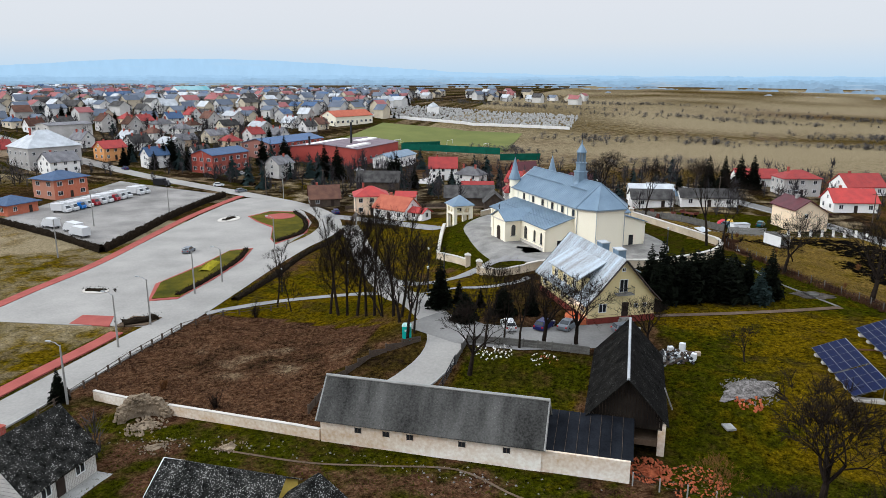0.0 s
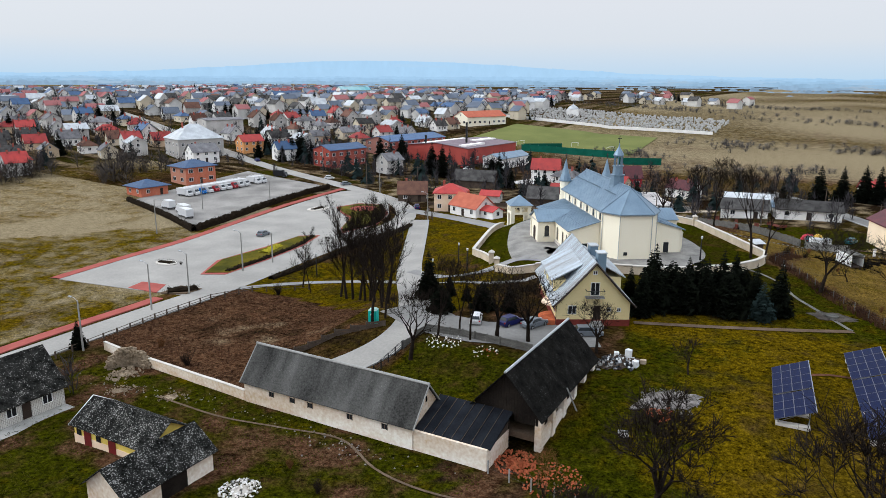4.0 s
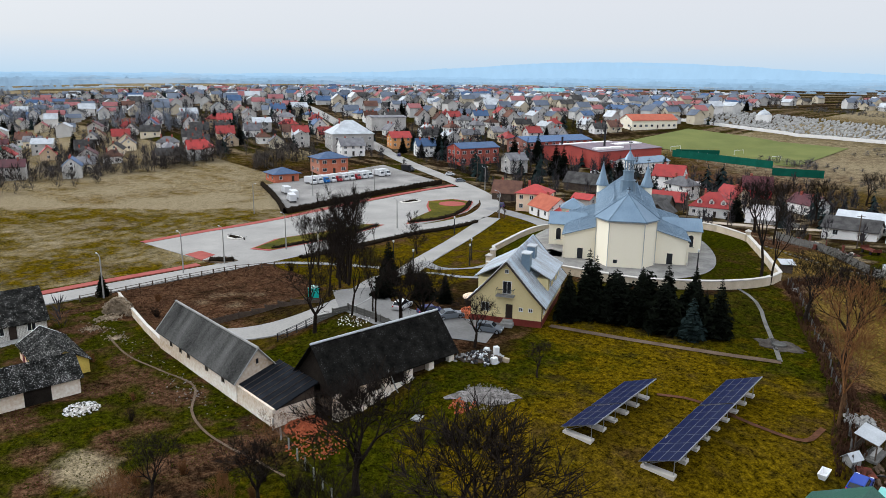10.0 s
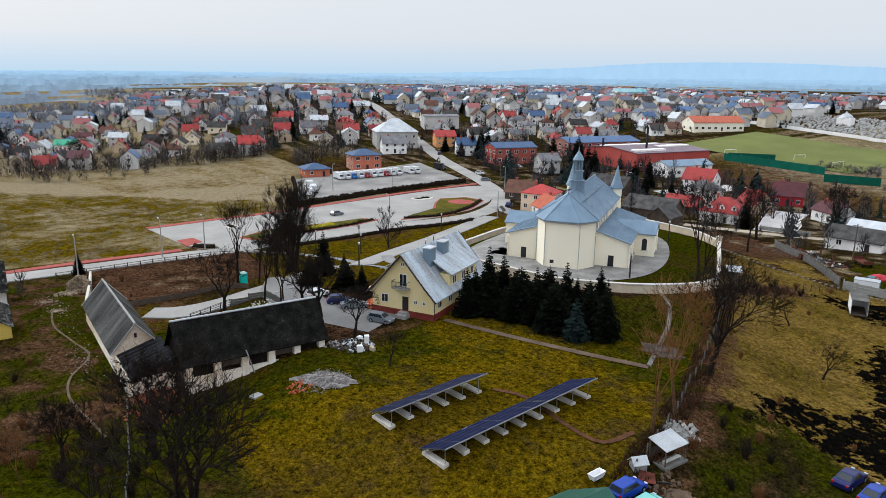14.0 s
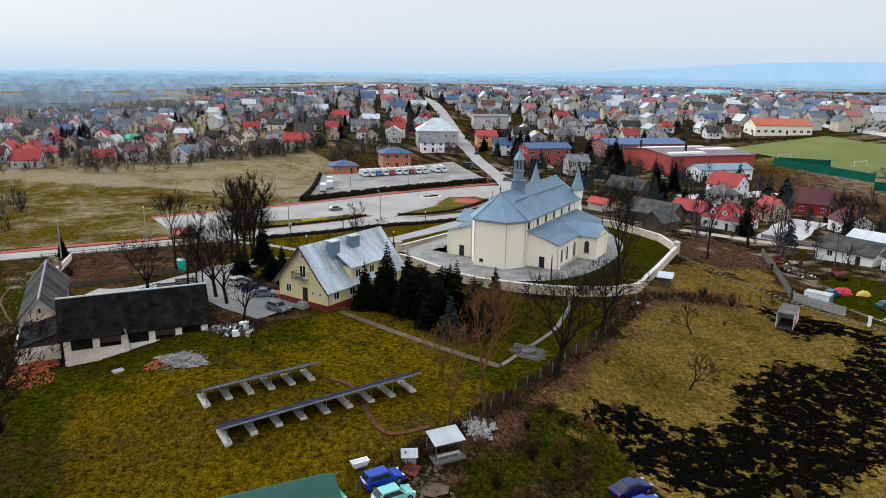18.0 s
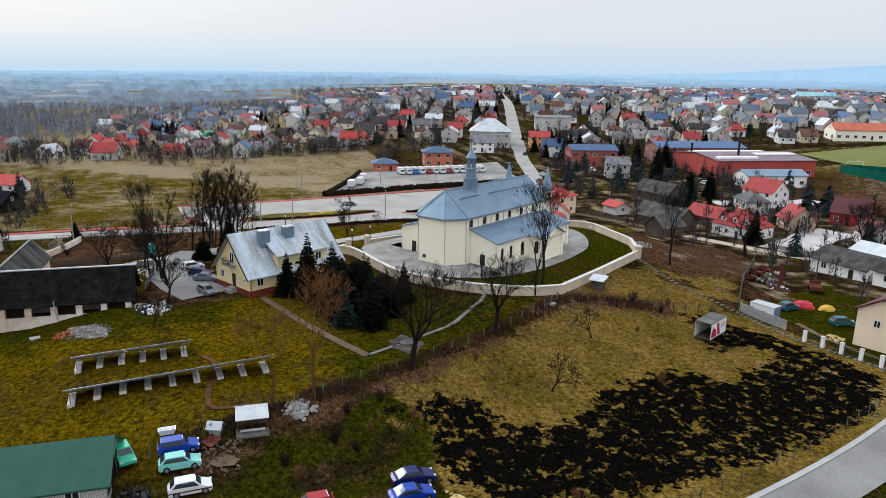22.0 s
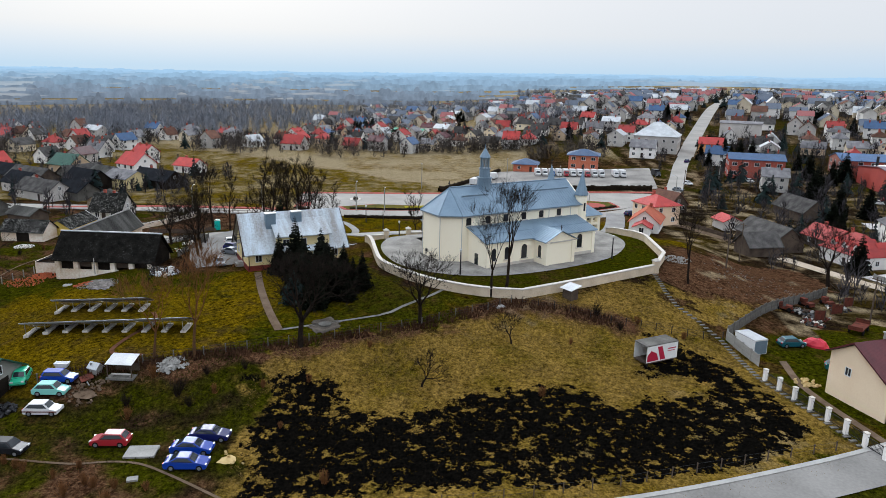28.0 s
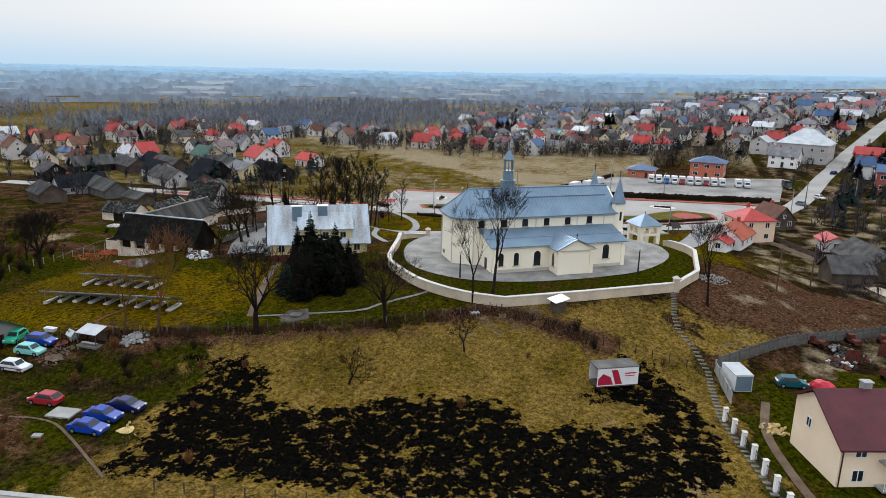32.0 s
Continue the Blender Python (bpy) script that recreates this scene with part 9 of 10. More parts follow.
hedge([(-113.6, 128.5), (-118, 146), (-124, 168), (-127.5, 186), (-129, 203)], 1.5, 1.7, "dark clipped hedge along the depot yard", 1)
hedge([(-113.6, 128.5), (-130, 136), (-150, 144), (-167, 150)], 1.3, 1.4, "dark ragged hedge behind the depot yard", 2)
hedge([(-66.2, 105), (-66.4, 112), (-67.2, 124), (-69, 138), (-68.4, 152), (-70, 163)], 1.2, 0.8, "low dark hedge beside the street", 3)
hedge([(-77.4, 104.5), (-78.2, 116), (-80.3, 129.5), (-83.5, 139)], 1.0, 0.7, "low dark hedge on the island", 4)
hedge([(-81, 148), (-79.8, 160), (-85.5, 173), (-94, 184)], 1.2, 0.8, "low dark hedge round the island", 5)
hedge([(-76.4, 89), (-74, 91.5), (-73.4, 93)], 1.8, 0.9, "dark shrubs in the entrance bed", 6)
hedge([(-95.4, 103), (-93.5, 103.5), (-92, 103.4)], 1.5, 0.6, "low dark shrubs in the oval bed", 7)
hedge([(-107, 167.5), (-107, 172.5)], 1.5, 0.6, "low dark shrubs in the car park bed", 8)
hedge([(-157, 235), (-145, 230), (-130, 224.5)], 1.3, 1.2, "dark hedge along the street", 9)
hedge([(-82, 120), (-84, 127)], 2.2, 0.7, "yellow-green low shrubs on the island", 10, mat("golden shrubs", (0.35, 0.30, 0.02), (0.18, 0.16, 0.015), 2, 9, 1.0))
for x, y, h in ((64.5, 99, 1.8), (65.4, 102.5, 1.5), (66, 106, 1.9), (66.4, 109, 1.6), (66.5, 112, 1.4), (63.4, 96.5, 1.5)):
    tree("shrub", x, y, h, 1, group="russet shrubs beside the road")

# ---- rubble and clutter ----
def chunk(seed, sx, sy, sz):
    rs = random.Random(seed)
    bm = boxes((-sx, -sy, -sz, sx, sy, sz))
    for v in bm.verts:
        v.co += Vector((rs.uniform(-1, 1) * sx, rs.uniform(-1, 1) * sy, rs.uniform(-1, 1) * sz)) * 0.35
    me = bpy.data.meshes.new("stone")
    bm.to_mesh(me)
    bm.free()
    return me


def pile(name, x, y, r, h, n, label, m, seed, size=0.18, part_name="stone", extra=()):
    """A heap of separate loose pieces."""
    rs = random.Random(seed)
    ob = thing(name, x, y, 0, label, "rubble")
    meshes = []
    for k in range(5):
        me = chunk(seed * 9 + k, size * rs.uniform(0.7, 1.6), size * rs.uniform(0.6, 1.2), size * rs.uniform(0.4, 0.9))
        me.materials.append(([m] + list(extra))[k % (1 + len(extra))])
        meshes.append(me)
    bm = bmesh.new()
    ring = [bm.verts.new((r * 0.75 * math.cos(a * 0.5236) * rs.uniform(0.7, 1.1), r * 0.75 * math.sin(a * 0.5236) * rs.uniform(0.7, 1.1), -0.15)) for a in range(12)]
    c = bm.verts.new((0, 0, h * 0.7))
    for i in range(12):
        bm.faces.new((ring[i], ring[(i + 1) % 12], c))
    if h > 0.22:
        part("mound", bm, m, ob)
    else:
        bm.free()
    for i in range(n):
        a, d = rs.uniform(0, math.tau), r * math.sqrt(rs.random())
        px_, py_ = d * math.cos(a), d * math.sin(a)
        z = max(0.0, h * (1 - d / r)) * rs.uniform(0.7, 1.05) + hgt(x + px_, y + py_) - hgt(x, y)
        piece(part_name, meshes[rs.randrange(5)], ob, pose(px_, py_, z + 0.03, rs.uniform(0, 60), rs.uniform(0, 60), rs.uniform(0, 360)))
    return ob


pile("rubble_heap", -16.4, 46.8, 1.9, 0.5, 190, "heap of white broken masonry in the grass", CAP, 1, 0.085, extra=(PLASTER_WHITE, DARK_CONCRETE))
pile("brick_heap", 3.4, 63.6, 2.3, 0.35, 190, "heap of orange broken bricks beside the shed", BRICK_BITS, 2, 0.085, "brick")
pile("brick_heap", 7.6, 62.4, 3.2, 0.2, 230, "heap of orange broken bricks in the grass", BRICK_BITS, 3, 0.07, "brick", extra=(BRICK_BITS, DIRT))
pile("debris_heap", 7.0, 87.5, 2.6, 0.8, 130, "heap of white household debris and boards", OLD_WOOD, 4, 0.15, extra=(WHITE_PAINT, DARK_STEEL, TIN_GREY))
pile("debris_heap", 5.6, 85.6, 1.6, 0.6, 50, "heap of grey debris beside the barn", OLD_WOOD, 5, 0.13, extra=(CONCRETE, DARK_STEEL))
for x, y, r, a, b, c, m in ((6.2, 88.6, 20, 0.6, 0.6, 0.9, WHITE_PAINT), (7.6, 88.9, 65, 0.6, 0.65, 1.4, WHITE_PAINT), (8.6, 88.2, 10, 1.2, 0.5, 0.6, OLD_WOOD), (7.0, 87.0, 40, 0.9, 0.6, 0.5, TIN_GREY), (8.9, 87.2, 75, 0.7, 0.6, 0.8, WHITE_PAINT), (5.4, 87.6, 30, 1.4, 0.7, 0.4, DARK_STEEL), (9.4, 88.7, 15, 0.9, 0.4, 0.5, mat("peeling beige laminate", (0.52, 0.42, 0.30), (0.36, 0.28, 0.19), 1, 6, 0.7))):
    ap = thing("discarded_appliance", x, y, r, "discarded household box beside the debris", "appliance", "discarded boxes")
    part("body", boxes((-a / 2, -b / 2, -0.1, a / 2, b / 2, c)), m, ap)
    part("door", boxes((-a / 2 + 0.04, -b / 2 - 0.03, 0.06, a / 2 - 0.04, -b / 2, c - 0.06)), m, ap)
pile("rubble_strip", -15.5, 83.6, 2.6, 0.1, 70, "pale rubble along the garden fence", CAP, 41, 0.08, extra=(PLASTER_WHITE, DARK_CONCRETE))
pile("rubble_strip", -9.0, 82.6, 1.8, 0.1, 40, "pale rubble beside the garden path", CAP, 42, 0.07, extra=(PLASTER_WHITE, BRICK_BITS))
ar = random.Random(88)
bm = bmesh.new()
rings = [[bm.verts.new((14.4 + q * e * (4.3 * math.cos(a) * 0.77 - 2.0 * math.sin(a) * 0.64), 79.7 + q * e * (4.3 * math.cos(a) * 0.64 + 2.0 * math.sin(a) * 0.77), 0)) for a, e in ((k * math.tau / 28, f) for k, f in enumerate([ar.uniform(0.72, 1.15) for _ in range(28)]))] for q in (0.33, 0.66, 1.0)]
for v_ in bm.verts:
    v_.co.z = hgt(v_.co.x, v_.co.y) + 0.035 + ar.uniform(-0.01, 0.03)
for r, q in zip(rings, rings[1:]):
    for k in range(28):
        bm.faces.new((r[k], r[(k + 1) % 28], q[(k + 1) % 28], q[k]))
bm.faces.new(rings[0])
structure(part("ash_ground", bm, mat("patchy pale ash", (0.27, 0.245, 0.23), (0.03, 0.026, 0.02), 1.2, 6, 1.0, bump=0.6, worldpos=True)), "irregular patch of pale ash in the lawn", "ground")
pile("ash_patch", 14.4, 79.7, 3.2, 0.1, 290, "burnt patch of pale ash and stones", ASH, 6, 0.055)
pile("stone_scatter", -46, 56.5, 1.8, 0.3, 60, "scattered pale stones beside the ruin", STONE, 7, 0.08)
pile("gravel_heap", -8.8, 179.6, 2.6, 0.14, 150, "pale rubble spread beside the churchyard", CONCRETE, 8, 0.09)
pile("sand_heap", 60.8, 117.6, 2.0, 0.3, 5, "spread of pale yellow sand", mat("yellow sand", (0.55, 0.42, 0.20), (0.42, 0.31, 0.14), 1, 8, 1.0), 9, 0.12)
pile("straw_heap", 37.2, 184.0, 1.6, 0.5, 30, "heap of yellow straw beside the drive", MATS["yellow sand"], 10, 0.15)
pile("block_scatter", 44.6, 105.2, 1.8, 0.4, 50, "grey concrete blocks beside the fence", CONCRETE, 11, 0.2)
pile("scrap_heap", 9, 197, 3.0, 0.7, 90, "heap of rusty scrap behind the fence", DARK_STEEL, 12, 0.2, extra=(RUST, OLD_WOOD, CONCRETE))
for x, y, r in ((11.6, 197.2, 118), (6.2, 202.6, 112), (0.8, 207.2, 120)):
    ts = thing("tin_screen", x, y, r, "rusty red sheet metal screen in the scrap yard", "screen", "rusty screens")
    for k in range(3):
        part("sheet", boxes((-1.35 + 0.9 * k, -0.02 + 0.03 * (k % 2), 0.1, -0.47 + 0.9 * k, 0.02 + 0.03 * (k % 2), 1.9 - 0.12 * k)), RUST, ts)
    for k in (-1.3, 1.3):
        part("post", boxes((k - 0.05, -0.1, -0.4, k + 0.05, -0.02, 1.8)), OLD_WOOD, ts)
pile("scrap_heap", 2.5, 204.5, 2.2, 0.6, 60, "heap of rusty scrap along the panel fence", DARK_STEEL, 81, 0.2, extra=(RUST, CONCRETE, CAP))
pile("scrap_heap", 13.6, 195.4, 1.8, 0.5, 50, "low heap of scrap and broken blocks", DARK_STEEL, 82, 0.18, extra=(RUST, CAP, OLD_WOOD))


def draped_heap(x, y, rx, ry, h, m, label, seed):
    """A tarpaulin pulled over a heap."""
    rs = random.Random(seed)
    ob = thing("covered_heap", x, y, rs.uniform(0, 90), label, "tarpaulin")
    bm = bmesh.new()
    rows = []
    for q, z in ((1.0, -0.1), (0.96, 0.25), (0.7, 0.75), (0.35, 0.98)):
        rows.append([bm.verts.new((rx * q * math.cos(k * 0.4488) * rs.uniform(0.85, 1.1), ry * q * math.sin(k * 0.4488) * rs.uniform(0.85, 1.1), h * z * rs.uniform(0.85, 1.1))) for k in range(14)])
    for r, q in zip(rows, rows[1:]):
        for k in range(14):
            bm.faces.new((r[k], r[(k + 1) % 14], q[(k + 1) % 14], q[k]))
    bm.faces.new(rows[-1])
    part("sheet", bm, m, ob)
    return ob


draped_heap(23.4, 191.4, 1.9, 1.1, 1.1, mat("red tarpaulin", (0.55, 0.03, 0.05), (0.40, 0.02, 0.04), 0.8, 5, 0.5), "bright red tarpaulin over a heap in the yard", 5)
draped_heap(25.6, 194.2, 1.4, 0.9, 0.8, mat("yellow tarpaulin", (0.62, 0.40, 0.05), (0.5, 0.30, 0.03), 0.8, 5, 0.5), "yellow tarpaulin over a heap in the yard", 6)
car(24.0, 187.6, 100, ("dark teal", (0.01, 0.09, 0.12)), "hatch", "dark teal hatchback standing in the yard")
ft = thing("farm_trailer", 16.0, 201.2, 140, "old dark red flatbed farm trailer on the grass", "trailer")
part("bed", boxes((-2.3, -1.0, 0.75, 2.3, 1.0, 0.9), (-2.3, -1.0, 0.9, -2.2, 1.0, 1.4), (2.2, -1.0, 0.9, 2.3, 1.0, 1.5)), RUST, ft)
part("drawbar", boxes((2.3, -0.06, 0.6, 3.7, 0.06, 0.72)), DARK_STEEL, ft)
for wx in (-1.4, 1.4):
    for wy in (-0.95, 0.95):
        bm = bmesh.new()
        tube(bm, [(wx, wy - 0.12, 0.38), (wx, wy + 0.12, 0.38)], [0.4, 0.4], 14)
        part("wheel", bm, RUBBER, ft)
pile("stone_scatter", -38, 57.5, 1.6, 0.25, 40, "scattered pale stones in the grass", STONE, 13, 0.07)
pile("leaf_heap", 49.8, 97.4, 2.4, 0.25, 40, "brown heap of leaves and litter", DIRT, 14, 0.15)
pile("soil_heap", 14, 76.8, 1.5, 0.2, 30, "scattered red bricks beside the ash", BRICK_BITS, 15, 0.12, "brick")
for i, (x, y, dx, dy) in enumerate(((-12, 192, 7, 8), (0, 190, 9, 8), (-5, 200, 9, 6), (-40, 58, 14, 2), (-15, 58, 10, 2), (-6, 205, 6, 4))):
    rs = random.Random(50 + i)
    v, f = [], []
    for _ in range(90):
        a, b, s = x + dx * rs.gauss(0, 0.5), y + dy * rs.gauss(0, 0.5), rs.uniform(0.05, 0.17)
        z = hgt(a, b)
        k = len(v)
        v += [(a - s, b, z - 0.05), (a, b - s, z - 0.05), (a + s, b, z - 0.05), (a, b + s, z - 0.05), (a, b, z + s * 0.6)]
        f += [(k, k + 1, k + 4), (k + 1, k + 2, k + 4), (k + 2, k + 3, k + 4), (k + 3, k, k + 4)]
    me = bpy.data.meshes.new("loose_stones")
    me.from_pydata(v, [], f)
    me.materials.append(ASH)
    tagged(new("loose_stones", me), "loose pale stones strewn over soil", "stones", kind="stuff")

# stone ruin: broken masonry of separate blocks
ru = thing("stone_ruin", -51.5, 62.2, 12, "broken remains of a limestone wall", "ruin")
rs = random.Random(77)
blocks = []
for k in range(6):
    me = chunk(300 + k, 0.19, 0.15, 0.11)
    me.materials.append(STONE)
    blocks.append(me)
bm = bmesh.new()
prev = None
for i in range(25):
    u = i / 24
    a = radians(200 - 175 * u)
    px_, py_ = 2.6 * math.cos(a), 1.7 * math.sin(a) - 0.4
    top = (0.5 + 1.9 * math.sin(math.pi * u) ** 0.7) * (1 + 0.25 * noise.noise((u * 7, 3.0, 1.0)))
    d = Vector((math.cos(a), math.sin(a)))
    wd = 0.42 + 0.12 * noise.noise((u * 9, 1.0, 5.0))
    ring = [bm.verts.new(p) for p in ((px_ - d.x * wd, py_ - d.y * wd, -0.4), (px_ - d.x * wd * 0.7, py_ - d.y * wd * 0.7, top * 0.92), (px_ + d.x * wd * 0.6, py_ + d.y * wd * 0.6, top), (px_ + d.x * wd * 1.3, py_ + d.y * wd * 1.3, -0.4))]
    if prev:
        for k in range(4):
            bm.faces.new((prev[k], prev[(k + 1) % 4], ring[(k + 1) % 4], ring[k]))
    else:
        bm.faces.new(ring)
    prev = ring
bm.faces.new(prev[::-1])
bmesh.ops.recalc_face_normals(bm, faces=bm.faces)
part("masonry", bm, STONE, ru)
for i in range(150):
    u = rs.random()
    a = radians(200 - 175 * u)
    top = (0.5 + 1.9 * math.sin(math.pi * u) ** 0.7) * (1 + 0.25 * noise.noise((u * 7, 3.0, 1.0)))
    z = top * rs.random() ** 0.5
    off = rs.choice((-0.38, 0.42 + 0.35 * (1 - z / top)))
    if z > 0.9 * top:
        off = rs.uniform(-0.3, 0.3)
    piece("stone", blocks[rs.randrange(6)], ru, pose((2.6 + off) * math.cos(a), (1.7 + off) * math.sin(a) - 0.4, z, rs.uniform(-15, 15), rs.uniform(-15, 15), rs.uniform(0, 360)))
pile("stone_heap", -50.5, 60.8, 2.6, 0.5, 90, "limestone rubble fallen from the ruin", STONE, 21, 0.12)

# portable toilet
tl = thing("portable_toilet", -27.5, 84.2, 15, "turquoise plastic portable toilet with a pale roof", "portable toilet")
TURQ = mat("turquoise plastic", (0.03, 0.50, 0.42), (0.02, 0.42, 0.35), 1, 8, 0.45)
part("cabin", boxes((-0.58, -0.58, 0.12, 0.58, 0.58, 2.15)), TURQ, tl)
part("roof", quadmesh([(-0.62, -0.62, 2.15), (0.62, -0.62, 2.15), (0.62, 0.62, 2.15), (-0.62, 0.62, 2.15), (-0.4, -0.4, 2.4), (0.4, -0.4, 2.4), (0.4, 0.4, 2.4), (-0.4, 0.4, 2.4)], [(3, 2, 1, 0), (4, 5, 6, 7), (0, 1, 5, 4), (1, 2, 6, 5), (2, 3, 7, 6), (3, 0, 4, 7)]), mat("pale turquoise plastic", (0.45, 0.65, 0.60), (0.38, 0.56, 0.52), 1, 8, 0.5), tl)
part("door", boxes((-0.42, -0.62, 0.18, 0.42, -0.58, 2.05)), TURQ, tl)
part("label_plate", boxes((-0.25, -0.635, 1.5, 0.25, -0.62, 1.75)), WHITE_PAINT, tl)
part("skid", boxes((-0.62, -0.55, 0, 0.62, -0.4, 0.12), (-0.62, 0.4, 0, 0.62, 0.55, 0.12)), DARK_STEEL, tl)

# trailer box with red shapes
tb = thing("cargo_trailer", 32.0, 166.2, 120, "white cargo box with red shapes on its side", "trailer")
part("box_wall", boxes((-2.7, -1.22, 0.45, 2.7, -1.16, 2.75), (-2.7, 1.16, 0.45, 2.7, 1.22, 2.75), (2.62, -1.16, 0.45, 2.7, 1.16, 2.75)), WHITE_PAINT, tb)
part("roof", boxes((-2.75, -1.25, 2.75, 2.75, 1.25, 2.85)), DARK_CONCRETE, tb)
part("floor", boxes((-2.7, -1.2, 0.3, 2.7, 1.2, 0.45)), OLD_WOOD, tb)
RED_SIGN = mat("crimson sign paint", (0.42, 0.015, 0.05), (0.36, 0.012, 0.04), 1, 8, 0.5)
part("red_shape", quadmesh([(-2.6, -1.235, 0.6), (-0.6, -1.235, 0.6), (-1.0, -1.235, 1.6), (-2.0, -1.235, 2.1), (-2.6, -1.235, 1.4), (-2.6, -1.222, 0.6), (-0.6, -1.222, 0.6), (-1.0, -1.222, 1.6), (-2.0, -1.222, 2.1), (-2.6, -1.222, 1.4)], [(0, 1, 2, 3, 4), (9, 8, 7, 6, 5)] + [(i, (i + 1) % 5, 5 + (i + 1) % 5, 5 + i) for i in range(5)]), RED_SIGN, tb)
part("red_shape", quadmesh([(-0.3, -1.235, 0.6), (0.6, -1.235, 0.6), (-0.1, -1.235, 2.5), (-0.9, -1.235, 2.5), (-0.3, -1.222, 0.6), (0.6, -1.222, 0.6), (-0.1, -1.222, 2.5), (-0.9, -1.222, 2.5)], [(0, 1, 2, 3), (7, 6, 5, 4), (0, 4, 5, 1), (1, 5, 6, 2), (2, 6, 7, 3), (3, 7, 4, 0)]), RED_SIGN, tb)
part("text_bar", boxes((0.9, -1.232, 1.9, 2.4, -1.222, 2.05), (0.9, -1.232, 1.6, 2.2, -1.222, 1.7)), RED_SIGN, tb)
part("leg", boxes((-2.4, -1.0, -0.2, -2.2, -0.8, 0.3), (-2.4, 0.8, -0.2, -2.2, 1.0, 0.3), (2.2, -1.0, -0.2, 2.4, -0.8, 0.3), (2.2, 0.8, -0.2, 2.4, 1.0, 0.3)), DARK_STEEL, tb)

ct = thing("storage_container", 26.3, 180.9, 20, "white storage box behind the pale fence", "container")
part("body", boxes((-2.0, -1.1, 0.1, 2.0, 1.1, 2.2)), WHITE_PAINT, ct)
part("roof", boxes((-2.05, -1.15, 2.2, 2.05, 1.15, 2.28)), TIN_GREY, ct)
part("door", boxes((2.0, -1.0, 0.2, 2.05, 1.0, 2.1)), TIN_BLUE, ct)

# open canopy by the fence
cn = thing("garden_canopy", 46.8, 100.2, 90, "small open shelter with a pale sheet roof", "shelter")
cn.scale = (0.85, 0.85, 0.72)
part("roof", quadmesh([(-1.9, -1.3, 2.35), (1.9, -1.3, 2.35), (1.9, 1.3, 3.1), (-1.9, 1.3, 3.1), (-1.9, -1.3, 2.42), (1.9, -1.3, 2.42), (1.9, 1.3, 3.17), (-1.9, 1.3, 3.17)], [(3, 2, 1, 0), (4, 5, 6, 7), (0, 1, 5, 4), (1, 2, 6, 5), (2, 3, 7, 6), (3, 0, 4, 7)]), TIN_GREY, cn)
for x in (-1.7, 1.7):
    for y, h in ((-1.1, 2.4), (1.1, 3.0)):
        part("post", boxes((x - 0.06, y - 0.06, -0.3, x + 0.06, y + 0.06, h)), OLD_WOOD, cn)
part("back_panel", boxes((-1.7, 1.05, 0.2, 1.7, 1.1, 1.6)), OLD_WOOD, cn)
part("bench", boxes((-1.4, -0.9, 0.4, 1.4, -0.4, 0.47), (-1.3, -0.85, 0, -1.2, -0.45, 0.4), (1.2, -0.85, 0, 1.3, -0.45, 0.4)), CONCRETE, cn)
part("slab_floor", boxes((-1.9, -1.4, -0.3, 1.9, 1.4, 0.06)), DARK_CONCRETE, cn)
dk = thing("dog_kennel", 46.4, 96.6, 70, "small pale kennel with a pitched roof", "kennel")
part("wall", gable_walls(1.3, 1.0, 0.7, 0.5, 0.2), CONCRETE, dk)
part("roof", gable_roof(1.3, 1.0, 0.7, 0.5, 0.15, 0.05), TIN_GREY, dk)
bt = thing("bathtub", 45.6, 92.0, 95, "old white bathtub standing in grass", "bathtub")
part("tub", quadmesh([(-0.85, -0.4, 0.6), (0.85, -0.4, 0.6), (0.85, 0.4, 0.6), (-0.85, 0.4, 0.6), (-0.65, -0.28, 0.02), (0.6, -0.28, 0.02), (0.6, 0.28, 0.02), (-0.65, 0.28, 0.02), (-0.75, -0.32, 0.6), (0.75, -0.32, 0.6), (0.75, 0.32, 0.6), (-0.75, 0.32, 0.6), (-0.6, -0.22, 0.12), (0.55, -0.22, 0.12), (0.55, 0.22, 0.12), (-0.6, 0.22, 0.12)],
                     [(0, 4, 5, 1), (1, 5, 6, 2), (2, 6, 7, 3), (3, 7, 4, 0), (4, 7, 6, 5), (0, 1, 9, 8), (1, 2, 10, 9), (2, 3, 11, 10), (3, 0, 8, 11), (8, 9, 13, 12), (9, 10, 14, 13), (10, 11, 15, 14), (11, 8, 12, 15), (12, 13, 14, 15)]), WHITE_PAINT, bt)
sc = thing("scrap_bonnet", 47.8, 96.2, 40, "rusty red scrap car parts", "scrap")
part("bonnet", quadmesh([(-0.8, -0.7, 0.1), (0.8, -0.7, 0.05), (0.7, 0.7, 0.3), (-0.7, 0.7, 0.45), (-0.8, -0.7, 0.16), (0.8, -0.7, 0.11), (0.7, 0.7, 0.36), (-0.7, 0.7, 0.51)], [(3, 2, 1, 0), (4, 5, 6, 7), (0, 1, 5, 4), (1, 2, 6, 5), (2, 3, 7, 6), (3, 0, 4, 7)]), RUST, sc)
part("frame_bar", boxes((0.9, -0.2, 0.0, 2.2, -0.08, 0.12)), DARK_STEEL, sc)
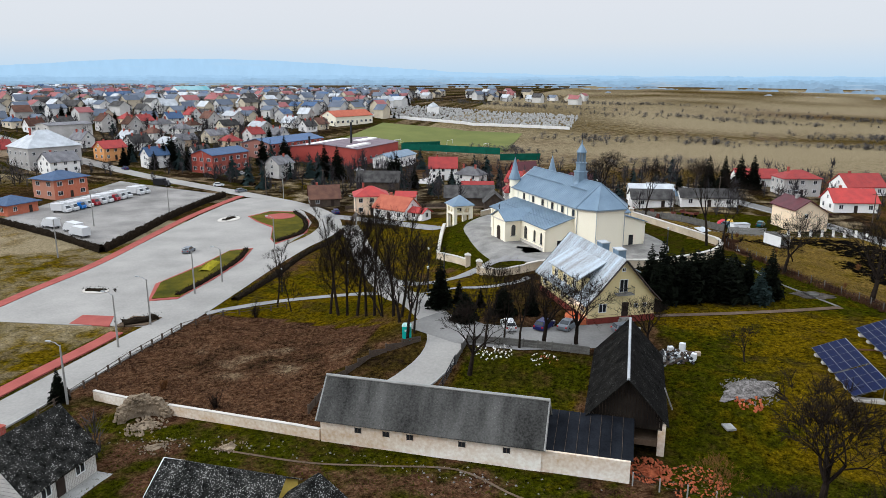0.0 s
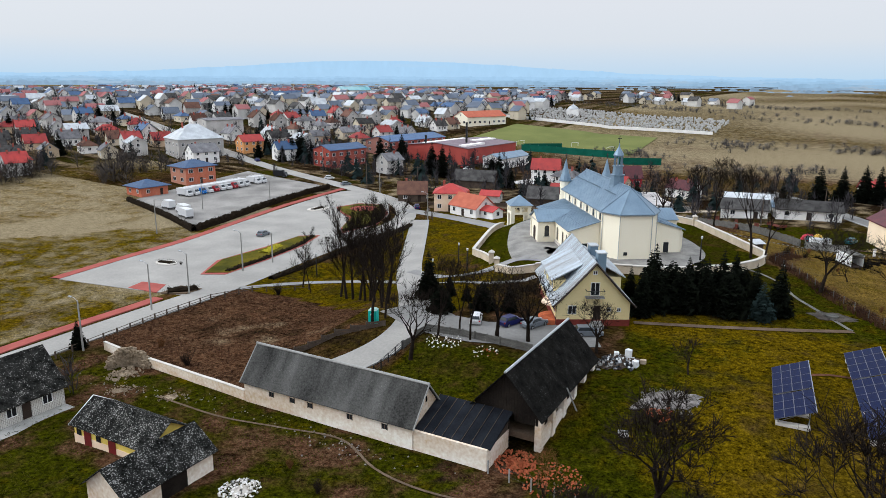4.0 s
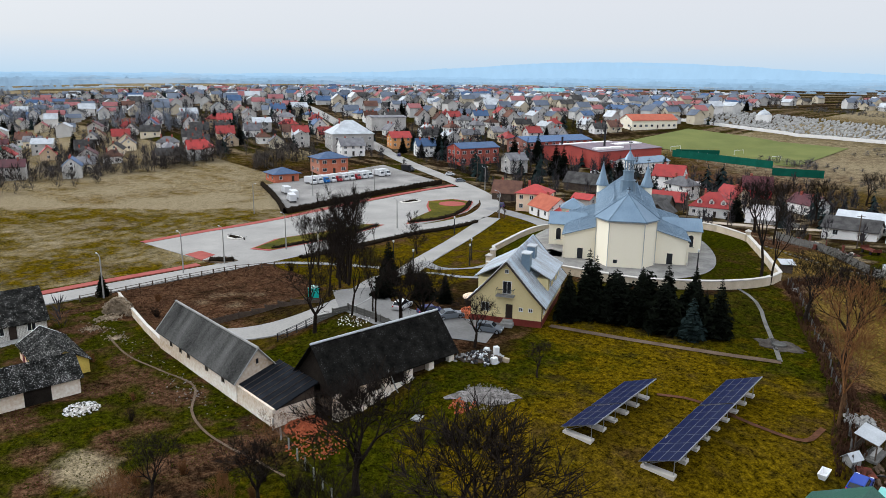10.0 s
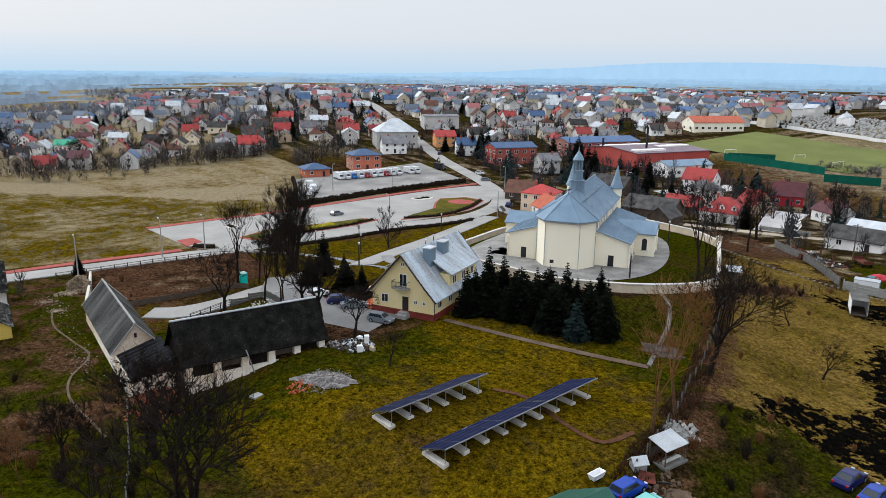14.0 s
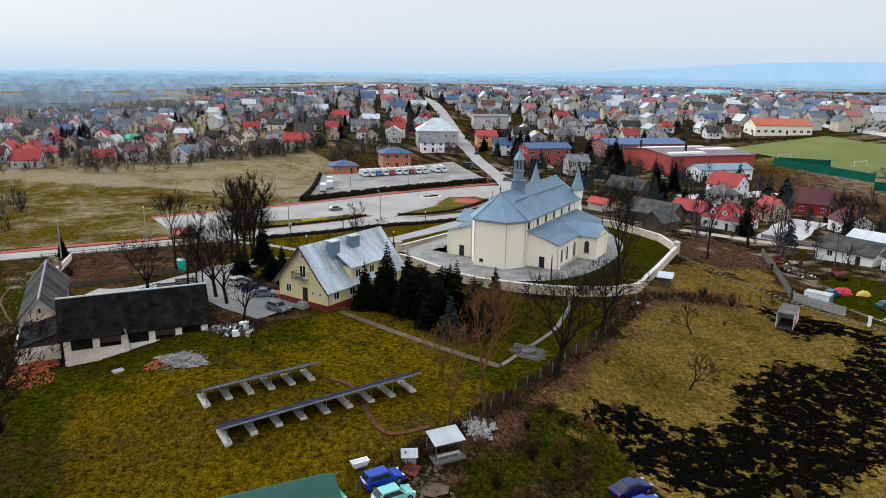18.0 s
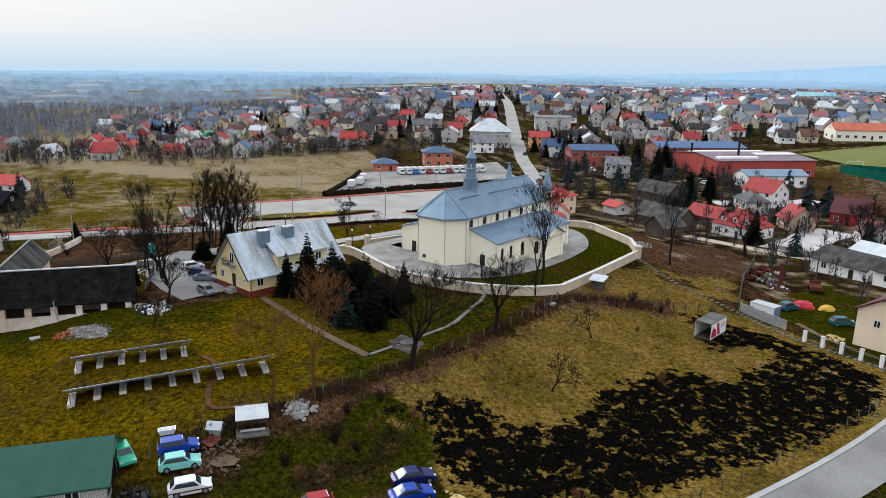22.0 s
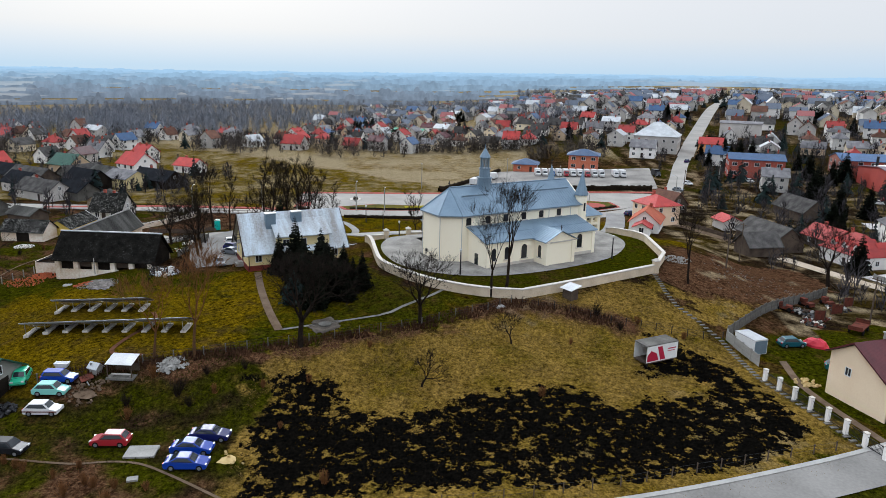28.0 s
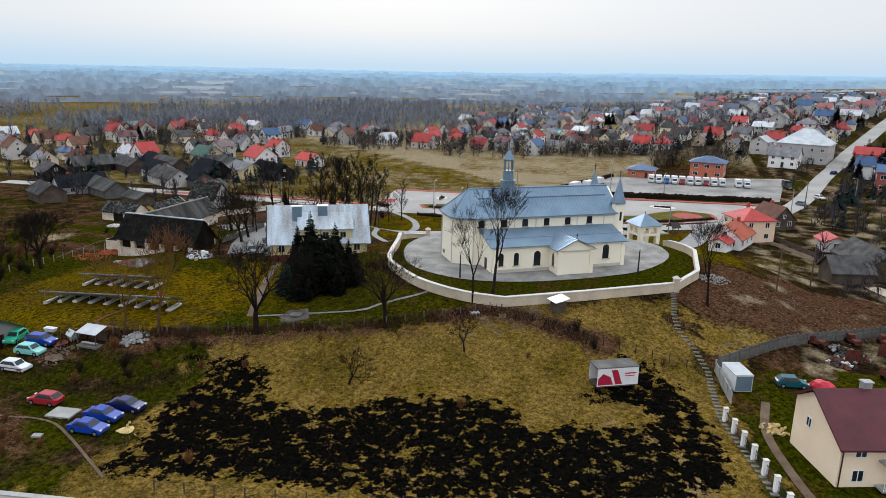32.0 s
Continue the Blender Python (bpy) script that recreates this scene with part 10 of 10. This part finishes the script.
for x, y, r, L_, W_, lab in ((60.2, 108.6, 8, 3.0, 2.2, "pale concrete slab lying on the grass"), (65.0, 110.0, 20, 1.0, 0.7, "small pale board lying on the ground"), (67.5, 95, 5, 3.0, 1.6, "pale board lying on the ground"), (11.5, 72.6, 20, 1.3, 1.0, "grey concrete block in the grass"), (21.4, 145.3, 30, 1.6, 0.9, "pale stone block beside the fence")):
    s = thing("ground_slab", x, y, r + 90, lab, "slab")
    part("slab", boxes((-L_ / 2, -W_ / 2, -0.05, L_ / 2, W_ / 2, 0.16)), CONCRETE, s)
kx = thing("notice_shed", 15.4, 156.6, 40, "small kiosk with a pale blue sheet roof", "shed")
part("box", boxes((-0.9, -0.8, -0.5, 0.9, 0.8, 1.5)), OLD_WOOD, kx)
part("roof", quadmesh([(-1.3, -1.2, 1.5), (1.3, -1.2, 1.5), (1.3, 1.2, 2.0), (-1.3, 1.2, 2.0), (-1.3, -1.2, 1.57), (1.3, -1.2, 1.57), (1.3, 1.2, 2.07), (-1.3, 1.2, 2.07)], [(3, 2, 1, 0), (4, 5, 6, 7), (0, 1, 5, 4), (1, 2, 6, 5), (2, 3, 7, 6), (3, 0, 4, 7)]), TIN_GREY, kx)
wl_ = thing("garden_well", 29.5, 120.6, 0, "round concrete fire pit on a grey slab", "fire pit")
bm = bmesh.new()
tube(bm, [(0, 0, -0.2), (0, 0, 0.25)], [0.9, 0.9], 18)
part("ring", bm, DARK_CONCRETE, wl_)
part("slab", prism([(2.9 * math.cos(a * math.tau / 24) * (1 + 0.22 * math.sin(a * 1.7)), 2.1 * math.sin(a * math.tau / 24) * (1 + 0.2 * math.cos(a * 2.3))) for a in range(24)], -0.4, 0.05), mat("trodden ash and soil", (0.11, 0.095, 0.08), (0.04, 0.033, 0.027), 0.8, 5, 1.0, bump=0.5), wl_)
sh = thing("wayside_shrine", -70.2, 173.2, -50, "small wooden shelter by the street corner", "shelter")
part("roof", gable_roof(2.2, 2.0, 2.0, 1.0, 0.3, 0.08), TRIM_BROWN, sh)
for x in (-0.9, 0.9):
    for y in (-0.8, 0.8):
        part("post", boxes((x - 0.07, y - 0.07, -0.3, x + 0.07, y + 0.07, 2.1)), OLD_WOOD, sh)

# stepping stones beside the churchyard
st = structure(thing("stepping_path", 1.8, 173.0, 0, "line of grey stepping slabs", "path"), "line of grey stepping slabs across the meadow", "path")
me = bpy.data.meshes.new("slab")
bm = boxes((-0.22, -0.4, -0.1, 0.22, 0.4, 0.06))
bm.to_mesh(me)
bm.free()
me.materials.append(DARK_CONCRETE)
for x, y in fill([(1.8, 173.0), (9.5, 173.2), (13.6, 173.8), (18.2, 176), (24, 177.7), (36, 178.6), (54, 183.6)], 0.95):
    piece("slab", me, st, pose(x - 1.8, y - 173.0, hgt(x, y) - hgt(1.8, 173.0), 0, 0, 9))

# green-roofed workshop
gw = house("workshop", "white block workshop with a dark green sheet roof", 50.4, 79.6, 90, 16, 7.8, 2.5, 2.3, wall=BLOCKS, top=TILE_GREEN, nl=3, nw=0, over=0.5, chimneys=0, door=False, category="workshop")
# Shade of the garage opening, laid on the gable wall as a black panel.
part("garage_opening", boxes((7.98, -1.3, 0, 8.04, 1.3, 2.3)), BLACK_WOOD, gw)
part("window", boxes((7.98, -3.2, 0.8, 8.05, -1.9, 2.1)), PANE, gw)
pile("scrap_heap", 53.5, 89.5, 1.4, 0.5, 36, "dark scrap metal beside the workshop", DARK_STEEL, 33, 0.2)

# pale yellow house by the drive
yh = thing("yellow_house", 42.0, 190.2, 20, "pale yellow two-storey house with a maroon roof and balconies", "house")
Wd, Dp = 8.4, 10.5
v = [(-4.2, 0), (4.2, 0), (4.2, 4.6), (-0.9, 7.6), (-4.2, 5.6)]
vv = [(x, y, z) for y in (-3.6, 7.0) for x, z in [(-4.2, -1), (4.2, -1), (4.2, 4.6), (-0.9, 7.5), (-4.2, 5.5)]]
part("wall", quadmesh(vv, [(0, 1, 2, 3, 4), (9, 8, 7, 6, 5)] + [(i, (i + 1) % 5, 5 + (i + 1) % 5, 5 + i) for i in range(5)]), mat("pale apricot render", (0.92, 0.75, 0.54), (0.84, 0.66, 0.46), 0.3, 5, 0.9), yh)
vv = []
for y in (-4.1, 7.5):
    vv += [(4.9, y, 4.05), (-0.9, y, 7.62), (-4.8, y, 5.2), (4.9, y, 4.25), (-0.9, y, 7.82), (-4.8, y, 5.4)]
part("roof", quadmesh(vv, [(3, 9, 10, 4), (4, 10, 11, 5), (0, 1, 7, 6), (1, 2, 8, 7), (0, 6, 9, 3), (2, 5, 11, 8), (0, 3, 4, 1), (1, 4, 5, 2), (6, 7, 10, 9), (7, 8, 11, 10)]), TILE_MAROON, yh)
part("chimney", boxes((-1.5, 1.0, 6.5, -0.8, 1.9, 8.4), (-1.6, 0.9, 8.4, -0.7, 2.0, 8.52)), CONCRETE, yh)
piece("window", WIN[(0.9, 1.1)], yh, pose(-1.4, -3.6, 3.3))
for y in (-1.6, 2.2, 5.4):
    for z in (0.5, 3.1):
        piece("window", WIN[(1.2, 1.3)], yh, pose(4.2, y, z, 0, 0, 90))
for z in (0.1, 2.75):
    bl = part("balcony", boxes((4.2, 0.2, z, 5.5, 4.6, z + 0.15)), CONCRETE, yh)
    bm = boxes((5.42, 0.2, z + 1.0, 5.5, 4.6, z + 1.06))
    for q in range(24):
        box(bm, 5.44, 0.25 + q * 0.185, z + 0.15, 5.48, 0.32 + q * 0.185, z + 1.0)
    part("baluster", bm, WHITE_PAINT, bl)
for y in (-3.4, 6.8):
    bm = bmesh.new()
    tube(bm, [(4.3, y, 0), (4.3, y, 4.2)], [0.06, 0.06], 5)
    part("downpipe", bm, TRIM_BROWN, yh)
structure(part("driveway_east", ribbon(bent([(54, 187), (46, 184.6), (38, 183.2), (30, 184)], 2), -0.5, 0.5, 0.05, 2), DIRT), "rutted dirt drive beside the fence", "road")
for x, y, r in ((3, 199, 20), (8, 193, 60), (0, 204, 10)):
    s = thing("farm_machine", x, y, r, "rusty red farm machine part", "farm machine", "farm machines")
    part("frame", boxes((-1.4, -0.5, 0.3, 1.4, 0.5, 0.5), (-1.2, -0.4, 0.5, -0.2, 0.4, 1.3), (0.3, -0.6, 0.5, 1.3, 0.6, 0.9)), RUST, s)
    for sx in (-0.9, 0.9):
        for sy in (-0.6, 0.6):
            piece("wheel", TYRE, s, pose(sx, sy, 0.31))

# ---- grass tufts and dead stalks ----
def tufts(name, poly, n, hmin, hmax, m, label, seed):
    rs = random.Random(seed)
    xs_, ys_ = [p[0] for p in poly], [p[1] for p in poly]
    v, f = [], []
    while len(f) < n * 3:
        x, y = rs.uniform(min(xs_), max(xs_)), rs.uniform(min(ys_), max(ys_))
        if not inside(x, y, poly) or inside(x, y, BURNT) or noise.noise((x * 0.3, y * 0.3, seed)) < rs.uniform(-0.6, 0.2):
            continue
        z = hgt(x, y) - 0.06
        for _ in range(3):
            a, h, w = rs.uniform(0, math.tau), rs.uniform(hmin, hmax), rs.uniform(0.03, 0.08)
            b = len(v)
            v += [(x + w * math.cos(a), y + w * math.sin(a), z), (x - w * math.cos(a), y - w * math.sin(a), z), (x + rs.uniform(-0.2, 0.2), y + rs.uniform(-0.2, 0.2), z + h)]
            f.append((b, b + 1, b + 2))
    me = bpy.data.meshes.new(name)
    me.from_pydata(v, [], f)
    me.materials.append(m)
    tagged(new(name, me), label, "grass", kind="stuff")


DARK_TUFT = mat("dark rough grass tufts", (0.05, 0.046, 0.008), (0.012, 0.012, 0.004), 0.3, 3, 1.0, worldpos=True, spec=0.02)
STRAW_TUFT = mat("dry grass tufts", (0.2106, 0.1443, 0.0468), (0.0936, 0.0624, 0.0195), 0.3, 3, 1.0, worldpos=True, spec=0.05)
DEAD_TUFT = mat("dead brown stalks", (0.0936, 0.0468, 0.02652), (0.0273, 0.01404, 0.00936), 0.3, 3, 1.0, worldpos=True, spec=0.05)
GREEN_TUFT = mat("green grass tufts", (0.078, 0.0702, 0.00702), (0.01716, 0.02028, 0.00312), 0.3, 3, 1.0, worldpos=True, spec=0.05)
tufts("straw_tufts", MEADOW_E, 9000, 0.06, 0.22, STRAW_TUFT, "tufts of dry straw grass in the meadow", 1)
tufts("dead_stalks", BROWN_LOT, 4500, 0.06, 0.26, DEAD_TUFT, "dead brown weeds filling the lot", 2)
tufts("yard_tufts", [(-62, 34), (-60, 63), (-30, 60), (2, 60), (6, 40), (-20, 30)], 8000, 0.06, 0.22, GREEN_TUFT, "rough green grass before the barns", 3)
tufts("fence_stalks", sides(LITTER, 1.5) + sides(LITTER, -1.5)[::-1], 2600, 0.25, 0.85, DEAD_TUFT, "dead brown stalks along the wire fence", 8)
tufts("lawn_tufts", LAWN_YARD, 2500, 0.04, 0.12, GREEN_TUFT, "uneven grass of the rectory lawn", 4)
tufts("soil_weeds", SOIL_E, 1200, 0.05, 0.2, DEAD_TUFT, "dead weeds on bare soil", 5)
tufts("rough_tufts", [(46, 98), (41, 112), (52, 126), (60, 116), (66, 98), (60, 90)], 3500, 0.08, 0.25, DARK_TUFT, "dark rough grass among the parked cars", 6)
